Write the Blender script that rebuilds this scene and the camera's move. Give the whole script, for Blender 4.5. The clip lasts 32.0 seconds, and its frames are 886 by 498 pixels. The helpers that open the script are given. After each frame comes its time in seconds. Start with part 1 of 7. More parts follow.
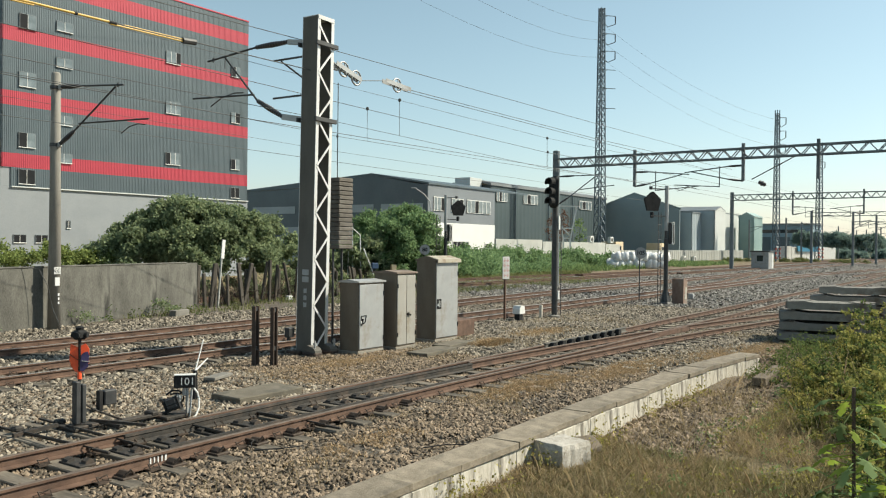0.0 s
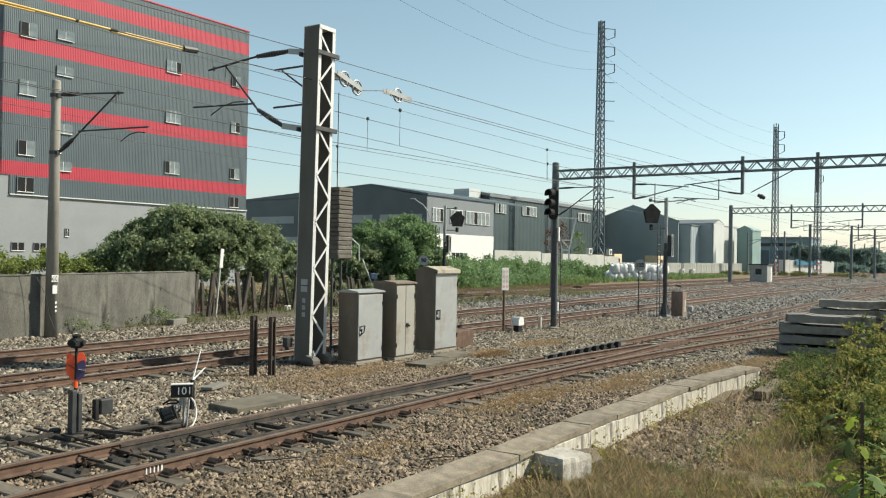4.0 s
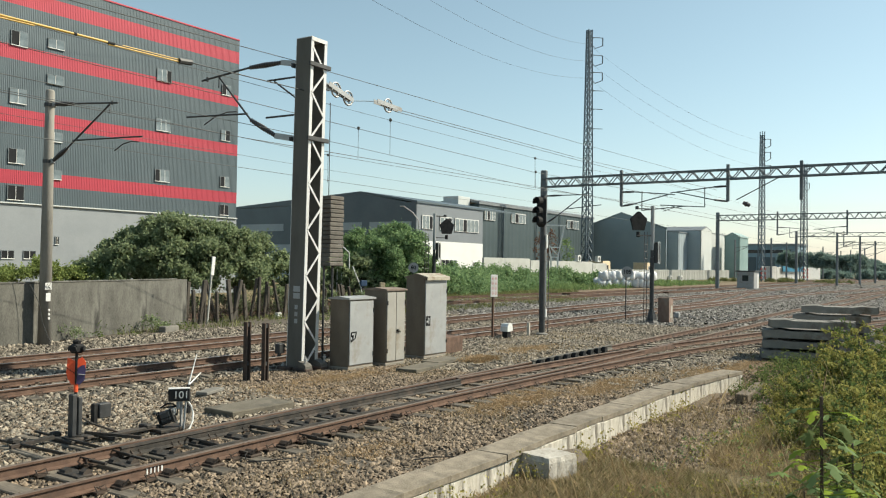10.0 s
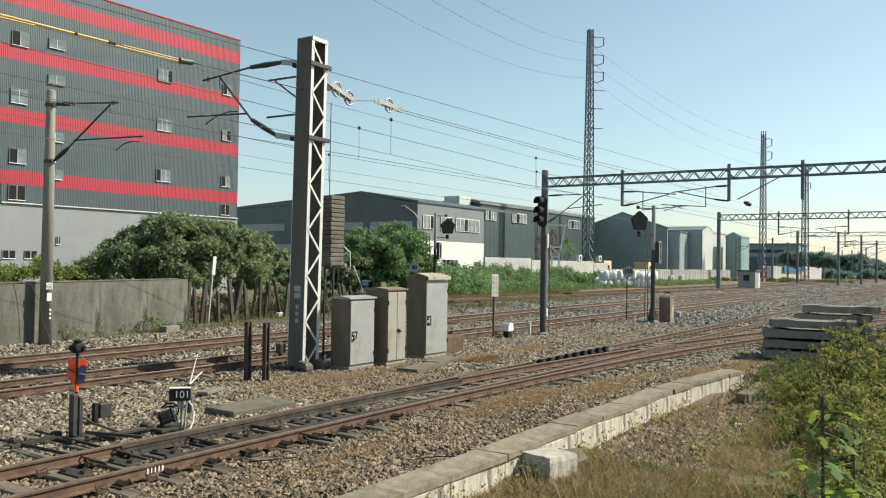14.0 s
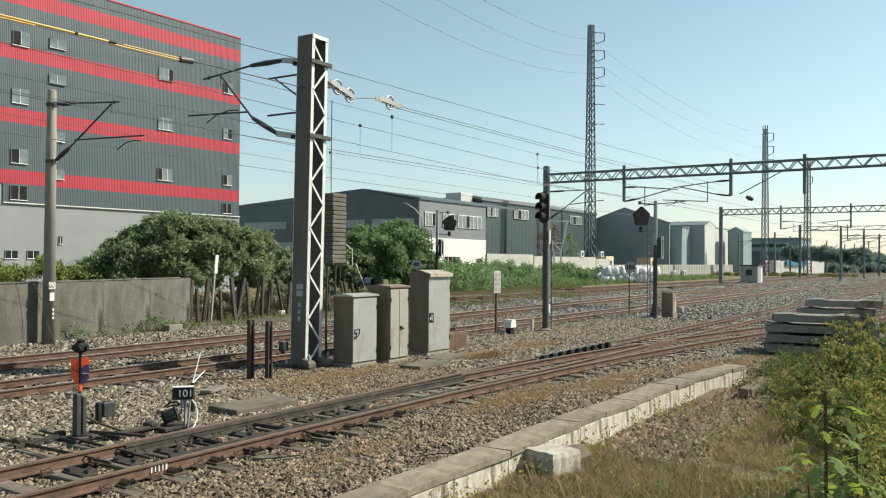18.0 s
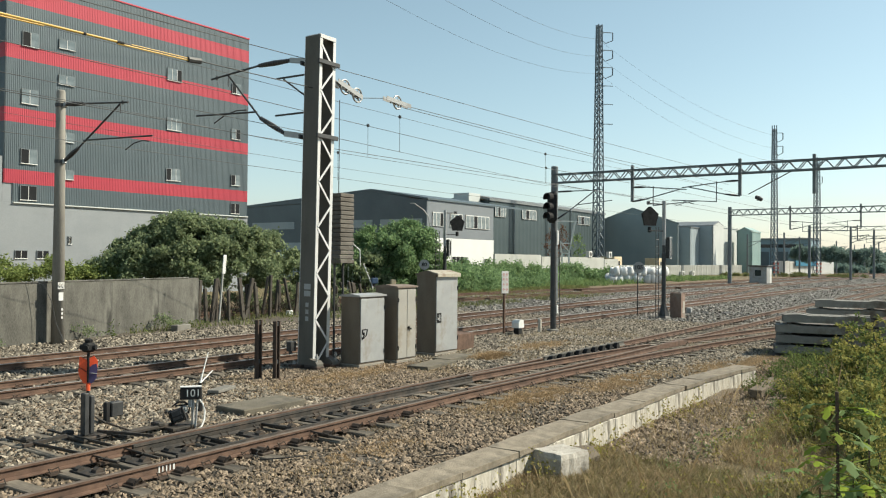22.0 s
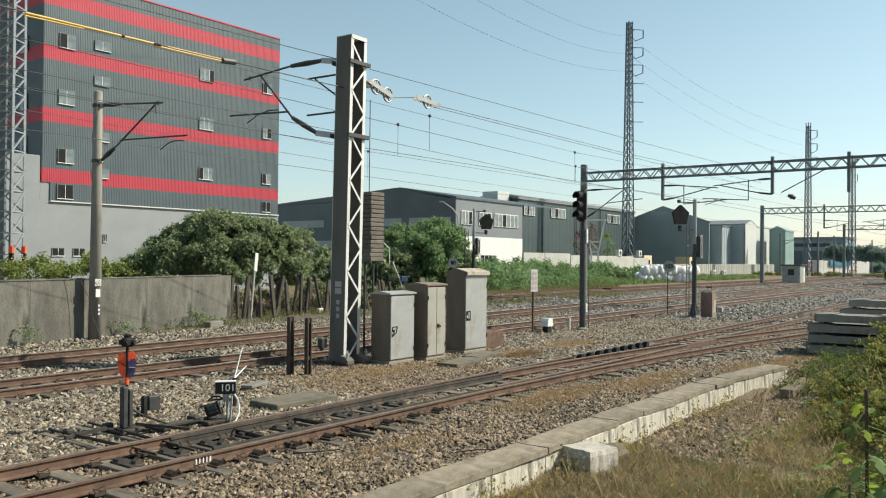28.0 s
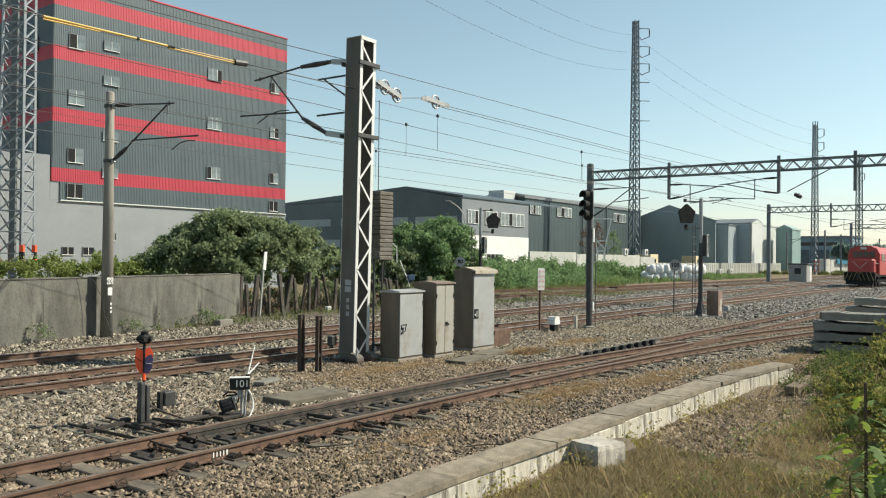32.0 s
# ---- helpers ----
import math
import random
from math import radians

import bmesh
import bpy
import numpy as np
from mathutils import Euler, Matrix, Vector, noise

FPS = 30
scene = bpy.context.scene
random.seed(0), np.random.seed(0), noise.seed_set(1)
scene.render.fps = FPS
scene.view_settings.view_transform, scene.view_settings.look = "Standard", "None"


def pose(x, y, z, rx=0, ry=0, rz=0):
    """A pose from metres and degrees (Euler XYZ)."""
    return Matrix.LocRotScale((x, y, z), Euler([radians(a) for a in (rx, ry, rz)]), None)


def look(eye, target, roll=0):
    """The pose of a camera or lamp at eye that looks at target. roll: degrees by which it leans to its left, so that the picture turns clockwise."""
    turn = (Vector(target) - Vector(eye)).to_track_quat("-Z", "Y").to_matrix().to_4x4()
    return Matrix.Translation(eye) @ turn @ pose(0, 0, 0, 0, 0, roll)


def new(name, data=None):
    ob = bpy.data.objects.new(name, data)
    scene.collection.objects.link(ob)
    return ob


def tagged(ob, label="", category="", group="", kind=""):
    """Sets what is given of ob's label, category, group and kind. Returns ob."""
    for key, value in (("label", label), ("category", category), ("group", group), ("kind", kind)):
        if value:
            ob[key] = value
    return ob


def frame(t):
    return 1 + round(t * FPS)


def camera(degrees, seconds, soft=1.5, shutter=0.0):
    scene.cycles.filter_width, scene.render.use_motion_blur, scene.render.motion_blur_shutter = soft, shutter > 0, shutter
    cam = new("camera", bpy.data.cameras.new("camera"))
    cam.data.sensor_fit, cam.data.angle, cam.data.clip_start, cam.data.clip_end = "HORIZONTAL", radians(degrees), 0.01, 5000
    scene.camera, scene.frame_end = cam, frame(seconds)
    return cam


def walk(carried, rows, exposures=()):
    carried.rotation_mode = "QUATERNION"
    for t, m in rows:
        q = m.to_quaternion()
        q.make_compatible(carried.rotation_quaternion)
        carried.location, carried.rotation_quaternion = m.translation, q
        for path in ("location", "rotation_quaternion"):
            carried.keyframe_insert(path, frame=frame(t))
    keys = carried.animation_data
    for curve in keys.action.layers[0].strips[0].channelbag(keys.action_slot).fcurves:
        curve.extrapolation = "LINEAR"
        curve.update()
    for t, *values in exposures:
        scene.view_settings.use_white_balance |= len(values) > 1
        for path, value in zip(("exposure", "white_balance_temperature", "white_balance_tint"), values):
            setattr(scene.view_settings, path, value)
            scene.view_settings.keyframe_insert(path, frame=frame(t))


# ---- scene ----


def heading(yaw, pitch):
    """The way ahead for a turn to the left of +y and an upward tilt, in degrees."""
    a, b = radians(yaw), radians(pitch)
    return Vector((-math.sin(a) * math.cos(b), math.cos(a) * math.cos(b), math.sin(b)))


cam = camera(57.45, 32.0, soft=1.15)
# seconds, eye x y z, turn, tilt, roll
PATH = [
    (0, -0.015, 0.279, 2.523, -2.539, -0.280, 0.567), (0.5, -0.016, 0.292, 2.525, -2.547, -0.187, 0.646), (1, -0.021, 0.314, 2.528, -2.551, -0.032, 0.747),
    (1.5, -0.030, 0.342, 2.530, -2.566, 0.079, 0.864), (2, -0.040, 0.369, 2.528, -2.624, 0.199, 0.951), (2.5, -0.044, 0.377, 2.524, -2.646, 0.300, 1.015),
    (3, -0.044, 0.366, 2.515, -2.647, 0.397, 0.973), (3.5, -0.043, 0.356, 2.509, -2.650, 0.452, 0.992), (5.5, -0.032, 0.320, 2.516, -2.591, 0.690, 0.922),
    (6, -0.033, 0.307, 2.516, -2.597, 0.741, 0.940), (6.5, -0.040, 0.268, 2.515, -2.694, 0.797, 0.900), (7, -0.049, 0.190, 2.512, -2.927, 0.979, 0.896),
    (7.5, -0.056, 0.098, 2.508, -3.130, 1.118, 0.864), (8, -0.062, 0.027, 2.503, -3.302, 1.108, 0.894), (8.5, -0.066, -0.014, 2.502, -3.398, 1.049, 0.879),
    (9, -0.068, -0.026, 2.504, -3.403, 1.038, 0.867), (9.5, -0.069, -0.029, 2.506, -3.407, 1.037, 0.881), (10, -0.069, -0.031, 2.507, -3.386, 1.032, 0.878),
    (10.5, -0.069, -0.034, 2.506, -3.377, 1.035, 0.898), (11, -0.070, -0.034, 2.504, -3.379, 1.032, 0.919), (11.5, -0.070, -0.033, 2.502, -3.378, 1.031, 0.897),
    (12, -0.070, -0.033, 2.502, -3.380, 1.037, 0.903), (12.5, -0.069, -0.032, 2.502, -3.369, 1.037, 0.899), (13, -0.065, -0.031, 2.502, -3.351, 1.033, 0.894),
    (13.5, -0.063, -0.029, 2.503, -3.323, 1.025, 0.883), (14, -0.063, -0.025, 2.503, -3.312, 1.017, 0.850), (14.5, -0.065, -0.023, 2.505, -3.295, 0.986, 0.785),
    (16.5, -0.066, -0.017, 2.504, -3.224, 0.861, 0.596), (17, -0.063, -0.020, 2.505, -3.214, 0.839, 0.527), (17.5, -0.060, -0.023, 2.507, -3.187, 0.809, 0.448),
    (18, -0.059, -0.023, 2.506, -3.169, 0.793, 0.433), (18.5, -0.058, -0.021, 2.505, -3.164, 0.770, 0.418), (19, -0.057, -0.021, 2.506, -3.156, 0.763, 0.434),
    (19.5, -0.055, -0.023, 2.507, -3.132, 0.763, 0.427), (20, -0.053, -0.021, 2.506, -3.110, 0.772, 0.425), (20.5, -0.053, -0.011, 2.505, -3.023, 0.784, 0.426),
    (21, -0.054, -0.002, 2.504, -2.940, 0.789, 0.457), (21.5, -0.054, 0.004, 2.502, -2.787, 0.799, 0.449), (22, -0.055, 0.011, 2.501, -2.615, 0.809, 0.466),
    (22.5, -0.056, 0.017, 2.501, -2.449, 0.812, 0.489), (23, -0.057, 0.025, 2.502, -2.293, 0.813, 0.500), (23.5, -0.057, 0.034, 2.500, -2.134, 0.814, 0.503),
    (24, -0.058, 0.042, 2.499, -1.970, 0.817, 0.536), (24.5, -0.060, 0.046, 2.499, -1.782, 0.820, 0.551), (25, -0.061, 0.052, 2.498, -1.631, 0.840, 0.549),
    (25.5, -0.061, 0.057, 2.497, -1.460, 0.837, 0.558), (27.5, -0.074, -0.047, 2.493, -0.835, 0.747, 0.582), (28, -0.084, -0.116, 2.494, -0.597, 0.680, 0.599),
    (28.5, -0.101, -0.208, 2.492, -0.477, 0.621, 0.561), (29, -0.122, -0.280, 2.487, -0.476, 0.569, 0.543), (29.5, -0.141, -0.317, 2.483, -0.380, 0.567, 0.585),
    (30, -0.149, -0.329, 2.481, -0.264, 0.594, 0.569), (30.5, -0.150, -0.332, 2.483, -0.220, 0.607, 0.600), (31, -0.150, -0.335, 2.486, -0.216, 0.600, 0.607),
    (31.5, -0.150, -0.338, 2.488, -0.195, 0.605, 0.585), (32, -0.149, -0.338, 2.487, -0.187, 0.600, 0.602),
]
walk(cam, [(t, look((x, y, z), Vector((x, y, z)) + heading(yw, pt), rl)) for t, x, y, z, yw, pt, rl in PATH],
     exposures=[(0.0, 0.53, 6850, 4), (32.0, 0.53, 6850, 4)])

# ---- light ----
SUN_AZ, SUN_EL = radians(82.0), radians(41.0)  # clockwise from +y, above the horizon
world = bpy.data.worlds.new("sky")
scene.world = world
world.use_nodes = True
sky = world.node_tree.nodes.new("ShaderNodeTexSky")
sky.sky_type, sky.sun_disc = "NISHITA", False
sky.sun_elevation, sky.sun_rotation = SUN_EL, SUN_AZ
sky.air_density, sky.dust_density, sky.ozone_density = 1.0, 0.6, 2.4
haze = world.node_tree.nodes.new("ShaderNodeHueSaturation")  # thin white haze in the air
haze.inputs["Saturation"].default_value, haze.inputs["Hue"].default_value = 0.79, 0.475
world.node_tree.links.new(sky.outputs["Color"], haze.inputs["Color"])
cool = world.node_tree.nodes.new("ShaderNodeMix")  # the air's slight blue cast
cool.data_type, cool.blend_type = "RGBA", "MULTIPLY"
cool.inputs["Factor"].default_value, cool.inputs["B"].default_value = 1.0, (0.98, 0.975, 1.0, 1)
world.node_tree.links.new(haze.outputs["Color"], cool.inputs["A"])
world.node_tree.links.new(cool.outputs["Result"], world.node_tree.nodes["Background"].inputs["Color"])
world.node_tree.nodes["Background"].inputs["Strength"].default_value = 0.106
sun = new("sun", bpy.data.lights.new("sun", "SUN"))
sun.data.energy, sun.data.angle, sun.data.color = 5.0, radians(0.6), (1.0, 0.93, 0.82)
SUN_WAY = Vector((math.sin(SUN_AZ) * math.cos(SUN_EL), math.cos(SUN_AZ) * math.cos(SUN_EL), math.sin(SUN_EL)))
sun.matrix_world = look(SUN_WAY * 50, (0, 0, 0))

# ---- plan: s runs along the tracks, q across them, away from the camera ----
TURN = 53.0
UX, UY = math.cos(radians(TURN)), math.sin(radians(TURN))


def plan(s, q, z=0.0):
    return Vector((s * UX - q * UY, s * UY + q * UX, z))


def stand(s, q, z=0.0, turn=0.0):
    """A pose at s, q with its x axis along the tracks, turned further by turn degrees."""
    p = plan(s, q, z)
    return pose(p.x, p.y, p.z, 0, 0, TURN + turn)


# ---- materials ----
def nodes_of(m):
    return m.node_tree.nodes, m.node_tree.links


def mat(name, a, b, scale=4.0, rough=0.7, metal=0.0, bump=0.2, fine=60.0, stain=None, stain_scale=0.8, per="", spread=0.12, world_space=False, stretch=(1, 1, 1), depth=0.01, cover=0.52, sharp=(0.5, 0.95)):
    """Two colours mixed by coarse and fine noise, a stain colour in patches, fine relief, and a random brightness per object or island."""
    m = bpy.data.materials.new(name)
    m.use_nodes = True
    ns, ln = nodes_of(m)
    bsdf = ns["Principled BSDF"]
    bsdf.inputs["Roughness"].default_value, bsdf.inputs["Metallic"].default_value = rough, metal
    if world_space:
        co = ns.new("ShaderNodeNewGeometry").outputs["Position"]
    else:
        co = ns.new("ShaderNodeTexCoord").outputs["Object"]
    mp = ns.new("ShaderNodeMapping")
    mp.inputs["Scale"].default_value = stretch
    ln.new(co, mp.inputs["Vector"])
    n1, n2 = ns.new("ShaderNodeTexNoise"), ns.new("ShaderNodeTexNoise")
    n1.inputs["Scale"].default_value, n1.inputs["Detail"].default_value = scale, 6
    n2.inputs["Scale"].default_value, n2.inputs["Detail"].default_value = fine, 4
    for n in (n1, n2):
        ln.new(mp.outputs["Vector"], n.inputs["Vector"])
    mix = ns.new("ShaderNodeMix")
    mix.data_type = "RGBA"
    mix.inputs["A"].default_value, mix.inputs["B"].default_value = (*a, 1), (*b, 1)
    add = ns.new("ShaderNodeMath")
    add.operation = "MULTIPLY_ADD"
    add.inputs[1].default_value = 0.45
    ln.new(n2.outputs["Fac"], add.inputs[0])
    ln.new(n1.outputs["Fac"], add.inputs[2])
    ramp = ns.new("ShaderNodeMapRange")
    ramp.inputs["From Min"].default_value, ramp.inputs["From Max"].default_value = sharp
    ln.new(add.outputs[0], ramp.inputs["Value"])
    ln.new(ramp.outputs["Result"], mix.inputs["Factor"])
    col = mix.outputs["Result"]
    if stain:
        n3 = ns.new("ShaderNodeTexNoise")
        n3.inputs["Scale"].default_value, n3.inputs["Detail"].default_value, n3.inputs["Roughness"].default_value = stain_scale, 8, 0.65
        ln.new(mp.outputs["Vector"], n3.inputs["Vector"])
        r3 = ns.new("ShaderNodeMapRange")
        r3.inputs["From Min"].default_value, r3.inputs["From Max"].default_value = cover, cover + 0.16
        ln.new(n3.outputs["Fac"], r3.inputs["Value"])
        mx = ns.new("ShaderNodeMix")
        mx.data_type = "RGBA"
        mx.inputs["B"].default_value = (*stain, 1)
        ln.new(r3.outputs["Result"], mx.inputs["Factor"])
        ln.new(col, mx.inputs["A"])
        col = mx.outputs["Result"]
    if per:
        src = ns.new("ShaderNodeObjectInfo").outputs["Random"] if per == "object" else ns.new("ShaderNodeNewGeometry").outputs["Random Per Island"]
        hsv = ns.new("ShaderNodeHueSaturation")
        val = ns.new("ShaderNodeMapRange")
        val.inputs["To Min"].default_value, val.inputs["To Max"].default_value = 1 - spread, 1 + spread
        ln.new(src, val.inputs["Value"])
        ln.new(val.outputs["Result"], hsv.inputs["Value"])
        ln.new(col, hsv.inputs["Color"])
        col = hsv.outputs["Color"]
    ln.new(col, bsdf.inputs["Base Color"])
    if bump:
        bp = ns.new("ShaderNodeBump")
        bp.inputs["Strength"].default_value, bp.inputs["Distance"].default_value = bump, depth
        ln.new(n2.outputs["Fac"], bp.inputs["Height"])
        ln.new(bp.outputs["Normal"], bsdf.inputs["Normal"])
    return m


def leafy(name, a, b, light=0.35, spread=0.45):
    """Leaves: two greens per leaf, a little gloss, and light let through."""
    m = bpy.data.materials.new(name)
    m.use_nodes = True
    ns, ln = nodes_of(m)
    bsdf, out = ns["Principled BSDF"], ns["Material Output"]
    bsdf.inputs["Roughness"].default_value = 0.85
    bsdf.inputs["Specular IOR Level"].default_value = 0.2
    mix = ns.new("ShaderNodeMix")
    mix.data_type = "RGBA"
    mix.inputs["A"].default_value, mix.inputs["B"].default_value = (*a, 1), (*b, 1)
    ln.new(ns.new("ShaderNodeNewGeometry").outputs["Random Per Island"], mix.inputs["Factor"])
    ln.new(mix.outputs["Result"], bsdf.inputs["Base Color"])
    tr = ns.new("ShaderNodeBsdfTranslucent")
    ln.new(mix.outputs["Result"], tr.inputs["Color"])
    sh = ns.new("ShaderNodeMixShader")
    sh.inputs[0].default_value = light
    ln.new(bsdf.outputs[0], sh.inputs[1])
    ln.new(tr.outputs[0], sh.inputs[2])
    ln.new(sh.outputs[0], out.inputs["Surface"])
    return m


# one mast steel in two tones: shade coloured into MASTSTEEL, sunlight into MASTPALE
MASTSTEEL = mat("shaded_mast_steel", (0.086, 0.08, 0.069), (0.128, 0.12, 0.105), 3, 0.85, 0.0, 0.1, 80, (0.095, 0.088, 0.08), 1.5, stretch=(1, 1, 0.3))
MASTPALE = mat("sunlit_mast_steel", (0.52, 0.52, 0.51), (0.64, 0.64, 0.63), 4, 0.5, 0.2, 0.1, 80, (0.4, 0.39, 0.37), 2.0, stretch=(1, 1, 0.3))
DARKCONC = mat("dark_grey_slab_concrete", (0.095, 0.083, 0.062), (0.145, 0.128, 0.098), 4, 0.95, 0, 0.5, 45, (0.058, 0.054, 0.044), 1.6, "object", 0.12)
BLOCKC = mat("pale_chipped_concrete", (0.3, 0.275, 0.235), (0.48, 0.45, 0.4), 5, 0.9, 0, 0.8, 40, (0.12, 0.105, 0.085), 3.0)
SHED_GABLE = mat("grey_green_gable_cladding", (0.21, 0.265, 0.28), (0.25, 0.305, 0.32), 0.3, 0.6, 0.1, 0.02, 6)
YARDWALL = mat("pale_yard_wall_concrete", (0.36, 0.36, 0.335), (0.46, 0.46, 0.43), 0.6, 0.9, 0, 0.1, 8, (0.3, 0.3, 0.275), 0.5)
CREAM = mat("cream_cabin_paint", (0.55, 0.43, 0.27), (0.65, 0.53, 0.36), 1.0, 0.7, 0, 0.05, 10)
# weathered brown sides, darkened in the colour to hold the shade on them
CAB_BODY = mat("brown_shaded_cabinet_side", (0.115, 0.094, 0.07), (0.18, 0.148, 0.113), 2.5, 0.65, 0.05, 0.08, 60, (0.12, 0.09, 0.065), 1.6, stretch=(1, 1, 0.4))
BROWNWOOD = mat("brown_weathered_timber", (0.1, 0.08, 0.058), (0.19, 0.155, 0.115), 6, 0.95, 0, 0.5, 35, (0.06, 0.05, 0.04), 2, stretch=(0.2, 1, 1))
PLINTH = mat("dusty_concrete_plinth", (0.2, 0.18, 0.15), (0.28, 0.255, 0.215), 4, 0.95, 0, 0.4, 45)
TOWERSTEEL = mat("blue_grey_tower_steel", (0.2, 0.225, 0.25), (0.31, 0.335, 0.36), 3, 0.55, 0.2, 0.1, 60)
STEEL = mat("galvanised_steel", (0.286, 0.292, 0.292), (0.381, 0.388, 0.388), 3, 0.5, 0.35, 0.1, 80, (0.224, 0.211, 0.197), 1.5)
DARKSTEEL = mat("dark_weathered_steel", (0.032, 0.034, 0.036), (0.068, 0.068, 0.068), 5, 0.55, 0.3, 0.15, 90)
GREASE = mat("black_greased_steel", (0.016, 0.015, 0.014), (0.05, 0.042, 0.034), 9, 0.75, 0.1, 0.3, 70, (0.075, 0.055, 0.042), 3.0)
CLIPSTEEL = mat("rusty_dark_clip_steel", (0.035, 0.026, 0.02), (0.085, 0.06, 0.044), 9, 0.7, 0.2, 0.2, 90)
POSTIRON = mat("dark_brown_post_iron", (0.03, 0.022, 0.018), (0.075, 0.05, 0.037), 7, 0.8, 0.1, 0.3, 90, (0.11, 0.062, 0.042), 2.0)
RUST = mat("rusty_rail_steel", (0.074, 0.041, 0.028), (0.145, 0.087, 0.06), 6, 0.85, 0.05, 0.25, 120, (0.06, 0.037, 0.027), 2.5)
SHINE = mat("polished_rail_head", (0.36, 0.33, 0.3), (0.52, 0.49, 0.45), 8, 0.3, 0.85, 0.03, 60)
DULLHEAD = mat("brown_rail_head", (0.075, 0.056, 0.044), (0.145, 0.112, 0.09), 7, 0.75, 0.1, 0.1, 90)
SLEEPER = mat("weathered_wooden_sleeper", (0.075, 0.063, 0.049), (0.185, 0.158, 0.123), 6, 0.9, 0, 0.5, 40, (0.026, 0.022, 0.017), 2, "object", 0.35, stretch=(1, 0.2, 1))
CONC_SLEEPER = mat("concrete_sleeper", (0.15, 0.142, 0.128), (0.23, 0.22, 0.198), 5, 0.9, 0, 0.3, 60, (0.1, 0.08, 0.06), 2, "object", 0.15)
CONCRETE = mat("grey_concrete", (0.15, 0.14, 0.122), (0.23, 0.22, 0.195), 3, 0.9, 0, 0.4, 50, (0.136, 0.129, 0.116), 1.2, "object", 0.12)
OLDWALL = mat("weathered_concrete_wall", (0.055, 0.053, 0.046), (0.15, 0.146, 0.127), 1.1, 0.95, 0, 0.3, 34, (0.035, 0.034, 0.03), 1.0, "object", 0.08, stretch=(1.5, 1, 0.45), cover=0.53, sharp=(0.56, 0.88))
KERBTOP = mat("worn_kerb_concrete", (0.144, 0.120, 0.088), (0.252, 0.214, 0.162), 5, 0.92, 0, 0.8, 38, (0.1, 0.085, 0.064), 1.8, "object", 0.14)
KERBFACE = mat("flaking_white_paint_kerb", (0.33, 0.3, 0.245), (0.58, 0.55, 0.49), 5, 0.85, 0, 0.6, 40, (0.075, 0.062, 0.047), 4.5, "object", 0.12, stretch=(1.3, 1, 0.28), cover=0.49)
POLECONC = mat("spun_concrete_pole", (0.185, 0.174, 0.152), (0.28, 0.265, 0.235), 4, 0.9, 0, 0.2, 60, (0.15, 0.14, 0.122), 1.5, stretch=(1, 1, 0.2))
PALING = mat("grey_concrete_paling", (0.26, 0.265, 0.245), (0.34, 0.345, 0.32), 1.0, 0.9, 0, 0.2, 12, (0.2, 0.2, 0.18), 0.8, "object", 0.12)
CAB_GREY = mat("grey_painted_cabinet", (0.272, 0.279, 0.279), (0.34, 0.347, 0.347), 2.5, 0.5, 0.1, 0.06, 60, (0.245, 0.224, 0.197), 1.6)
CAB_BEIGE = mat("beige_grey_cabinet", (0.286, 0.272, 0.245), (0.34, 0.326, 0.292), 2.5, 0.55, 0.1, 0.06, 60, (0.224, 0.184, 0.136), 1.5)
CAB_TOP = mat("cream_cabinet_roof", (0.34, 0.306, 0.238), (0.408, 0.374, 0.306), 4, 0.6, 0, 0.1, 60, (0.204, 0.136, 0.088), 2.5)
CAB_RUSTTOP = mat("brown_rusted_roof", (0.136, 0.102, 0.082), (0.218, 0.17, 0.136), 5, 0.8, 0, 0.2, 70)
ORANGE = mat("orange_fluorescent_paint", (0.75, 0.075, 0.022), (0.83, 0.115, 0.036), 6, 0.5, 0, 0.05, 50)
PURPLE = mat("dark_violet_paint", (0.034, 0.027, 0.088), (0.054, 0.041, 0.122), 6, 0.5, 0, 0.05, 50)
WHITE = mat("white_paint", (0.592, 0.592, 0.576), (0.672, 0.672, 0.656), 4, 0.55, 0, 0.08, 60, (0.44, 0.424, 0.384), 2)
CLEANWHITE = mat("clean_white_wall_paint", (0.6, 0.6, 0.585), (0.66, 0.66, 0.645), 0.5, 0.7, 0, 0.05, 20)
BLACK = mat("black_paint", (0.014, 0.014, 0.015), (0.034, 0.034, 0.034), 5, 0.7, 0, 0.08, 60)
BLACK.node_tree.nodes["Principled BSDF"].inputs["Specular IOR Level"].default_value = 0.12
REDPAINT = mat("faded_red_paint", (0.34, 0.061, 0.048), (0.422, 0.109, 0.082), 5, 0.6, 0, 0.08, 50)
PINK = mat("sun_faded_red_lettering", (0.5, 0.2, 0.17), (0.58, 0.29, 0.25), 9, 0.7, 0, 0.05, 60)
YELLOW = mat("yellow_insulating_cover", (0.42, 0.25, 0.035), (0.55, 0.34, 0.06), 5, 0.5, 0, 0.05, 50)
INSUL = mat("dark_glazed_insulator", (0.02, 0.02, 0.024), (0.048, 0.044, 0.044), 5, 0.3, 0, 0.05, 60)
WIRE = mat("dull_copper_wire", (0.048, 0.051, 0.051), (0.088, 0.088, 0.085), 3, 0.5, 0.5, 0)
RUSTBOX = mat("rust_red_concrete_box", (0.17, 0.11, 0.085), (0.25, 0.175, 0.14), 4, 0.9, 0, 0.3, 50, (0.22, 0.2, 0.17), 1.8)
CLAD_GREY = mat("dark_grey_cladding", (0.074, 0.099, 0.112), (0.092, 0.12, 0.134), 0.7, 0.5, 0.2, 0.02, 8, spread=0.05)
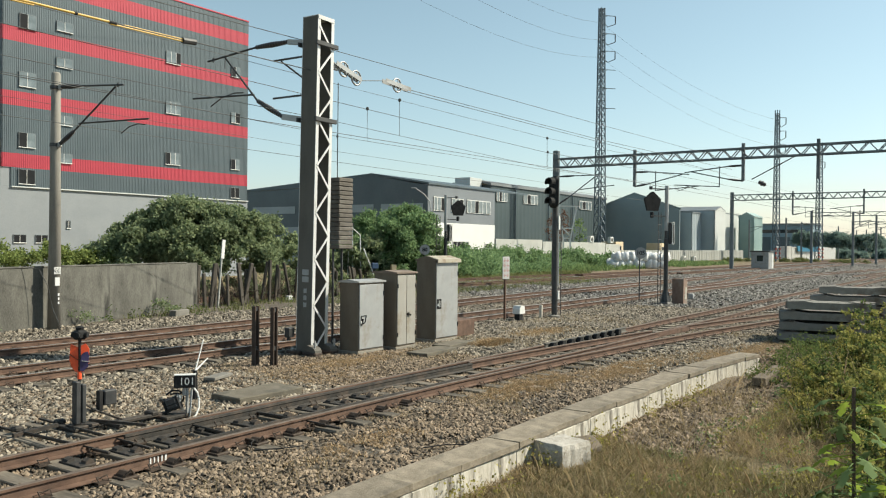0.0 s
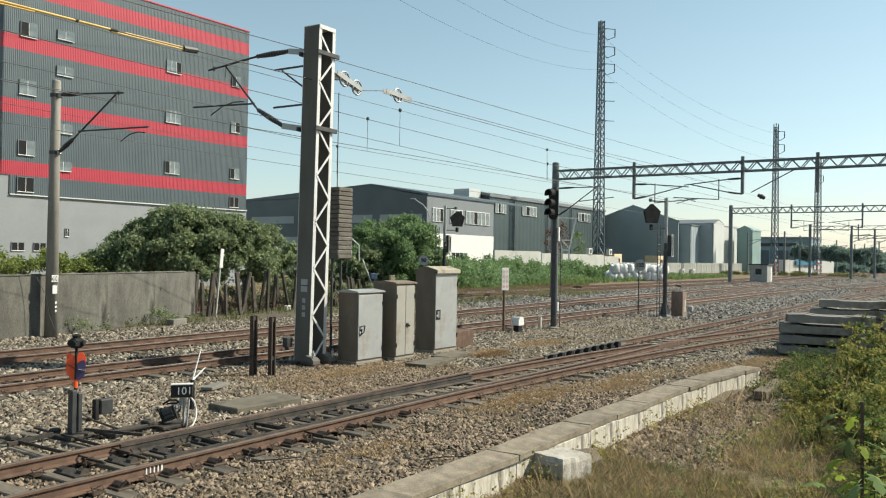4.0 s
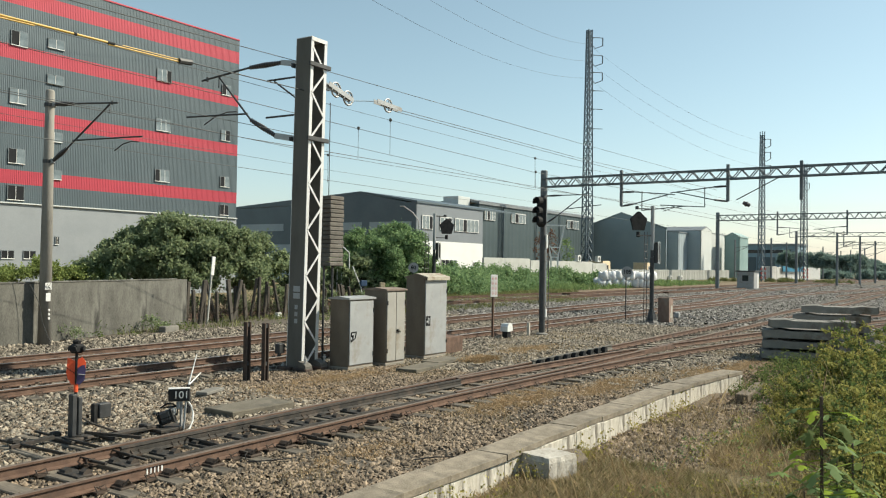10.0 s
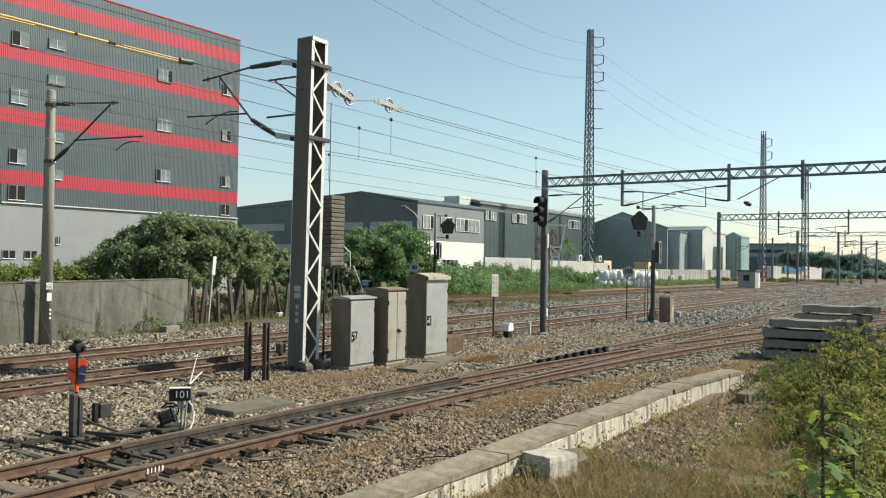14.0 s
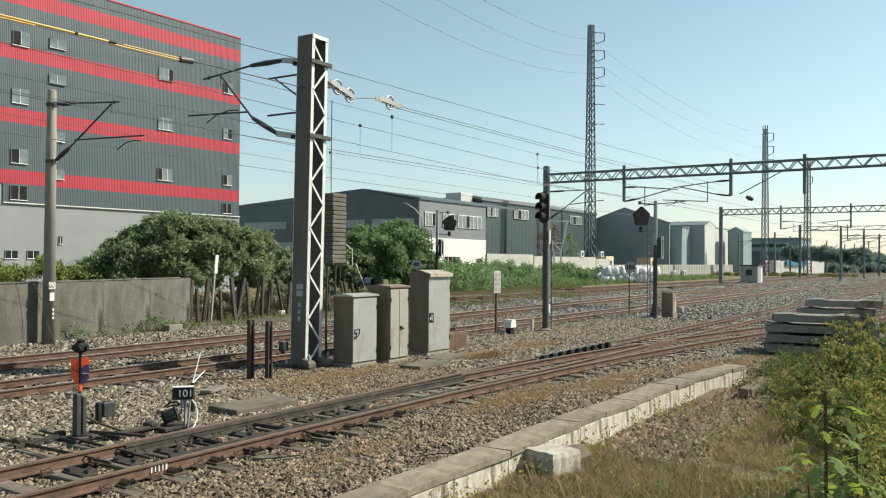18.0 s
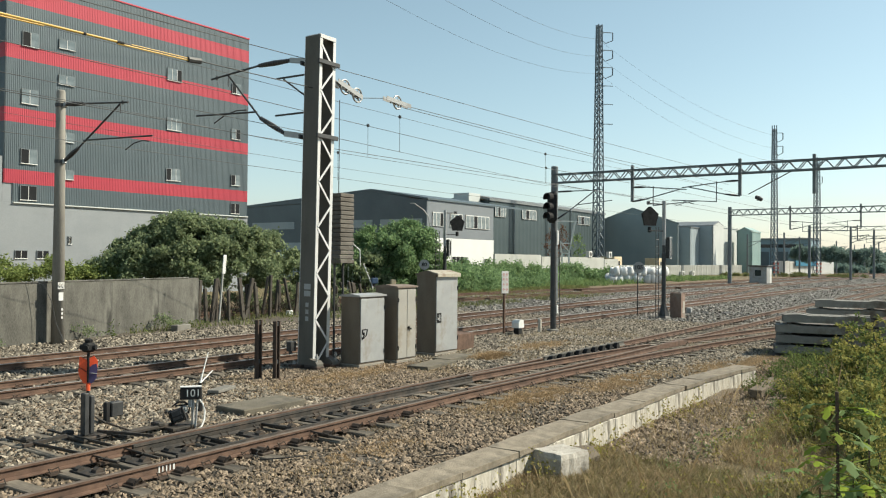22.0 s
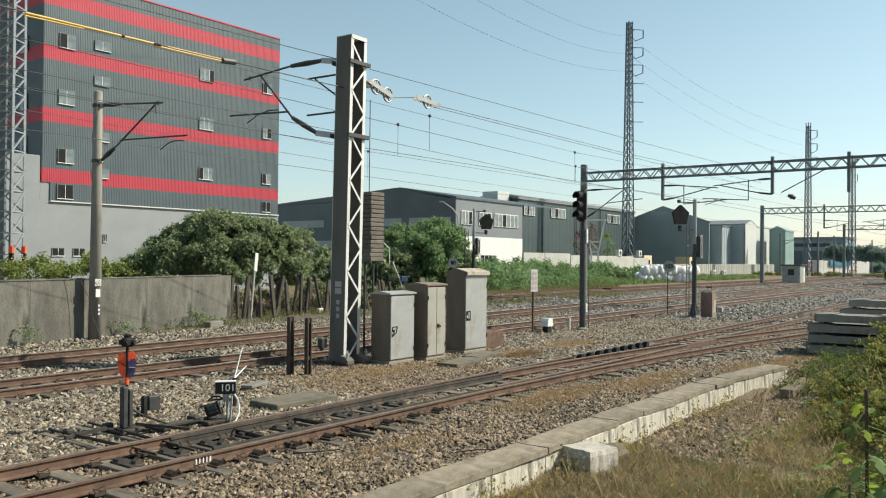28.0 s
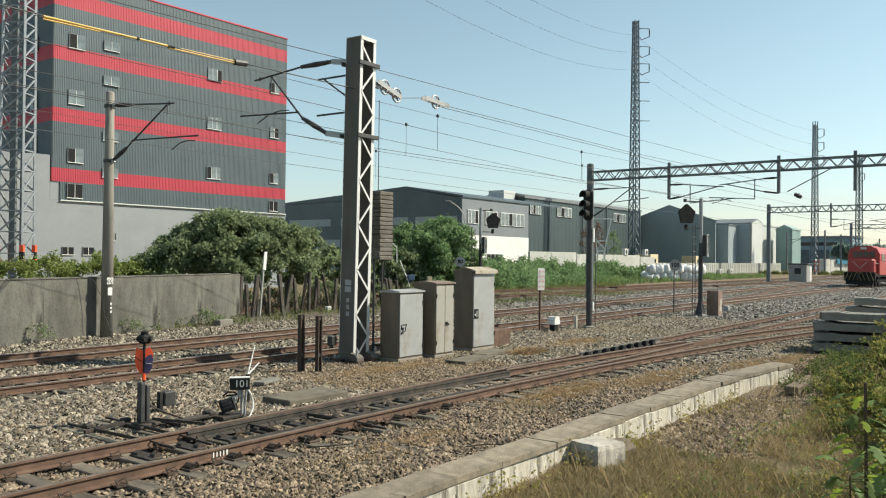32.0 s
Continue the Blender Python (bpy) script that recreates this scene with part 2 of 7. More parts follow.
CLAD_RED = mat("red_cladding", (0.38, 0.033, 0.056), (0.43, 0.044, 0.068), 0.7, 0.5, 0.1, 0.02, 8)
RENDER_GREY = mat("grey_render_wall", (0.215, 0.232, 0.246), (0.265, 0.283, 0.297), 0.5, 0.9, 0, 0.1, 12, (0.205, 0.22, 0.232), 0.25)
SHED_DARK = mat("slate_grey_shed_cladding", (0.075, 0.1, 0.115), (0.1, 0.13, 0.147), 0.3, 0.5, 0.2, 0.02, 6)
SHED_FRONT = mat("grey_office_front_paint", (0.155, 0.172, 0.188), (0.185, 0.203, 0.22), 0.3, 0.6, 0.05, 0.02, 6)
SHED_GREEN = mat("dark_green_shed_cladding", (0.044, 0.066, 0.071), (0.06, 0.085, 0.091), 0.3, 0.5, 0.2, 0.02, 6)
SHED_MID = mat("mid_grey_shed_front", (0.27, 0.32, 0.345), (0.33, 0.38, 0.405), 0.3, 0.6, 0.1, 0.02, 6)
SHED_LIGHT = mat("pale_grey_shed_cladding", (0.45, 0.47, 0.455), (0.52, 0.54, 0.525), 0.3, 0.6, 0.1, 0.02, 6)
# teal washed out in its own colour to show haze over the far shed
SHED_TEAL = mat("teal_green_shed_cladding", (0.2, 0.3, 0.29), (0.25, 0.35, 0.335), 0.3, 0.6, 0.1, 0.02, 6)
ROOF_GREY = mat("metal_sheet_roof", (0.17, 0.184, 0.19), (0.224, 0.238, 0.245), 0.5, 0.5, 0.3, 0.03, 6)
# hall cladding with the blue-grey of the haze painted in
HAZY = mat("hazed_hall_cladding", (0.17, 0.25, 0.3), (0.22, 0.31, 0.36), 0.3, 0.6, 0.1, 0.02, 6)
# pole steel paled in its base colour to carry the distant haze
FARSTEEL = mat("hazed_pole_steel", (0.12, 0.14, 0.15), (0.18, 0.2, 0.21), 3, 0.7, 0.1, 0.05, 40)
# gantry steel lifted slightly in colour for haze as well
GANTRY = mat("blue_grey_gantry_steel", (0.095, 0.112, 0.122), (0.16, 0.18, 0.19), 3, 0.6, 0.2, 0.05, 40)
BLUE = mat("blue_sheeting", (0.034, 0.204, 0.34), (0.054, 0.258, 0.408), 1, 0.6, 0, 0.05, 10)
DARKBLUE = mat("dark_blue_paint", (0.03, 0.06, 0.12), (0.045, 0.085, 0.16), 4, 0.5, 0, 0.05, 50)
BARK = mat("brown_bark", (0.048, 0.034, 0.024), (0.102, 0.078, 0.058), 6, 0.95, 0, 0.6, 40)
OLDWOOD = mat("weathered_grey_wood", (0.04, 0.034, 0.028), (0.1, 0.088, 0.072), 5, 0.95, 0, 0.5, 30, (0.034, 0.031, 0.027), 2, "object", 0.25, stretch=(1, 1, 0.15))
LOCO_RED = mat("red_locomotive_paint", (0.34, 0.036, 0.034), (0.42, 0.056, 0.05), 1.5, 0.45, 0, 0.03, 20, (0.28, 0.04, 0.036), 0.8)
STRIPE = mat("faded_yellow_stripe_paint", (0.4, 0.31, 0.12), (0.5, 0.4, 0.18), 5, 0.6, 0, 0.05, 50)
DARK_GLASS = mat("dark_window_glass", (0.02, 0.025, 0.03), (0.035, 0.04, 0.045), 2, 0.08, 0.0, 0)
# near-black pane colour stands in for the unlit room behind an open window
DARK_ROOM = mat("unlit_room_black", (0.012, 0.013, 0.015), (0.022, 0.023, 0.025), 2, 0.6, 0.0, 0)
PALE_GLASS = mat("pale_curtained_glass", (0.075, 0.1, 0.11), (0.22, 0.26, 0.275), 1.6, 0.15, 0.0, 0)
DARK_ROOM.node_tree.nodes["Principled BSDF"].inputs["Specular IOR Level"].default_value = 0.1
WEIGHT = mat("stained_cast_weights", (0.085, 0.076, 0.064), (0.15, 0.136, 0.118), 6, 0.9, 0, 0.4, 50, (0.068, 0.058, 0.048), 3, "object", 0.2)
BAG = mat("white_woven_sacks", (0.558, 0.567, 0.567), (0.702, 0.711, 0.72), 2, 0.8, 0, 0.3, 12, (0.45, 0.45, 0.45), 1.5)
STONE_PALE = mat("pale_ballast_stone", (0.1, 0.096, 0.088), (0.265, 0.253, 0.231), 5, 0.95, 0, 0.3, 60, per="island", spread=0.7, world_space=True)
STONE_TAN = mat("tan_grey_ballast_stone", (0.1, 0.086, 0.067), (0.285, 0.248, 0.195), 5, 0.95, 0, 0.3, 60, per="island", spread=0.75, world_space=True)
PYLON_STEEL = mat("blue_grey_pylon_steel", (0.075, 0.105, 0.13), (0.14, 0.175, 0.2), 3, 0.6, 0.3, 0.05, 40)
STONE = mat("ballast_stone", (0.085, 0.064, 0.044), (0.265, 0.206, 0.148), 5, 0.95, 0, 0.3, 60, per="island", spread=0.6, world_space=True)
LEAF_DARK = leafy("dark_green_leaves", (0.13, 0.17, 0.09), (0.33, 0.39, 0.22), 0.55)
LEAF_OLIVE = leafy("olive_green_leaves", (0.15, 0.16, 0.045), (0.36, 0.345, 0.11), 0.45)
LEAF_LIME = leafy("yellowish_green_leaves", (0.11, 0.155, 0.045), (0.28, 0.33, 0.11), 0.4)
GRASS_GREEN = leafy("dull_green_grass", (0.11, 0.13, 0.05), (0.25, 0.26, 0.11), 0.35)
LEAF_DEEP = leafy("deep_green_bush_leaves", (0.055, 0.085, 0.03), (0.17, 0.215, 0.07), 0.45)
LEAF_FRESH = leafy("fresh_green_creeper_leaves", (0.11, 0.18, 0.085), (0.28, 0.4, 0.19), 0.5)
LEAF_RED = leafy("reddish_dry_leaves", (0.1, 0.05, 0.035), (0.2, 0.11, 0.07), 0.3)
LEAF_MID = leafy("mid_green_leaves", (0.09, 0.15, 0.06), (0.25, 0.34, 0.14), 0.45)
LEAF_BRIGHT = leafy("yellow_green_leaves", (0.12, 0.18, 0.025), (0.31, 0.39, 0.07), 0.5)
LEAF_DRY = leafy("olive_dry_leaves", (0.2, 0.18, 0.048), (0.42, 0.38, 0.12), 0.4)
GRASS_DRY = leafy("dry_straw_grass", (0.22, 0.165, 0.095), (0.5, 0.405, 0.25), 0.35)
GRASS_ORANGE = leafy("orange_dry_grass", (0.3, 0.21, 0.12), (0.52, 0.39, 0.24), 0.3)
GRASS_OLIVE = leafy("olive_grass", (0.15, 0.134, 0.062), (0.355, 0.31, 0.16), 0.35)
# far foliage: distance haze is mixed into these pale leaf colours
FARTREE = leafy("hazed_tree_leaves", (0.165, 0.235, 0.205), (0.235, 0.315, 0.275), 0.45)


def ground_material():
    """Ballast, bare soil and dry grass in bands across the tracks, with ragged borders."""
    m = bpy.data.materials.new("railway_ground")
    m.use_nodes = True
    ns, ln = nodes_of(m)
    bsdf = ns["Principled BSDF"]
    bsdf.inputs["Roughness"].default_value = 0.95
    pos_out = ns.new("ShaderNodeNewGeometry").outputs["Position"]
    dot = ns.new("ShaderNodeVectorMath")
    dot.operation = "DOT_PRODUCT"
    dot.inputs[1].default_value = (-UY, UX, 0)
    ln.new(pos_out, dot.inputs[0])

    def noise_of(scale, detail=6):
        n = ns.new("ShaderNodeTexNoise")
        n.inputs["Scale"].default_value, n.inputs["Detail"].default_value = scale, detail
        ln.new(pos_out, n.inputs["Vector"])
        return n.outputs["Fac"]

    def ranged(src, lo, hi):
        r = ns.new("ShaderNodeMapRange")
        r.inputs["From Min"].default_value, r.inputs["From Max"].default_value = lo, hi
        ln.new(src, r.inputs["Value"])
        return r.outputs["Result"]

    def mixed(fac, a, b):
        x = ns.new("ShaderNodeMix")
        x.data_type = "RGBA"
        ln.new(fac, x.inputs["Factor"])
        for sock, v in (("A", a), ("B", b)):
            if isinstance(v, tuple):
                x.inputs[sock].default_value = (*v, 1)
            else:
                ln.new(v, x.inputs[sock])
        return x.outputs["Result"]

    vor = ns.new("ShaderNodeTexVoronoi")
    vor.inputs["Scale"].default_value = 17.0
    ln.new(pos_out, vor.inputs["Vector"])
    stone = mixed(ranged(vor.outputs["Color"], 0.1, 0.9), (0.082, 0.066, 0.05), (0.182, 0.152, 0.117))
    # cell rims darkened in the colour for the shade between stones
    stone = mixed(ranged(vor.outputs["Distance"], 0.25, 0.75), stone, (0.05, 0.04, 0.03))
    stone = mixed(ranged(noise_of(0.35), 0.5, 0.7), stone, (0.126, 0.105, 0.082))
    soil = mixed(ranged(noise_of(1.2), 0.35, 0.7), (0.135, 0.095, 0.056), (0.25, 0.18, 0.105))
    soil = mixed(ranged(noise_of(25, 3), 0.4, 0.7), soil, (0.085, 0.065, 0.042))
    green = mixed(ranged(noise_of(0.8), 0.35, 0.7), (0.1, 0.085, 0.034), (0.19, 0.142, 0.07))
    edge = ns.new("ShaderNodeMath")
    edge.operation = "MULTIPLY_ADD"
    edge.inputs[1].default_value = 2.5
    ln.new(noise_of(0.9), edge.inputs[0])
    ln.new(dot.outputs["Value"], edge.inputs[2])
    along = ns.new("ShaderNodeVectorMath")
    along.operation = "DOT_PRODUCT"
    along.inputs[1].default_value = (UX, UY, 0)
    ln.new(pos_out, along.inputs[0])
    near_side = mixed(ranged(edge.outputs[0], 3.6, 5.2), green, soil)
    near_side = mixed(ranged(along.outputs["Value"], 24, 30), near_side, stone)
    col = mixed(ranged(edge.outputs[0], 5.4, 6.4), near_side, stone)
    col = mixed(ranged(edge.outputs[0], 29, 32), col, soil)
    col = mixed(ranged(edge.outputs[0], 36, 40), col, green)
    ln.new(col, bsdf.inputs["Base Color"])
    bp = ns.new("ShaderNodeBump")
    bp.inputs["Strength"].default_value, bp.inputs["Distance"].default_value = 0.8, 0.03
    inv = ns.new("ShaderNodeMath")
    inv.operation = "SUBTRACT"
    inv.inputs[0].default_value = 1.0
    ln.new(vor.outputs["Distance"], inv.inputs[1])
    ln.new(inv.outputs[0], bp.inputs["Height"])
    ln.new(bp.outputs["Normal"], bsdf.inputs["Normal"])
    return m


GROUND = ground_material()


# ---- mesh tools ----
class Mesh:
    """Collects pieces of one mesh; every method returns the collector."""

    def __init__(self):
        self.v, self.f = [], []

    def add(self, verts, faces):
        k = len(self.v)
        self.v += [tuple(p) for p in verts]
        self.f += [tuple(i + k for i in f) for f in faces]
        return self

    def box(self, c, size, bevel=0.0, turn=None):
        """A box about c; a bevel cuts its edges."""
        x, y, z = (d / 2 for d in size)
        if bevel <= 0:
            pts = [(i * x, j * y, k * z) for i in (-1, 1) for j in (-1, 1) for k in (-1, 1)]
            faces = [(0, 1, 3, 2), (4, 6, 7, 5), (0, 4, 5, 1), (2, 3, 7, 6), (0, 2, 6, 4), (1, 5, 7, 3)]
        else:
            b = min(bevel, x * 0.9, y * 0.9, z * 0.9)
            bm = bmesh.new()
            bmesh.ops.create_cube(bm, size=1.0, matrix=Matrix.Diagonal((2 * x, 2 * y, 2 * z, 1)))
            bmesh.ops.bevel(bm, geom=bm.edges[:], offset=b, segments=1, affect="EDGES")
            pts, faces = [v.co.copy() for v in bm.verts], [[v.index for v in f.verts] for f in bm.faces]
            bm.free()
        if turn is not None:
            pts = [turn @ Vector(p) for p in pts]
        return self.add([Vector(p) + Vector(c) for p in pts], faces)

    def bar(self, p, q, w, h=None, up=(0, 0, 1)):
        """A straight bar with a rectangular section from p to q."""
        p, q, h = Vector(p), Vector(q), h or w
        z = (q - p).normalized()
        x = z.cross(Vector(up))
        x = z.cross(Vector((1, 0, 0))) if x.length < 1e-3 else x
        x.normalize()
        y = x.cross(z)
        pts = [e + x * i * w / 2 + y * j * h / 2 for e in (p, q) for i, j in ((-1, -1), (1, -1), (1, 1), (-1, 1))]
        return self.add(pts, [(3, 2, 1, 0), (4, 5, 6, 7)] + [(i, (i + 1) % 4, 4 + (i + 1) % 4, 4 + i) for i in range(4)])

    def tube(self, points, r, n=6, r2=None):
        """A round tube through the points, tapering from r to r2."""
        pts = [Vector(p) for p in points]
        r2 = r if r2 is None else r2
        k = len(self.v)
        for i, p in enumerate(pts):
            z = (pts[min(i + 1, len(pts) - 1)] - pts[max(i - 1, 0)]).normalized()
            x = z.cross(Vector((0, 0, 1)))
            x = Vector((1, 0, 0)) if x.length < 1e-3 else x.normalized()
            y = z.cross(x)
            rr = r + (r2 - r) * i / max(1, len(pts) - 1)
            self.v += [tuple(p + (x * math.cos(a) + y * math.sin(a)) * rr) for a in (2 * math.pi * j / n for j in range(n))]
        for i in range(len(pts) - 1):
            self.f += [(k + i * n + j, k + i * n + (j + 1) % n, k + (i + 1) * n + (j + 1) % n, k + (i + 1) * n + j) for j in range(n)]
        self.f += [tuple(k + j for j in reversed(range(n))), tuple(k + (len(pts) - 1) * n + j for j in range(n))]
        return self

    def lathe(self, rings, n=16, c=(0, 0, 0), turn=None):
        """A turned body: rings of (radius, height) about z."""
        k, c = len(self.v), Vector(c)
        for r, z in rings:
            for j in range(n):
                p = Vector((r * math.cos(2 * math.pi * j / n), r * math.sin(2 * math.pi * j / n), z))
                self.v.append(tuple((turn @ p if turn is not None else p) + c))
        for i in range(len(rings) - 1):
            self.f += [(k + i * n + j, k + i * n + (j + 1) % n, k + (i + 1) * n + (j + 1) % n, k + (i + 1) * n + j) for j in range(n)]
        self.f += [tuple(k + j for j in reversed(range(n))), tuple(k + (len(rings) - 1) * n + j for j in range(n))]
        return self

    def prism(self, outline, p, q, side, up):
        """The outline of (a, b) pairs along side and up, drawn from p to q."""
        p, q, side, up = Vector(p), Vector(q), Vector(side), Vector(up)
        n = len(outline)
        pts = [e + side * a + up * b for e in (p, q) for a, b in outline]
        return self.add(pts, [tuple(reversed(range(n))), tuple(range(n, 2 * n))] + [(i, (i + 1) % n, n + (i + 1) % n, n + i) for i in range(n)])

    def sweep(self, outline, path):
        """The outline of (across, up) pairs along a path of points."""
        path, n, k = [Vector(p) for p in path], len(outline), len(self.v)
        for i, p in enumerate(path):
            d = path[min(i + 1, len(path) - 1)] - path[max(i - 1, 0)]
            side = Vector((-d.y, d.x, 0)).normalized()
            self.v += [tuple(p + side * a + Vector((0, 0, b))) for a, b in outline]
        for i in range(len(path) - 1):
            self.f += [(k + i * n + j, k + (i + 1) * n + j, k + (i + 1) * n + (j + 1) % n, k + i * n + (j + 1) % n) for j in range(n)]
        self.f += [tuple(k + j for j in range(n)), tuple(k + (len(path) - 1) * n + j for j in reversed(range(n)))]
        return self

    def data(self, name, material):
        me = bpy.data.meshes.new(name)
        me.from_pydata(self.v, [], self.f)
        bm = bmesh.new()
        bm.from_mesh(me)
        bmesh.ops.recalc_face_normals(bm, faces=bm.faces)
        bm.to_mesh(me)
        bm.free()
        me.materials.append(material)
        return me


def part(name, mesh, material, parent=None, label="", m=None):
    """One mesh object under a thing or part."""
    ob = new(name, mesh.data(name, material) if isinstance(mesh, Mesh) else mesh)
    ob.parent = parent
    if m is not None:
        ob.matrix_basis = m
    return tagged(ob, label) if label else ob


def thing(name, m, label, category, group="", kind=""):
    """An Empty at the base of a thing, for its parts."""
    ob = new(name)
    ob.empty_display_size = 0.1
    ob.matrix_basis = m
    return tagged(ob, label, category, group, kind)


def solid(name, mesh, material, label, category, m=None, group="", kind=""):
    """A thing that is one mesh."""
    ob = part(name, mesh, material, None, "", m)
    return tagged(ob, label, category, group, kind)


def smooth(ob):
    ob.data.polygons.foreach_set("use_smooth", [True] * len(ob.data.polygons))
    return ob


def bulk(name, verts, faces, material):
    """A mesh from arrays: verts n x 3, faces m x k."""
    verts, faces = np.asarray(verts, np.float32), np.asarray(faces, np.int32)
    me = bpy.data.meshes.new(name)
    me.vertices.add(len(verts))
    me.vertices.foreach_set("co", verts.ravel())
    me.loops.add(faces.size)
    me.loops.foreach_set("vertex_index", faces.ravel())
    me.polygons.add(len(faces))
    me.polygons.foreach_set("loop_start", np.arange(0, faces.size, faces.shape[1], dtype=np.int32))
    me.update(calc_edges=True)
    me.validate()
    me.materials.append(material)
    return me


def leaves(rng, centres, per, size, spread, droop=0.0, slim=0.45):
    """Folded leaves of four corners round each centre; verts and faces."""
    centres = np.asarray(centres, float)
    n = len(centres) * per
    at = np.repeat(centres, per, 0) + rng.normal(0, 1, (n, 3)) * spread
    d = rng.normal(0, 1, (n, 3))
    d[:, 2] -= droop
    d /= np.linalg.norm(d, axis=1)[:, None]
    e = np.cross(d, rng.normal(0, 1, (n, 3)))
    e /= np.linalg.norm(e, axis=1)[:, None] + 1e-9
    L = size * rng.uniform(0.6, 1.4, (n, 1))
    fold = np.cross(d, e) * L * 0.12
    v = np.stack([at, at + d * L * 0.5 + e * L * slim + fold, at + d * L, at + d * L * 0.5 - e * L * slim + fold], 1).reshape(-1, 3)
    f = np.arange(n * 4).reshape(n, 4)
    return v, f


def on_blobs(rng, blobs, n):
    """Points scattered over and a little inside lumpy ellipsoids (x, y, z, rx, ry, rz)."""
    blobs = np.asarray(blobs, float)
    w = (blobs[:, 3] * blobs[:, 4] * blobs[:, 5]) ** (2 / 3)
    pick = blobs[rng.choice(len(blobs), n, p=w / w.sum())]
    d = rng.normal(0, 1, (n, 3))
    d /= np.linalg.norm(d, axis=1)[:, None]
    d[:, 2] = np.where(d[:, 2] < -0.3, -d[:, 2], d[:, 2])
    r = rng.uniform(0.72, 1.08, (n, 1))
    return pick[:, :3] + d * pick[:, 3:] * r


def blades(rng, feet, height, width, lean):
    """Bent grass blades of three corners on a foot; verts and faces."""
    n = len(feet)
    h = height * rng.uniform(0.5, 1.4, n)
    a = rng.uniform(0, 2 * math.pi, n)
    side = np.stack([np.cos(a), np.sin(a), 0 * a], 1) * (width * rng.uniform(0.6, 1.4, n))[:, None]
    b = rng.uniform(0, 2 * math.pi, n)
    tip = feet + np.stack([np.cos(b) * h * lean, np.sin(b) * h * lean, h], 1) * rng.uniform(0.7, 1, (n, 1))
    mid = feet + (tip - feet) * 0.55 + np.stack([0 * h, 0 * h, h * 0.12], 1)
    v = np.stack([feet - side, feet + side, mid + side * 0.7, tip, mid - side * 0.7], 1).reshape(-1, 3)
    return v, np.arange(n * 5).reshape(n, 5)


# ---- ground ----
def kerb_line(s):
    """The kerb's middle: straight, then swinging towards the camera at its far end."""
    return 5.2 - (0.0 if s < 14.5 else 0.018 * (min(s, 20.0) - 14.5) ** 2)


def ground_height(s, q):
    """Ballast at zero; the strip before the kerb lies lower and is uneven."""
    low = min(1.0, max(0.0, (kerb_line(s) - 0.02 - q) / (0.15 + 1.3 * max(0.0, s - 19.3))))
    bed = 0.035 * noise.noise((s * 0.5, q * 0.5, 0.0)) + 0.015 * noise.noise((s * 2.1, q * 2.1, 3.0))
    return bed * (1 + low) - 0.24 * low - 0.03


def axis_marks(fine_lo, fine_hi, step, far):
    marks, x, d = list(np.arange(fine_lo, fine_hi + 1e-6, step)), fine_hi, step
    while x < far:
        d *= 1.35
        x += d
        marks.append(x)
    x, d = fine_lo, step
    while x > -far:
        d *= 1.35
        x -= d
        marks.insert(0, x)
    return marks


def make_ground():
    ss, qs = axis_marks(-2, 44, 0.4, 2600), axis_marks(-2, 26, 0.35, 2600)
    verts = [tuple(plan(s, q, ground_height(s, q) if -40 < s < 200 and -40 < q < 90 else -0.03)) for s in ss for q in qs]
    n = len(qs)
    faces = [(i * n + j, (i + 1) * n + j, (i + 1) * n + j + 1, i * n + j + 1) for i in range(len(ss) - 1) for j in range(n - 1)]
    ob = new("ground", bulk("ground", verts, faces, GROUND))
    smooth(ob)
    tagged(ob, "grey ballast and dry weedy soil between railway tracks", "ground", kind="structure")


make_ground()

# ---- tracks ----
RAIL = [(-0.062, 0), (0.062, 0), (0.062, 0.012), (0.012, 0.028), (0.01, 0.1), (0.034, 0.112), (0.034, 0.136), (-0.034, 0.136), (-0.034, 0.112), (-0.01, 0.1), (-0.012, 0.028), (-0.062, 0.012)]
HEAD = [(-0.03, 0.1365), (0.03, 0.1365), (0.024, 0.142), (-0.024, 0.142)]
GAUGE = 1.135  # between rail centres


def line(points, step=2.5):
    """A gentle curve through (s, q) points, as (s, q) every few metres."""
    pts = [Vector((a, b, 0)) for a, b in points]
    out = []
    for i in range(len(pts) - 1):
        p0, p1, p2, p3 = pts[max(i - 1, 0)], pts[i], pts[i + 1], pts[min(i + 2, len(pts) - 1)]
        m1, m2 = (p2 - p0) * 0.5, (p3 - p1) * 0.5
        k = max(1, int((p2 - p1).length / step))
        for j in range(k):
            t = j / k
            out.append(p1 * (2 * t**3 - 3 * t**2 + 1) + m1 * (t**3 - 2 * t**2 + t) + p2 * (-2 * t**3 + 3 * t**2) + m2 * (t**3 - t**2))
    out.append(pts[-1])
    return [(p.x, p.y) for p in out]


def rail(track, points, head=DULLHEAD, z=0.02, label="", step=2.5):
    path = [plan(s, q, z) for s, q in line(points, step)]
    r = part("rail", Mesh().sweep(RAIL, path), RUST, track, label)
    part("rail_head", Mesh().sweep(HEAD, path), head, r)
    return r


def sleeper_mesh(length, width=0.22, height=0.14):
    return Mesh().box((0, 0, 0), (width, length, height), 0.012).data("sleeper", SLEEPER)


SLEEPER_STD = sleeper_mesh(2.1)


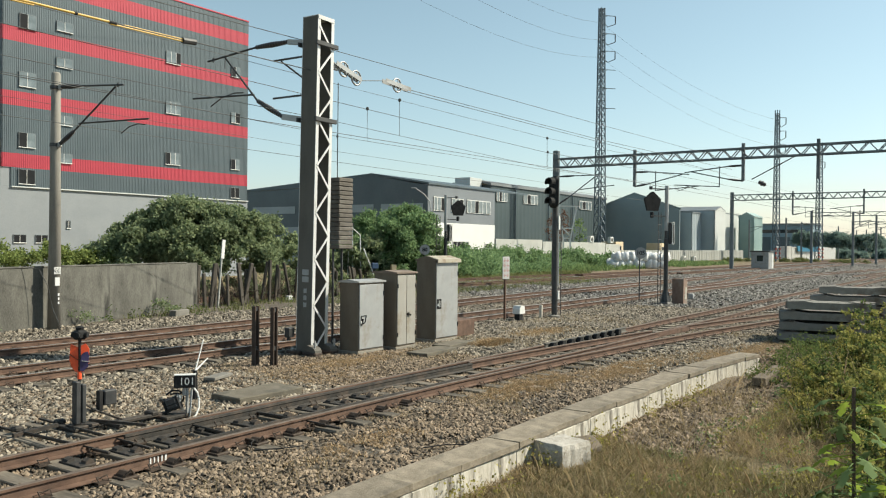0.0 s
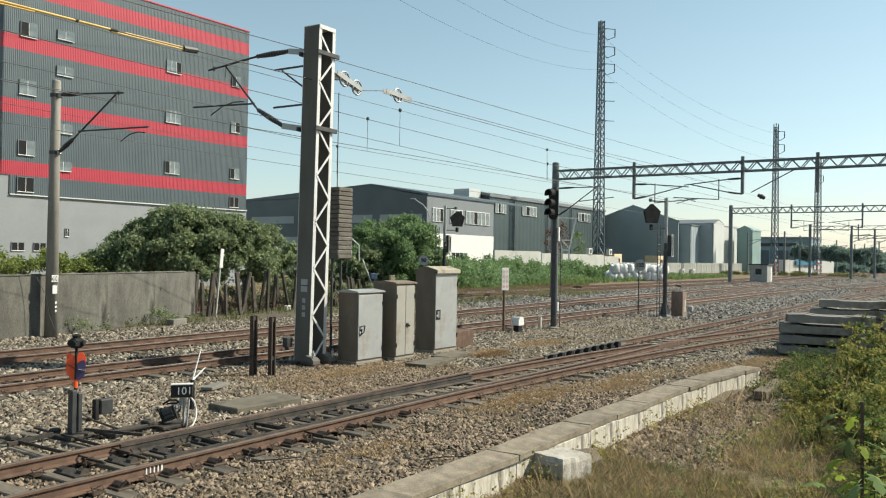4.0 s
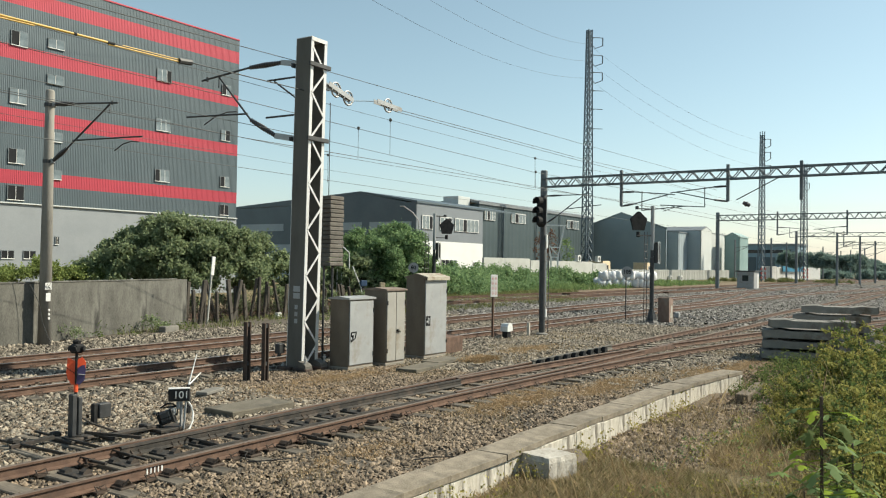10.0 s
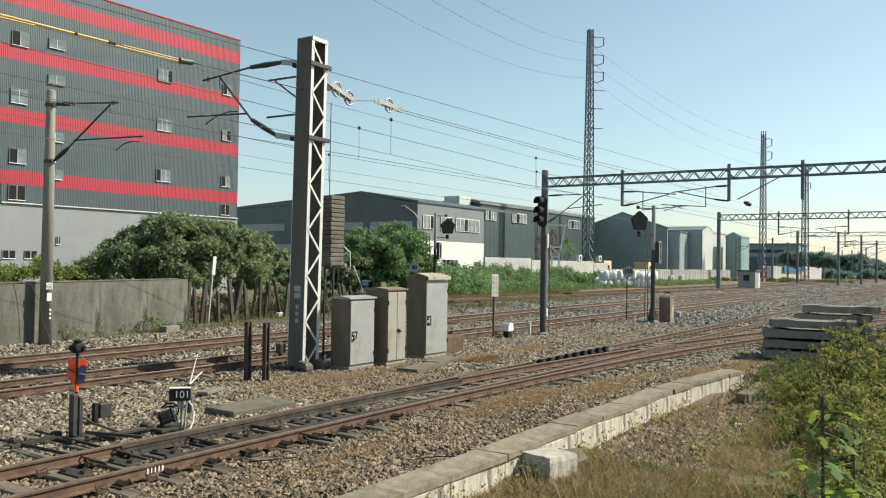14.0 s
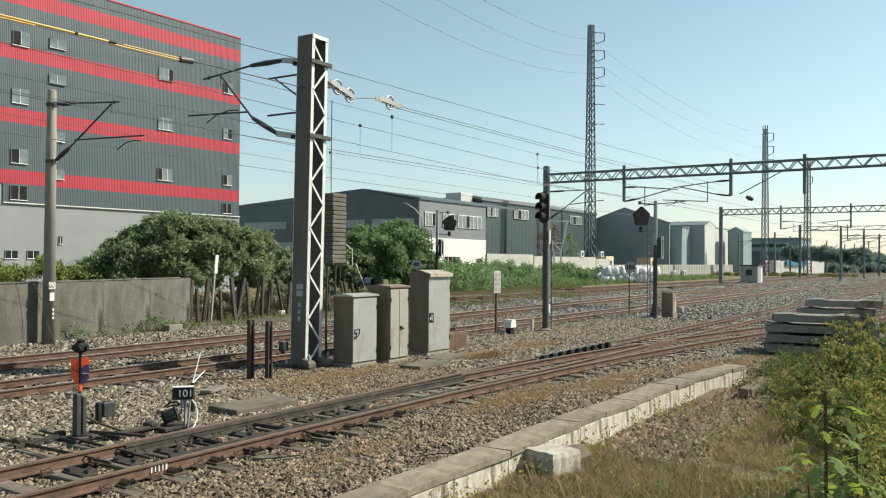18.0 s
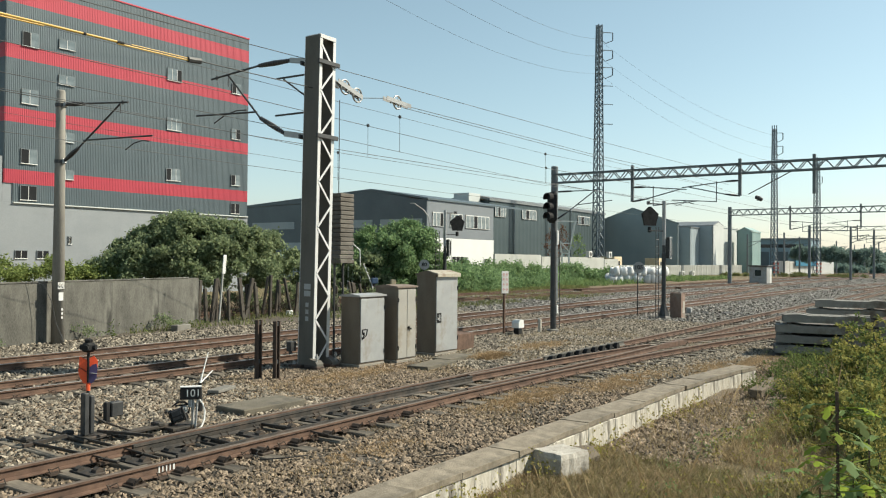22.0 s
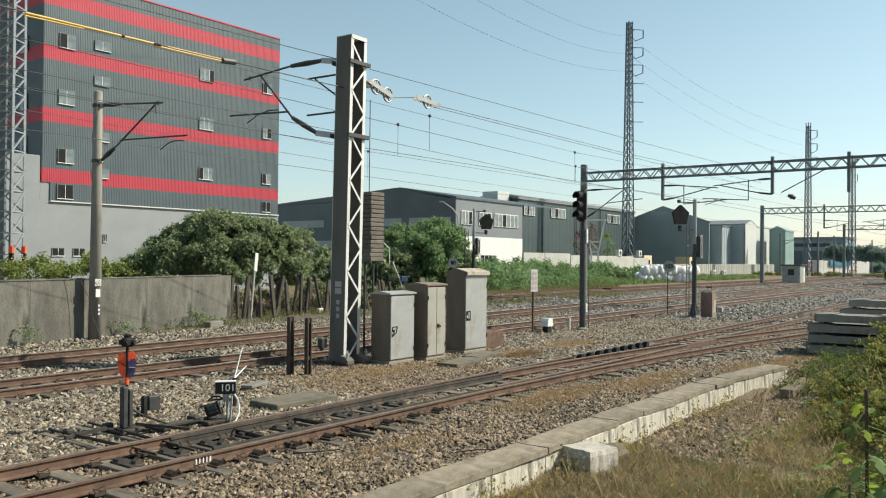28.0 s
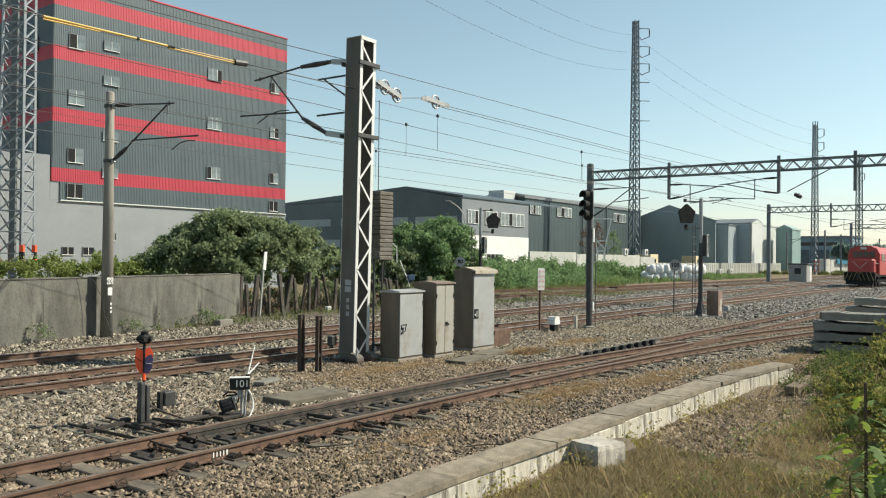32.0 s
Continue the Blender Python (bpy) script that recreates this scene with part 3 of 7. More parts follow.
def sleepers(track, s0, s1, q_of, length=2.1, gap=0.62, mesh=None, z=-0.054):
    me = mesh or (SLEEPER_STD if length == 2.1 else sleeper_mesh(length))
    s = s0
    while s < s1:
        p = plan(s, q_of(s), z + random.uniform(-0.012, 0.006))
        part("sleeper", me, SLEEPER, track, m=pose(p.x, p.y, p.z, 0, 0, TURN + random.uniform(-1.2, 1.2)))
        s += gap + random.uniform(-0.03, 0.03)


def chalk(track, s0, q, n, w=0.035):
    """White painted marks on a rail's side."""
    for k in range(n):
        part("paint_mark", Mesh().box((0, 0, 0), (w * random.uniform(0.35, 1.0), 0.006, 0.07)), WHITE, track, "white painted mark", m=stand(s0 + 0.05 * k, q - 0.016, 0.085))


def clips(track, s0, s1, rails, gap=0.62):
    """Rail chairs and clips on both sides of each rail, in one mesh."""
    m = Mesh()
    turn = Matrix.Rotation(radians(TURN), 3, "Z")
    for q_of in rails:
        s = s0
        while s < s1:
            q = q_of(s)
            for side in (-1, 1):
                m.box(plan(s, q + side * 0.105, 0.012), (0.15, 0.09, 0.022), 0.0, turn)
                c = [plan(s + a, q + side * b, z) for a, b, z in ((-0.055, 0.13, 0.022), (-0.06, 0.085, 0.075), (0.0, 0.06, 0.052), (0.06, 0.085, 0.075), (0.055, 0.135, 0.022))]
                m.tube(c, 0.0085, 4)
            s += gap
    tagged(part("rail_clips", m, CLIPSTEEL, track), "dark greased rail clips", kind="stuff")


def bend(s):
    """How far the branch has swung towards the camera at s."""
    return -0.0049 * max(0.0, s - 9.5) ** 2 if s < 34 else -0.0049 * 24.5**2 - 0.24 * (s - 34)


def track_thing(name, label):
    return thing(name, Matrix(), label, "railway track", kind="structure")


track = track_thing("railway_track_1", "rusty turnout track on dark wooden sleepers in ballast")
FAR_RAIL, NEAR_RAIL = 9.09, 9.09 - GAUGE
rail(track, [(-14, FAR_RAIL), (40, FAR_RAIL), (150, FAR_RAIL - 0.5)], step=6)
rail(track, [(23.4, NEAR_RAIL), (40, NEAR_RAIL), (150, NEAR_RAIL - 0.5)], step=6)
rail(track, [(-14, NEAR_RAIL), (4, NEAR_RAIL)] + [(s, NEAR_RAIL + bend(s)) for s in range(8, 60, 4)], label="curved rusty outer rail of the branch")
rail(track, [(s, FAR_RAIL + bend(s)) for s in (14, 16, 18, 20, 22.5)], label="closure rail of the branch", step=1)
rail(track, [(s, FAR_RAIL + bend(s)) for s in (24, 28, 32, 36, 44, 60)], step=2)
rail(track, [(12.5, NEAR_RAIL + 0.12), (17, NEAR_RAIL + 0.02), (22.2, NEAR_RAIL)], label="closure rail of the straight track", step=1)
BLADE = [(-0.05, 0), (0.05, 0), (0.045, 0.014), (0.012, 0.03), (0.012, 0.085), (0.024, 0.1), (0.02, 0.128), (-0.02, 0.128), (-0.024, 0.1), (-0.012, 0.085), (-0.012, 0.03), (-0.045, 0.014)]
part("switch_blade", Mesh().sweep(BLADE, [plan(s, FAR_RAIL - 0.075 - (0.0 if s < 9 else 0.0011 * (s - 9) ** 2 * 4), 0.02) for s in np.arange(6.2, 14.6, 0.6)]), GREASE, track, "black greased switch blade")
part("switch_blade", Mesh().sweep(BLADE, [plan(s, NEAR_RAIL + 0.19 - 0.01 * (s - 6.2), 0.02) for s in np.arange(6.2, 12.8, 0.6)]), GREASE, track, "black greased switch blade")
part("check_rail", Mesh().sweep(RAIL, [plan(s, FAR_RAIL - 0.13, 0.09) for s in np.arange(17.3, 22.6, 1.0)]), MASTSTEEL, track, "short grey check rail")
part("crossing_nose", Mesh().prism([(0, 0), (2.2, 0.16), (2.2, -0.16)], plan(22.2, NEAR_RAIL, 0.02), plan(22.2, NEAR_RAIL, 0.15), plan(1, 0), plan(0, 1)), RUST, track, "cast crossing nose")
for k in range(9):
    c = plan(17.55 + 0.5 * k, FAR_RAIL - 0.22, 0.13)
    part("rail_brace", Mesh().prism([(-0.095, -0.12), (0.095, -0.12), (0.1, 0.02), (0.06, 0.095), (-0.06, 0.095), (-0.1, 0.02)], c - plan(0, 0.05), c + plan(0, 0.09), plan(1, 0), (0, 0, 1)), BLACK, track, "black cast rail brace")
sleepers(track, -14, 13, lambda s: 8.5)
for k in range(34):
    s = 13.2 + 0.62 * k
    far_end, near_end = FAR_RAIL + 0.5, NEAR_RAIL + bend(s) - 0.5
    sleepers(track, s, s + 0.3, lambda x: (far_end + near_end) / 2, length=round(far_end - near_end, 2))
sleepers(track, 34.4, 90, lambda s: 8.5, gap=0.7)
sleepers(track, 34.4, 50, lambda s: 8.5 + bend(s), gap=0.7)
clips(track, -6, 40, [lambda s: FAR_RAIL, lambda s: NEAR_RAIL + bend(s)])
clips(track, 24, 60, [lambda s: NEAR_RAIL])
chalk(track, 5.8, NEAR_RAIL, 5, 0.04)
chalk(track, 6.85, FAR_RAIL, 1, 0.05)
chalk(track, 12.6, NEAR_RAIL + bend(12.6), 2, 0.05)
chalk(track, 15.5, FAR_RAIL, 2, 0.06)


def plain_track(name, label, far_points, s0, s1, head=SHINE, gap=0.64):
    t = track_thing(name, label)
    rail(t, far_points, head, step=6)
    rail(t, [(a, b - GAUGE) for a, b in far_points], head, step=6)
    xs, ys = [a for a, b in far_points], [b for a, b in far_points]
    mid = lambda s: float(np.interp(s, xs, ys)) - GAUGE / 2
    sleepers(t, s0, s1, mid, gap=gap)
    clips(t, max(s0, -4), min(s1, 40), [lambda s: mid(s) + GAUGE / 2, lambda s: mid(s) - GAUGE / 2], gap)
    return t


plain_track("railway_track_2", "polished running track on ballast beside the mast", [(-16, 15.5), (30, 15.5), (60, 15.35), (85, 14.77), (110, 12.6), (160, 8.2), (420, -14.5)], -8, 95)
plain_track("railway_track_3", "polished running track along the concrete wall", [(-16, 18.7), (8, 19.05), (30, 19.6), (60, 20.2), (200, 20.6), (420, 20.6)], -8, 95)
plain_track("railway_track_4", "rusty siding track in weeds", [(20, 28.6), (42, 27.9), (72, 26.3), (110, 24.6), (400, 22.8)], 30, 34, RUST, 2.0)
plain_track("railway_track_5", "rusty siding track in weeds", [(30, 33.0), (60, 31.2), (100, 29.0), (400, 26.5)], 40, 44, RUST, 2.0)
plain_track("railway_track_6", "crossover track between the running tracks", [(44, 15.4), (58, 16.3), (74, 18.4), (90, 20.3), (120, 20.6)], 48, 50, RUST, 2.0)
plain_track("railway_track_7", "rusty track on the yard's near side", [(46, 6.4), (60, 3.1), (90, -2.5), (140, -6), (400, -10)], 46, 48, RUST, 2.0)

plain_track("railway_track_8", "rusty track across the yard's far end", [(70, 4.5), (90, 3.2), (120, 0.5), (400, -24)], 70, 100, RUST, 1.2)
plain_track("railway_track_9", "rusty track across the yard's far end", [(80, 10.8), (110, 8.8), (150, 5.2), (400, -18)], 82, 110, RUST, 1.2)

# ---- kerb ----
kerb = thing("kerb", Matrix(), "old platform kerb of concrete slabs with a flaking white face", "kerb", kind="structure")


s = 2.0
while s < 19.0:
    n = random.uniform(0.75, 1.35)
    q, q2 = kerb_line(s), kerb_line(s + n)
    a = math.degrees(math.atan2(q2 - q, n))
    c = (s + n / 2, (q + q2) / 2)
    lift = random.uniform(-0.012, 0.012)
    slab = part("kerb_slab", Mesh().box((0, 0, 0), (n - 0.004, 0.462, 0.08), 0.004), KERBTOP, kerb, m=stand(c[0], c[1] + random.uniform(-0.022, 0.022), 0.1 + lift, a + random.uniform(-1.7, 1.7)))
    part("kerb_face", Mesh().box((0, 0, 0), (n - 0.006, 0.455, 0.5), 0.008), KERBFACE, kerb, m=stand(c[0], c[1] + 0.005, -0.2 + lift, a))
    s += n

# ---- concrete wall along the far track ----
wall = thing("wall_concrete", Matrix(), "dark weathered concrete boundary wall with joints", "wall", kind="structure")
WALL_TURN = math.degrees(math.atan(0.30))


def wall_q(s):
    return 23.4 + 0.30 * (s - 13.3)


for k in range(12):
    s0 = 20.4 - 2.3 * (k + 0.5)
    part("wall_panel", Mesh().box((0, 0, 0.9), (2.399, 0.16, 2.1), 0.004), OLDWALL, wall, m=stand(s0, wall_q(s0) + random.uniform(-0.008, 0.008), -0.2 + random.uniform(-0.006, 0.006), WALL_TURN))
part("wall_cap", Mesh().box((0, 0, 0), (27.5, 0.2, 0.05), 0.01), OLDWALL, wall, m=stand(6.6, wall_q(6.6), 1.765, WALL_TURN))


# ---- big building ----
def corrugated(length, z0, z1, pitch=0.115, deep=0.014):
    """Vertical ribs along x, facing -y, between two heights."""
    xs, ys, x = [], [], 0.0
    while x < length - 1e-6:
        for dx, y in ((0, 0), (0.45, 0), (0.55, -deep), (0.9, -deep)):
            if x + dx * pitch <= length:
                xs.append(x + dx * pitch)
                ys.append(y)
        x += pitch
    xs.append(length)
    ys.append(0)
    front = [(a, b) for a, b in zip(xs, ys)]
    outline = front + [(length, 0.12), (0, 0.12)]
    return Mesh().prism(outline, (0, 0, z0), (0, 0, z1), (1, 0, 0), (0, 1, 0))


def window(parent, x, z, w, h, panes=2, dark=(0,), y=-0.07, frame_mat=None, name="window", t=0.03, slim=False):
    """A sliding window in its frame with sill and panes, facing -y."""
    win = part(name, Mesh().box((0, 0.03, 0), (w, 0.06, h)), BLACK, parent, m=Matrix.Translation((x, y, z)))
    fr = frame_mat or WHITE
    bar, t = t, (0.032 if slim else t)
    f = Mesh().box((0, -0.01, h / 2), (w + t, 0.05, t)).box((-w / 2, -0.01, 0), (t, 0.048, h)).box((w / 2, -0.01, 0), (t, 0.048, h))
    part("window_frame", f, FARSTEEL if slim else fr, win)
    for k in range(1, panes):
        part("mullion", Mesh().box((-w / 2 + w * k / panes, -0.01, 0), (t, 0.046, h)), fr, win)
    t = bar
    part("window_sill", Mesh().box((0, -0.02, -h / 2), (w + 2 * t, 0.07, 0.05), 0.008), fr, win)
    # panes listed in dark are coloured as the room's shade
    for k in range(panes):
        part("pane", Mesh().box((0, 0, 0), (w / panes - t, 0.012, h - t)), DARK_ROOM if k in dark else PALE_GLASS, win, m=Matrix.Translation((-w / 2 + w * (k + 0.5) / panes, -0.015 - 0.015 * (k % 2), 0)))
    return win


BLD_TURN = 51.65
bc, bl = Vector((-12.67, 64.66, 0)), 18.85
bfar = Vector((math.cos(radians(BLD_TURN)), math.sin(radians(BLD_TURN)), 0))
borigin = bc - bfar * bl
building = thing("office_building", pose(borigin.x, borigin.y, 0, 0, 0, BLD_TURN), "five-storey factory building clad in dark grey ribbed metal with red bands", "building")
DEEP = 26.0
BANDS = [(5.86, 7.0, CLAD_GREY), (7.0, 7.85, CLAD_RED), (7.85, 10.75, CLAD_GREY), (10.75, 11.63, CLAD_RED), (11.63, 14.65, CLAD_GREY), (14.65, 15.54, CLAD_RED), (15.54, 18.05, CLAD_GREY), (18.05, 18.98, CLAD_RED), (18.98, 19.9, CLAD_GREY)]
for z0, z1, material in BANDS:
    inset = 0.56 if z0 < 6 else 0.0  # the lowest strip starts in from the corner
    part("front_cladding", corrugated(bl - inset, z0, z1), material, building, "red ribbed band" if material is CLAD_RED else "dark grey ribbed cladding", m=Matrix.Translation((inset, 0, 0)))
    if not inset:
        part("side_cladding", corrugated(DEEP, z0, z1), material, building, m=pose(0, DEEP, 0, 0, 0, -90))
    part("end_cladding", corrugated(DEEP, z0, z1), material, building, m=pose(bl, 0.12, 0, 0, 0, 90))
part("base_wall", Mesh().box((bl / 2 - 3.0, DEEP / 2 + 0.06, 2.9), (bl + 6.2, DEEP, 5.9)), RENDER_GREY, building, "smooth grey rendered ground floor")
part("low_wing", Mesh().box((-4.83, 8.055, 4.2), (9.6, 16.0, 8.8), 0.02), RENDER_GREY, building, "grey rendered wing with a flat top")
part("corner_pier", Mesh().box((0.262, 0.6, 6.42), (0.58, 1.08, 1.14), 0.006), RENDER_GREY, building, "grey rendered corner under the red band")
part("ledge", Mesh().box((bl / 2 + 0.33, 0.0, 5.815), (bl - 0.5, 0.14, 0.08), 0.012), SHED_LIGHT, building, "pale ledge above the ground floor")
part("red_roof_edge", Mesh().box((bl / 2, 0.02, 19.96), (bl + 0.06, 0.14, 0.12), 0.02), CLAD_RED, building, "thin red roof edge")
part("roof", Mesh().box((bl / 2, DEEP / 2, 19.85), (bl - 0.1, DEEP - 0.2, 0.2)), ROOF_GREY, building)
for x, zs, w, h, n, dark in (
    (1.5, (6.45, 8.7, 12.4, 15.95), 1.0, 0.9, 2, ((0, 1), (0,), (), (0,))),
    (3.85, (7.8, 10.2, 13.85, 16.15), 1.05, 0.6, 2, ((), (), (), ())),
    (11.95, (8.52, 12.17, 15.75), 1.2, 0.86, 3, ((0,), (), (2,))),
    (17.6, (6.4, 8.6, 12.2, 15.75), 0.84, 0.8, 2, ((0, 1), (0,), (1,), (0,))),
):
    for i, z in enumerate(zs):
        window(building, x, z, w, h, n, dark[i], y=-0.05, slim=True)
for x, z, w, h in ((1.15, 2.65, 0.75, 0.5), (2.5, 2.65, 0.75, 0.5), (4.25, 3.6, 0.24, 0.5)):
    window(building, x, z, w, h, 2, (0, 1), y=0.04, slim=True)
for z in (9.4, 12.15, 15.8):
    for y, w, h, n in ((2.3, 0.9, 1.0, 2), (8.3, 2.3, 1.4, 3)):
        w2 = window(building, 0, z, w, h, n, (1,), slim=True)
        w2.matrix_basis = pose(-0.07, y, z, 0, 0, -90)

# ---- sheds ----
SHED_O = stand(77.04, 55.05)
shed = thing("shed_1", SHED_O, "slate-grey factory shed with a white-based office front", "shed")
tagged(shed, category="building")
shed.name = "factory_shed"
part("front_wall", Mesh().box((7.6, 3.0, 7.45), (15.2, 5.9, 4.5), 0.03), SHED_FRONT, shed, "mid grey upper front")
part("white_base", Mesh().box((7.6, 3.0, 2.6), (15.26, 5.98, 5.2), 0.03), CLEANWHITE, shed, "white painted lower front")
part("gable_wall", Mesh().prism([(0.1, 0), (0.1, 9.5), (8.5, 11.0), (20, 9.75), (32, 9.55), (32, 0)], (-0.05, 0, 0), (0.35, 0, 0), (0, 1, 0), (0, 0, 1)), SHED_DARK, shed, "dark slate gable wall")
for y0, y1 in ((0.7, 7.0), (8.2, 12.0), (13.4, 19.6), (21.5, 29.5)):
    part("strip_window", Mesh().box((-0.05, (y0 + y1) / 2, 6.95), (0.1, y1 - y0, 0.95)), SHED_MID, shed, "pale translucent strip window")
for y0 in (19.8, 26.5):
    part("roller_door", Mesh().box((0.0, y0 + 2.2, 2.4), (0.12, 4.4, 4.6)), SHED_MID, shed, "grey roller door")
part("long_wall", corrugated(42, 0, 11.4, 1.2, 0.02), SHED_GREEN, shed, "dark green ribbed side wall", m=pose(24, 6, 0))
part("end_wall", Mesh().box((24.1, 19, 5.7), (0.3, 26, 11.3)), SHED_GREEN, shed)
part("roof", Mesh().prism([(5.8, 11.3), (8.5, 11.9), (32, 9.6), (32, 9.9), (8.5, 12.25), (5.8, 11.7)], (23.7, 0, 0), (66, 0, 0), (0, 1, 0), (0, 0, 1)), ROOF_GREY, shed)
part("front_roof", Mesh().prism([(-0.1, 9.62), (8.5, 11.0), (20, 9.8), (32, 9.6), (32, 9.8), (8.5, 11.25), (-0.1, 9.85)], (-0.1, 0, 0), (24.0, 0, 0), (0, 1, 0), (0, 0, 1)), SHED_DARK, shed)
part("roof_box", Mesh().box((22.0, 8.6, 11.6), (3.2, 2.6, 1.3), 0.03), SHED_LIGHT, shed, "pale rooftop housing")
for x, z, w, h, n in ((2.2, 7.4, 2.2, 1.6, 3), (6.2, 7.4, 2.6, 1.6, 3), (11.1, 7.4, 5.6, 1.6, 6), (7.0, 2.5, 3.6, 1.0, 4), (13.4, 2.5, 1.4, 0.5, 2)):
    window(shed, x, z, w, h, n, (2,) if h > 1.2 else (0, 1, 2), y=-0.02, t=0.09)
for x, w in ((27.0, 3.0), (36.0, 4.6), (56.5, 5.0)):
    window(shed, x, 9.8, w, 1.45, 4, (1,), y=5.88, t=0.1)
for x in (31.0, 42.0, 51.0):
    part("downpipe", Mesh().tube([(x, 5.8, 0), (x, 5.8, 11.2)], 0.09), SHED_DARK, shed)


def gable_shed(name, label, s, q_ridge, half, eave, ridge, length, front, side, roof=ROOF_GREY, skew=0.0):
    """A shed whose gable faces back along the tracks and whose long side faces the yard."""
    t = thing(name, stand(s, q_ridge), label, "building")
    part("gable_wall", Mesh().prism([(-half, 0), (-half, eave), (0, ridge), (half, eave), (half, 0)], (0, 0, 0), (0.3, 0, 0), (0, 1, 0), (0, 0, 1)), front, t)
    walls = [("side_wall", corrugated(length, 0, eave, 1.2, 0.06), side, -half),
             ("roof", Mesh().prism([(-half - 0.2, eave), (0, ridge), (half + 0.2, eave), (half + 0.2, eave + 0.2), (0, ridge + 0.2), (-half - 0.2, eave + 0.2)], (-0.1, 0, 0), (length, 0, 0), (0, 1, 0), (0, 0, 1)), roof, 0),
             ("far_wall", Mesh().box((length / 2, half - 0.2, eave / 2), (length, 0.2, eave)), side, 0)]
    for name2, mesh, material, y in walls:
        mesh.v = [(a, b + y + a * skew, c) for a, b, c in mesh.v]
        part(name2, mesh, material, t)
    return t


gable_shed("factory_shed", "dark green shed with a steep gable", 145, 56.3, 8.6, 9.45, 12.5, 22, SHED_GABLE, SHED_GABLE, SHED_GABLE, 0.34)
gable_shed("factory_shed", "low slate lean-to shed between taller sheds", 164, 54.6, 3.2, 9.6, 9.7, 12, SHED_MID, SHED_MID)
b3 = thing("factory_shed", stand(170, 48.5), "pale grey metal shed with a gabled end", "building")
# one pale shed: shade put into the wall's mid grey, sun into the gable's
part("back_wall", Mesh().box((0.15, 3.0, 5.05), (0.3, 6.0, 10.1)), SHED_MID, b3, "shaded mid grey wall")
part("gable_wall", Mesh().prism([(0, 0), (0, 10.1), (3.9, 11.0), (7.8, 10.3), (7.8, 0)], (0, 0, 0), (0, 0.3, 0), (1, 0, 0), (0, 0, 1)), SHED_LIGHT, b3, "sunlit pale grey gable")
part("roof", Mesh().prism([(0, 10.1), (3.9, 11.0), (7.8, 10.3), (7.8, 10.5), (3.9, 11.25), (0, 10.3)], (0, 0, 0), (0, 12, 0), (1, 0, 0), (0, 0, 1)), ROOF_GREY, b3)
b4 = thing("factory_shed", stand(198, 57.7), "pale grey shed with a flat roof", "building")
# same here: the side's shade is in its darker grey
part("front_wall", Mesh().box((9, 0.15, 5.7), (40, 0.3, 11.4)), SHED_LIGHT, b4)
part("side_wall", Mesh().box((-11, 5, 5.7), (0.3, 10, 11.4)), SHED_MID, b4)
part("roof", Mesh().box((9, 5, 11.4), (40, 10.2, 0.2)), ROOF_GREY, b4)
gable_shed("factory_shed", "teal green sheet-metal shed", 215, 53.4, 1.9, 10.4, 11.5, 9, SHED_TEAL, SHED_TEAL, SHED_TEAL)
low = thing("yard_building", stand(262, 30), "low dark blue-grey yard building with a long flat roof", "building")
part("wall", Mesh().box((0, 22.6, 4.8), (14, 16, 9.6)), HAZY, low)
part("roof", Mesh().box((0, 22.6, 9.75), (15, 17, 0.35)), ROOF_GREY, low)
for k in range(3):
    part("bay_opening", Mesh().box((-7.02, 17.2 + 5.4 * k, 3.6), (0.1, 3.6, 4.6)), SHED_DARK, low, "dark loading bay")
part("upper_window", Mesh().box((-7.02, 22.6, 7.6), (0.1, 12, 1.0)), DARK_GLASS, low, "long dark window strip")
hoard = thing("site_hoarding", stand(205, 37.2, 0, 70), "white site hoarding along the yard's far end", "fence")
for k in range(4):
    part("hoarding_panel", Mesh().box((0, -9.6 + 6.4 * k, 1.45), (0.12, 6.3, 2.9 + 0.25 * (k % 2)), 0.02), WHITE, hoard)
part("blue_panel", Mesh().box((-0.3, 0, 2.5), (0.2, 8.6, 1.3)), BLUE, hoard, "blue sheeting on the hoarding")


# ---- walls and fences beyond the tracks ----
low_wall = thing("wall_yard", Matrix(), "pale concrete yard wall with equipment behind it", "wall", kind="structure")
for s0, s1, h in ((80.5, 92, 3.3), (92.2, 96.5, 3.1), (97.5, 112, 3.1), (112.2, 117.5, 2.9)):
    part("wall_panel", Mesh().box((0, 0, h / 2), (s1 - s0, 0.25, h), 0.02), YARDWALL, low_wall, m=stand((s0 + s1) / 2, 48))
paling = thing("fence_palings", Matrix(), "long white concrete paling fence", "fence", kind="structure")
for k in range(64):
    part("paling", Mesh().box((0, 0, 1.0), (1.0, 0.1, 2.0), 0.03), PALING, paling, m=stand(118 + 1.12 * k, 47.6))
for s, q, w, h in ((118.5, 49.5, 3.0, 3.3), (138, 49.5, 3.0, 3.2)):
    kiosk = thing("site_cabin", stand(s, q), "small cream site cabin behind the fence", "cabin")
    part("wall", Mesh().box((0, 0, h / 2), (w, 2.4, h), 0.03), CREAM, kiosk)
    window(kiosk, 0, h * 0.7, 1.2, 0.7, 2, (0, 1), y=-1.22)

# ---- lattice mast with its brackets ----
MAST_S, MAST_Q = 13.95, 13.1
mast = thing("catenary_mast", Matrix.Translation((-0.13, 0, -0.05)) @ stand(MAST_S, MAST_Q, 0) @ Matrix.Rotation(radians(0.75), 4, Vector((math.sin(radians(TURN)), math.cos(radians(TURN)), 0))), "tall grey steel mast with one latticed face", "mast")
MW, MD, MH = 0.52, 0.46, 7.75
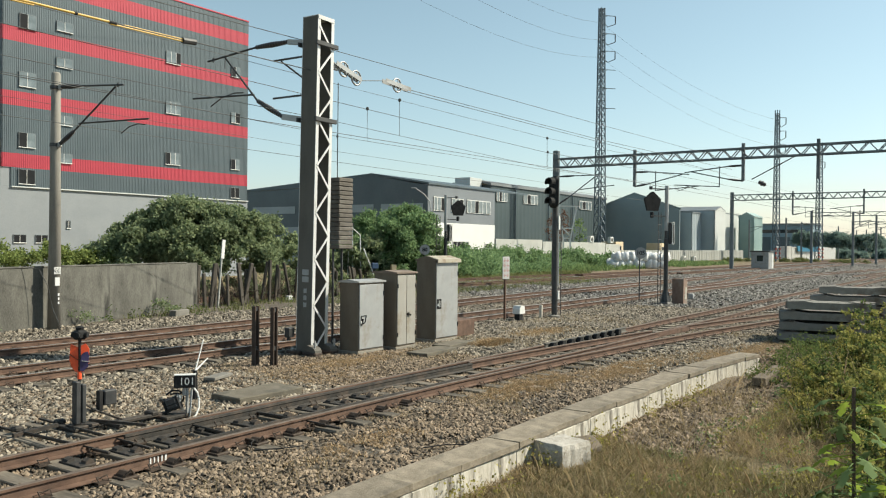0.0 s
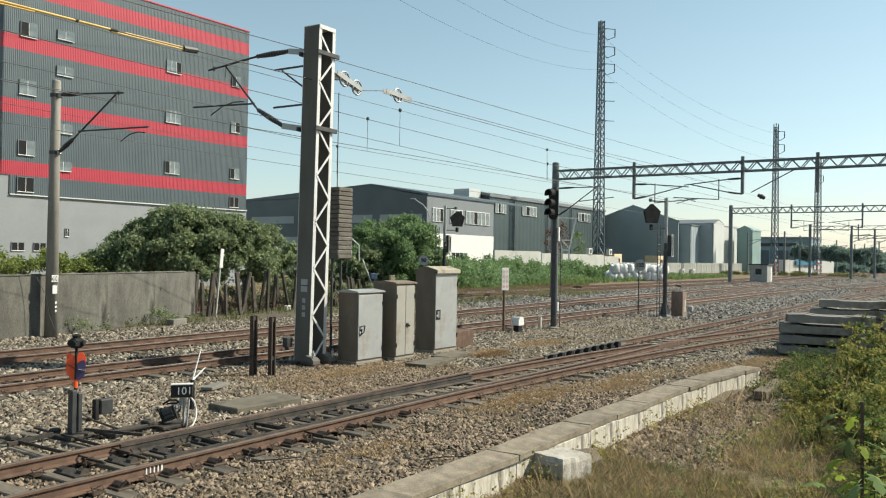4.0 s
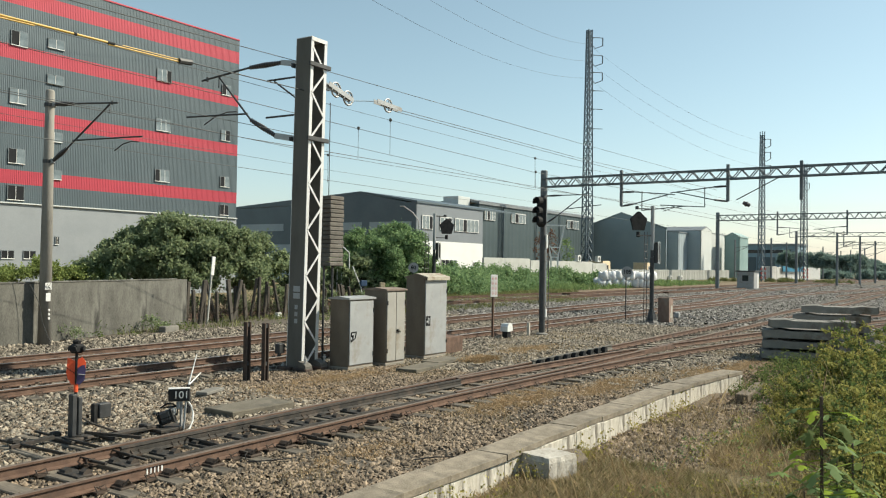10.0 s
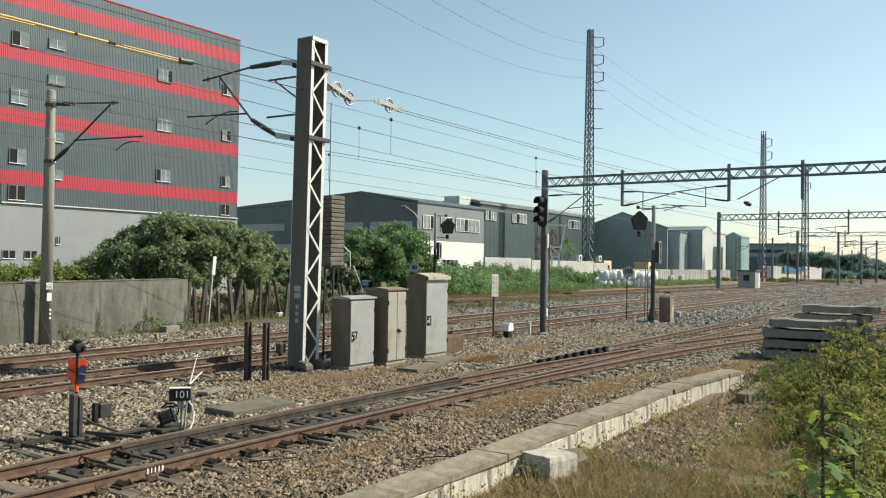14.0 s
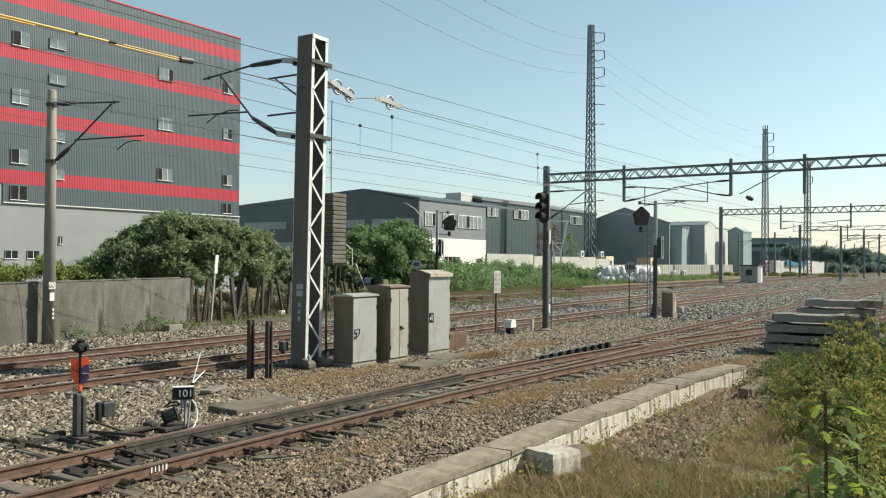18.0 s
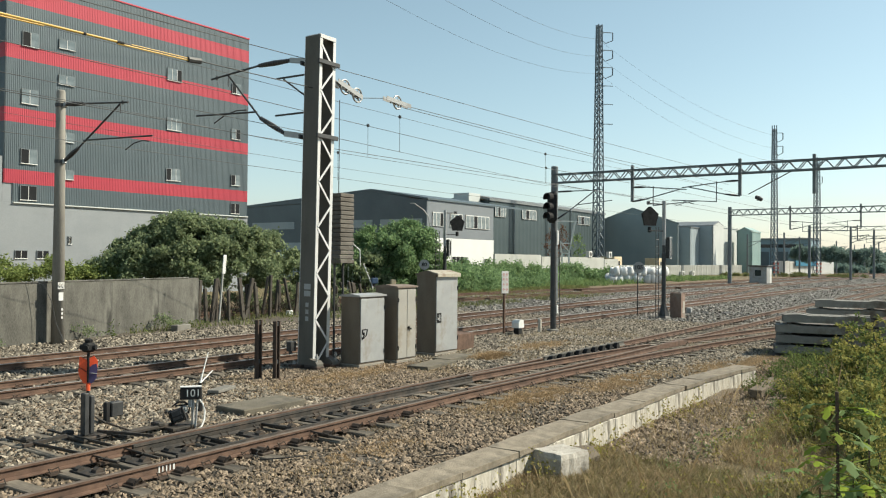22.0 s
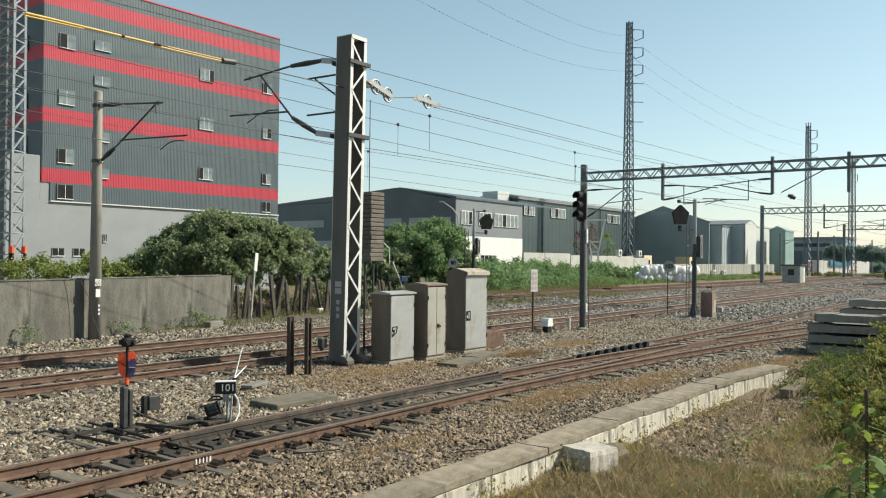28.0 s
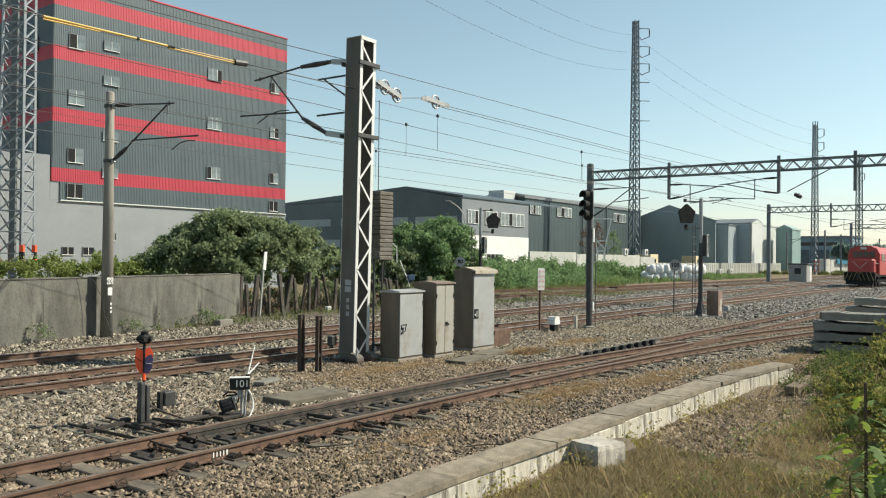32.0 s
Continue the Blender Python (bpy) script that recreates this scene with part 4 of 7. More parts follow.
# webs take the shade-coloured steel, flanges and bars the sun-coloured one
for sx in (-1, 1):
    x = sx * MW / 2
    part("channel_web", Mesh().box((x, 0, MH / 2), (0.02, MD, MH), 0.004), MASTSTEEL, mast, "flat steel channel side, its shade in the colour")
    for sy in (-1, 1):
        part("channel_flange", Mesh().box((x - sx * 0.035, sy * MD / 2, MH / 2), (0.09, 0.016, MH)), MASTPALE, mast, "steel flange, its sunlight in the colour")
for sy in (-1, 1):
    z, k = 0.12, 0
    while z < MH - 0.5:
        a, b = (-1, 1) if k % 2 == 0 else (1, -1)
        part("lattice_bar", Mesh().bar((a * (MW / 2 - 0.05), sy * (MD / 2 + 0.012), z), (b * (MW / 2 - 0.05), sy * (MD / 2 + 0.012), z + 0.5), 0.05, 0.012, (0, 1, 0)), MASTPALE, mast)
        z, k = z + 0.53, k + 1
part("head_plate", Mesh().box((0, 0, MH), (MW + 0.02, MD + 0.02, 0.03), 0.005).box((0, -MD / 2 - 0.012, MH - 0.04), (MW, 0.014, 0.08)), MASTPALE, mast)
for z in (5.4, 7.12):
    part("band", Mesh().box((0, -MD / 2 - 0.05, z), (MW + 0.2, 0.05, 0.1), 0.008).box((0, MD / 2 + 0.05, z), (MW + 0.2, 0.05, 0.1), 0.008), DARKSTEEL, mast, "clamped bracket band")
for x in (-0.26, 0.26):
    part("base_block", Mesh().box((x, -0.27, 0.03), (0.28, 0.42, 0.2), 0.03).box((x, 0.22, 0.04), (0.3, 0.4, 0.16), 0.02), POSTIRON, mast, "dark footing block")
    part("base_plate", Mesh().prism([(-0.46, 0.12), (-0.46, 0.17), (-0.4, 0.23), (-0.22, 0.28), (-0.22, 0.12)], (x - 0.11, 0, 0), (x + 0.11, 0, 0), (0, 1, 0), (0, 0, 1)), MASTSTEEL, mast, "sloping steel shoe")
for x in (-0.32, 0.32):
    for y in (-0.4, 0.3):
        part("anchor_bolt", Mesh().tube([(x, y, 0.1), (x, y, 0.4 if y < 0 else 0.2)], 0.022, 8).lathe([(0.04, 0), (0.04, 0.04)], 6, (x, y, 0.31 if y < 0 else 0.12)), STEEL, mast)
for z, w, h in ((1.92, 0.2, 0.13), (1.76, 0.2, 0.13), (1.5, 0.09, 0.1), (1.34, 0.09, 0.1), (1.18, 0.09, 0.1)):
    part("mast_plate", Mesh().box((-MW / 2 - 0.016, -0.02, z), (0.008, w, h)), CAB_GREY, mast, "small grey plate")


def insulator(m, p, q, r=0.075, sheds=13):
    """A ribbed insulator between two points."""
    p, q = Vector(p), Vector(q)
    turn = (q - p).to_track_quat("Z", "Y").to_matrix()
    L = (q - p).length
    rings = [(0.03, 0)]
    for k in range(sheds):
        a = L * (k + 0.5) / sheds
        big = r * (1.0 - 0.25 * abs(2 * k / (sheds - 1) - 1))
        rings += [(big * 0.8, a - L * 0.3 / sheds), (big, a), (big * 0.8, a + L * 0.3 / sheds)]
    rings.append((0.03, L))
    return m.lathe(rings, 10, p, turn)


def cantilever(parent, y_of, sign, pts, x=0.0, r=0.026):
    """The bracket that holds a wire over a track. pts gives distance from the mast and height of each joint."""
    P = {k: Vector((x, sign * a, z)) for k, (a, z) in pts.items()}
    part("bracket_arm", Mesh().bar(P["top_root"], P["top_a"], 0.07, 0.12), STEEL, parent, "steel bracket arm")
    part("bracket_arm", Mesh().bar(P["low_root"], P["low_a"], 0.07, 0.14), STEEL, parent, "steel bracket arm")
    part("insulator", insulator(Mesh(), P["top_a"], P["top_b"]), INSUL, parent, "dark ribbed insulator")
    part("insulator", insulator(Mesh(), P["low_a"], P["low_b"]), INSUL, parent, "dark ribbed insulator")
    part("top_tube", Mesh().tube([P["top_b"], P["top_end"]], r, 8), DARKSTEEL, parent)
    part("stay_tube", Mesh().tube([P["low_b"], P["stay_end"]], r, 8), DARKSTEEL, parent)
    part("registration_tube", Mesh().tube([P["reg_a"], P["reg_b"]], r * 0.9, 8), DARKSTEEL, parent)
    a, b = P["arm_a"], P["arm_b"]
    part("steady_arm", Mesh().tube([a, a.lerp(b, 0.35) + Vector((0, 0, 0.1)), a.lerp(b, 0.7) + Vector((0, 0, 0.09)), b], r * 0.6, 6), DARKSTEEL, parent)
    part("wire_clamp", Mesh().tube([P["stay_end"] + Vector((0, 0, 0.0)), P["stay_end"] + Vector((0, 0, -0.28))], 0.012, 6).box(P["top_end"].lerp(P["top_b"], 0.12), (0.05, 0.05, 0.12), 0.01), DARKSTEEL, parent)


cantilever(mast, None, 1, dict(top_root=(0.23, 7.2), top_a=(0.85, 7.3), top_b=(1.95, 7.3), top_end=(3.7, 7.15), low_root=(0.23, 5.42), low_a=(0.98, 5.55), low_b=(1.85, 6.0), stay_end=(3.05, 7.18), reg_a=(1.98, 6.16), reg_b=(4.25, 6.25), arm_a=(3.55, 6.0), arm_b=(2.35, 6.24)), -0.12)
for za, zb in ((7.02, 7.02), (6.1, 6.1)):
    part("rear_bracket", Mesh().tube([(0.25, 0.23, za), (0.25, 1.7, zb)], 0.025, 8), DARKSTEEL, mast)
part("rear_stay", Mesh().tube([(0.25, 0.23, 6.2), (0.25, 1.45, 6.98)], 0.022, 8), DARKSTEEL, mast)
part("anchor_arm", Mesh().bar((0.26, -0.1, 6.75), (0.55, -0.1, 6.72), 0.08, 0.14).box((0.3, -0.1, 7.0), (0.06, 0.08, 0.12)), STEEL, mast)


def pulley_block(s0, s1, z0, z1, wheels, label):
    t = thing("pulley_block", stand(s0, MAST_Q - 0.1, z0), label, "pulley", "tensioning pulleys on the mast")
    L, dz = s1 - s0, z1 - z0
    part("cheek_plate", Mesh().bar((0, -0.06, 0), (L, -0.06, dz), 0.012, 0.11, (0, 0, 1)).bar((0, 0.06, 0), (L, 0.06, dz), 0.012, 0.11, (0, 0, 1)), STEEL, t, "pale steel cheek plates")
    for w in wheels:
        c = Vector((L * w, 0, dz * w))
        turn = Matrix.Rotation(radians(90), 3, "X")
        rim = [c + Vector((math.cos(b) * 0.17, 0, math.sin(b) * 0.17)) for b in (2 * math.pi * j / 24 for j in range(25))]
        wh = part("pulley_wheel", Mesh().tube(rim, 0.022, 6), STEEL, t, "spoked pulley wheel")
        sp = Mesh().lathe([(0.04, -0.04), (0.04, 0.04)], 10, c, turn)
        for k in range(5):
            a = 2 * math.pi * k / 5
            sp.bar(c, c + Vector((math.cos(a) * 0.17, 0, math.sin(a) * 0.17)), 0.022)
        part("spokes", sp, STEEL, wh)
    return t


pulley_block(14.35, 15.25, 6.75, 6.5, (0.35, 0.85), "steel double pulley that tensions the catenary wire")
pulley_block(16.2, 17.25, 6.66, 6.6, (0.5,), "steel single pulley hung on the catenary wire")
weights = thing("tension_weight", stand(15.3, 13.65, 2.4), "hanging stack of stained cast balance weights", "counterweight")
for k in range(16):
    part("weight_plate", Mesh().box((random.uniform(-0.015, 0.015), 0, 0.055 + 0.11 * k), (0.52, 0.42, 0.1), 0.015), WEIGHT, weights)
part("hanger_rope", Mesh().tube([(-0.1, 0, 1.75), (-0.1, 0, 4.1)], 0.011, 6), DARKSTEEL, weights)
part("guide_rod", Mesh().tube([(0.2, 0.1, -2.4), (0.2, 0.1, 0.0)], 0.03, 6).tube([(-0.12, 0.1, -2.4), (-0.12, 0.1, 0.0)], 0.03, 6), DARKSTEEL, weights)

# ---- concrete pole ----
pole = thing("catenary_pole", stand(13.27, 22.9, -0.05), "round tapered concrete pole with a wire bracket", "pole")
smooth(part("shaft", Mesh().lathe([(0.185, 0), (0.125, 7.45), (0.1, 7.5)], 20), POLECONC, pole, "grey-brown concrete shaft"))
cantilever(pole, None, -1, dict(top_root=(0.1, 7.05), top_a=(0.3, 7.05), top_b=(1.2, 6.98), top_end=(3.3, 6.8), low_root=(0.1, 5.35), low_a=(0.25, 5.4), low_b=(0.95, 5.72), stay_end=(2.95, 6.8), reg_a=(1.2, 5.92), reg_b=(4.4, 5.8), arm_a=(3.2, 5.5), arm_b=(4.25, 5.66)))
for z in (7.05, 5.38):
    part("pole_band", Mesh().lathe([(0.165, -0.05), (0.165, 0.05)], 16, (0, 0, z)), DARKSTEEL, pole)
part("painted_plates", Mesh().box((-0.02, -0.182, 1.72), (0.2, 0.02, 0.2)).box((-0.02, -0.182, 1.4), (0.14, 0.02, 0.24)), WHITE, pole, "two small white plates")


for k in (0, 1):
    part("chevron_mark", Mesh().bar((0.03 - 0.08 * k, -0.194, 1.79), (-0.03 - 0.08 * k, -0.194, 1.72), 0.004, 0.022, (0, 1, 0)).bar((-0.03 - 0.08 * k, -0.194, 1.72), (0.03 - 0.08 * k, -0.194, 1.65), 0.004, 0.022, (0, 1, 0)), BLACK, pole, "dark chevron on the plate")
for z in (1.02, 0.9, 0.78):
    part("paint_mark", Mesh().box((0.02, -0.186, z), (0.05, 0.01, 0.07)), WHITE, pole, "small white painted mark")

solid("hanging_cable", Mesh().tube([plan(12.4, 23.0, 1.8), plan(12.75, 22.8, 1.72), plan(12.98, 22.72, 1.2), plan(13.08, 22.68, 0.6), plan(13.3, 22.6, 0.0)], 0.01, 6), DARKSTEEL, "thin dark cable hanging from the wall to the pole", "cable")

# ---- relay cabinets ----
def cabinet(s, q, turn, w, d, h, body, door_mat, roof_mat, doors, label, peaked=False):
    """w is the width of the door side, which faces -y of the cabinet."""
    t = thing("relay_cabinet", stand(s, q, 0.0, turn), label, "cabinet", "relay cabinets beside the mast")
    part("plinth", Mesh().box((0, 0, 0.0), (w + 0.02, d + 0.02, 0.1), 0.01), PLINTH, t, "concrete plinth")
    part("body", Mesh().box((0, 0, 0.045 + (h - 0.045) / 2), (w, d, h - 0.045), 0.012), body, t)
    if peaked:
        part("roof", Mesh().prism([(-d / 2 - 0.06, 0), (-d / 2 - 0.06, 0.04), (0, 0.13), (d / 2 + 0.04, 0.04), (d / 2 + 0.04, 0)], (-w / 2 - 0.012, 0, h - 0.02), (w / 2 + 0.012, 0, h - 0.02), (0, 1, 0), (0, 0, 1)), body, t, "dark gabled roof")
        part("roof_flap", Mesh().prism([(-d / 2 - 0.1, -0.05), (-d / 2 - 0.1, 0.04), (-0.05, 0.13), (-0.05, 0.115), (-d / 2 - 0.085, 0.025), (-d / 2 - 0.085, -0.05)], (-w / 2 - 0.015, 0, h - 0.01), (w / 2 + 0.015, 0, h - 0.01), (0, 1, 0), (0, 0, 1)), roof_mat, t, "cream sloping front flap")
    else:
        part("roof", Mesh().prism([(-d / 2 - 0.05, 0), (-d / 2 - 0.05, 0.035), (0, 0.075), (d / 2 + 0.05, 0.035), (d / 2 + 0.05, 0)], (-w / 2 - 0.04, 0, h - 0.01), (w / 2 + 0.04, 0, h - 0.01), (0, 1, 0), (0, 0, 1)), roof_mat, t)
    for k in range(doors):
        dw = (w - 0.03) / doors
        x = -w / 2 + 0.015 + dw * (k + 0.5)
        dr = part("door", Mesh().box((0, 0, 0), (dw - 0.012, 0.025, h - 0.15), 0.006), door_mat, t, m=Matrix.Translation((x, -d / 2 - 0.013, 0.07 + (h - 0.1) / 2)))
        for z in (-0.32, 0.32):
            part("hinge", Mesh().tube([(0, 0, -0.05), (0, 0, 0.05)], 0.016, 8), BLACK, dr, m=Matrix.Translation((dw / 2 - 0.01 if k == doors - 1 else -dw / 2 + 0.01, -0.02, z * h)))
        if doors == 1:
            x0 = -dw / 2
            if peaked:
                part("handle_recess", Mesh().box((x0 + 0.13, -0.016, -0.1), (0.2, 0.012, 0.26), 0.004), BLACK, dr, "black handle recess")
                part("handle", Mesh().box((x0 + 0.12, -0.03, -0.1), (0.06, 0.03, 0.17), 0.008), STEEL, dr, "pale lever handle")
            else:
                tri = [Vector((x0 + 0.06, -0.02, -0.2)), Vector((x0 + 0.06, -0.02, 0.02)), Vector((x0 + 0.24, -0.02, 0.03)), Vector((x0 + 0.2, -0.02, -0.12))]
                for a, b in zip(tri, tri[1:] + tri[:1]):
                    part("handle_frame", Mesh().bar(a, b, 0.016), BLACK, dr)
                part("handle", Mesh().bar((x0 + 0.08, -0.035, -0.16), (x0 + 0.1, -0.035, -0.04), 0.03), BLACK, dr, "black lever handle")
            part("lock", Mesh().box((x0 + 0.06, -0.02, -0.12), (0.04, 0.03, 0.06), 0.006), WHITE, dr)
        elif k == 1:
            part("handle", Mesh().bar((-dw / 2 + 0.03, -0.03, -0.1), (-dw / 2 + 0.14, -0.04, -0.14), 0.03).lathe([(0.03, 0), (0.03, 0.04)], 10, (-dw / 2 + 0.05, -0.01, -0.1), Matrix.Rotation(radians(90), 3, "X")), BLACK, dr, "dark T handle")
    return t


# ---- small trackside things ----
CAB_TURN = 0.0
cabinet(14.9, 12.57, CAB_TURN, 0.92, 0.56, 1.64, CAB_BODY, CAB_GREY, CAB_GREY, 1, "low grey steel relay cabinet with one door")
cabinet(16.015, 12.45, CAB_TURN, 0.77, 0.68, 1.83, CAB_BODY, CAB_BEIGE, CAB_RUSTTOP, 2, "beige-grey two-door relay cabinet with rusty roof")
cabinet(17.97, 12.54, CAB_TURN, 1.05, 0.605, 2.12, CAB_BODY, CAB_GREY, CAB_TOP, 1, "tall grey relay cabinet with a cream roof", True)
for s, q, a, b in ((15.75, 11.12, 1.45, 0.55), (17.2, 11.5, 1.3, 0.5)):
    solid("concrete_slab", Mesh().box((0, 0, 0), (a, b, 0.09), 0.012), DARKCONC, "flat weathered concrete cover slab in gravel", "slab", stand(s, q, 0.02, 6), "cover slabs")
solid("concrete_slab", Mesh().box((0, 0, 0), (1.34, 0.7, 0.13), 0.015), DARKCONC, "wide flat concrete cover slab beside the turnout", "slab", stand(9.47, 10.2, 0.04, -2), "cover slabs")
solid("wooden_board", Mesh().box((0, 0, 0), (0.65, 0.24, 0.06), 0.01), CONCRETE, "short pale grey board lying on the ballast", "board", stand(10.2, 12.05, 0.05, 20))
for k, (s, q, h) in enumerate(((11.82, 12.83, 1.22), (12.04, 12.52, 1.2))):
    post = thing("steel_post", stand(s, q, 0), "dark rusty double-rail marker post", "post", "pair of dark posts")
    for x in (-0.048, 0.048):
        part("upright", Mesh().box((x, 0, h / 2 - 0.1), (0.036, 0.1, h + 0.2), 0.006), POSTIRON, post)
    for z in (h - 0.06, 0.35):
        part("spacer", Mesh().box((0, 0, z), (0.08, 0.06, 0.08)), DARKSTEEL, post)

# point indicator with its orange and violet target
ind = thing("point_indicator", stand(6.43, 10.37, 0) @ Matrix.Scale(0.93, 4), "black point indicator with an orange and violet target disc", "signal")
part("stand_base", Mesh().box((0, 0, 0.03), (0.46, 0.3, 0.06), 0.015).box((0.3, -0.25, 0.05), (0.1, 0.6, 0.05), 0.01).box((-0.24, -0.1, 0.06), (0.08, 0.5, 0.05), 0.01), GREASE, ind)
part("post_housing", Mesh().box((-0.045, 0, 0.38), (0.08, 0.11, 0.62), 0.012).box((0.05, 0, 0.36), (0.07, 0.1, 0.56), 0.012), DARKSTEEL, ind, "dark green-black housing")
part("stem", Mesh().tube([(0, 0, 0.66), (0, 0, 1.3)], 0.022, 8), BLACK, ind, "black stem")
part("stem_collar", Mesh().tube([(0, 0, 0.72), (0, 0, 0.84)], 0.03, 8), ORANGE, ind, "orange collar")


target = part("target", Mesh().prism([(-0.06, -0.2), (-0.115, -0.11), (-0.135, -0.02), (-0.12, 0.2), (-0.02, 0.15), (0.08, 0.2), (0.13, 0.12), (0.12, -0.1), (0.05, -0.21)], (0, -0.012, 1.03), (0, 0.012, 1.03), (1, 0, 0), (0, 0, 1)), ORANGE, ind, "orange target plate", m=pose(0, 0, 0, 0, 0, -33))
part("violet_panel", Mesh().prism([(0.0, -0.185), (0.05, -0.205), (0.115, -0.13), (0.128, 0.02), (0.11, 0.085), (0.06, 0.075), (0.02, 0.04)], (0, -0.03, 1.03), (0, -0.016, 1.03), (1, 0, 0), (0, 0, 1)), PURPLE, target, "dark violet half of the target")
part("pale_bar", Mesh().bar((0.03, -0.034, 0.985), (0.125, -0.034, 0.97), 0.006, 0.035, (0, 1, 0)), CAB_GREY, target)
part("black_stripe", Mesh().bar((-0.135, -0.018, 1.085), (-0.0, -0.018, 0.98), 0.006, 0.022, (0, 1, 0)).bar((0.0, -0.034, 0.83), (0.0, -0.034, 1.2), 0.012, 0.022, (0, 1, 0)), BLACK, target)
part("cross_target", Mesh().prism([(-0.07, -0.18), (-0.09, 0.1), (0.0, 0.15), (0.09, 0.1), (0.07, -0.18)], (-0.012, 0.1, 1.03), (0.012, 0.1, 1.03), (0, 1, 0), (0, 0, 1)), ORANGE, ind, "crosswise orange plate behind", m=pose(0, 0, 0, 0, 0, -33))
part("lamp_head", Mesh().box((0, 0, 1.36), (0.16, 0.16, 0.14), 0.03).lathe([(0.05, 0), (0.06, 0.05), (0.02, 0.07)], 10, (0, 0, 1.42)), BLACK, ind, "black lamp head")
for a in range(4):
    d = Vector((math.cos(a * math.pi / 2 + 0.6), math.sin(a * math.pi / 2 + 0.6), 0))
    part("lens_tube", Mesh().tube([Vector((0, 0, 1.36)) + d * 0.06, Vector((0, 0, 1.36)) + d * 0.115], 0.042, 10), BLACK, ind)
part("linkage", Mesh().bar((0.1, -0.1, 0.12), (0.45, -0.95, 0.1), 0.04).bar((-0.3, 0.05, 0.1), (-0.9, 0.1, 0.05), 0.07, 0.05).tube([(0.1, 0.1, 0.35), (0.3, 0.0, 0.2), (0.5, -0.4, 0.08)], 0.015), GREASE, ind, "black linkage rods")
for sa, qa, sb, qb in ((5.62, 11.1, 5.64, 9.6), (6.11, 11.2, 6.23, 9.5)):
    solid("timber_plank", Mesh().box((0, 0, 0), (math.hypot(sb - sa, qb - qa), 0.13, 0.05), 0.012), SLEEPER, "dark timber plank under the point indicator", "plank", stand((sa + sb) / 2, (qa + qb) / 2, 0.0, math.degrees(math.atan2(qb - qa, sb - sa))), "planks under the indicator")
for pts in (((7.42, 8.0, 0.06), (7.1, 7.75, 0.05), (6.95, 7.55, 0.03), (7.2, 7.35, 0.03), (7.5, 7.25, 0.02)), ((8.3, 6.0, 0.02), (8.55, 5.85, 0.03), (8.75, 5.6, 0.03), (8.95, 5.58, 0.02)), ((7.9, 10.0, 0.03), (7.0, 10.2, 0.04), (6.2, 10.1, 0.04))):
    solid("lying_cable", Mesh().tube([plan(*p) for p in pts], 0.008, 6), BLACK, "thin black cable lying on the ballast", "cable", group="loose cables")
lump = Mesh().lathe([(0.1, -0.05), (0.24, 0.0), (0.26, 0.1), (0.17, 0.2), (0.05, 0.24)], 9)
lump.v = [(x * 1.3 + 0.08 * noise.noise((x * 5, y * 5, z * 5)), y * 0.8 + 0.08 * noise.noise((x * 5 + 7, y * 5, z * 5)), z + 0.06 * noise.noise((x * 6, y * 6 + 3, z * 6))) for x, y, z in lump.v]
solid("concrete_lump", lump, BROWNWOOD, "dark broken lump of concrete by the block", "rubble", stand(10.25, 4.72, -0.25, 10))
solid("cable_marker", Mesh().box((0, 0, 0.25), (0.4, 0.3, 0.3), 0.03).box((0, 0, 0.05), (0.14, 0.14, 0.2)), WHITE, "small white box standing on the verge", "box", stand(25.7, 25.85, -0.03) @ Matrix.Scale(0.65, 4))
jb = thing("junction_box", stand(7.37, 11.2, 0) @ Matrix.Scale(0.85, 4), "small dark green junction box on a stub post", "box")
part("box_body", Mesh().box((0.04, 0, 0.22), (0.24, 0.16, 0.26), 0.015), DARKSTEEL, jb)
part("stub_post", Mesh().box((-0.13, 0, 0.15), (0.08, 0.1, 0.42), 0.01), BLACK, jb)

solid("trackside_box", Mesh().box((0, 0, 0.34), (0.2, 0.16, 0.24), 0.015).box((0, 0.02, 0.1), (0.07, 0.07, 0.3), 0.006), DARKSTEEL, "small dark grey box on a stub behind the mast", "box", stand(14.45, 14.5, 0))
mk = thing("point_machine", stand(7.69, 9.845, 0), "black point machine with a white-lettered number plate", "machine")
FACE_ON = Matrix.Rotation(radians(-50), 4, "Z")  # the machine stands square to the path, not to the rails
casing = part("machine_casing", Mesh().box((0, 0, 0), (0.19, 0.13, 0.19), 0.02).box((0, -0.07, 0.015), (0.14, 0.02, 0.13), 0.006), DARKSTEEL, mk, "tilted black machine casing", m=Matrix.Translation((-0.085, 0.105, 0.2)) @ FACE_ON @ Matrix.Rotation(radians(-20), 4, "Y"))
part("casing_rib", Mesh().box((-0.1, 0, 0), (0.02, 0.15, 0.21), 0.005).box((0.1, 0, 0), (0.02, 0.15, 0.21), 0.005).box((0, -0.082, -0.06), (0.17, 0.012, 0.02)).box((0, -0.082, 0.0), (0.17, 0.012, 0.016)), BLACK, casing)
part("crank_loop", Mesh().tube([(-0.15, 0.16, 0.33), (-0.09, 0.11, 0.39), (-0.02, 0.05, 0.39), (0.05, 0.02, 0.33), (0.03, 0.02, 0.22)], 0.014, 7).tube([(-0.12, 0.12, 0.34), (0.02, 0.02, 0.35)], 0.012, 6), BLACK, mk, "bent black crank rod")
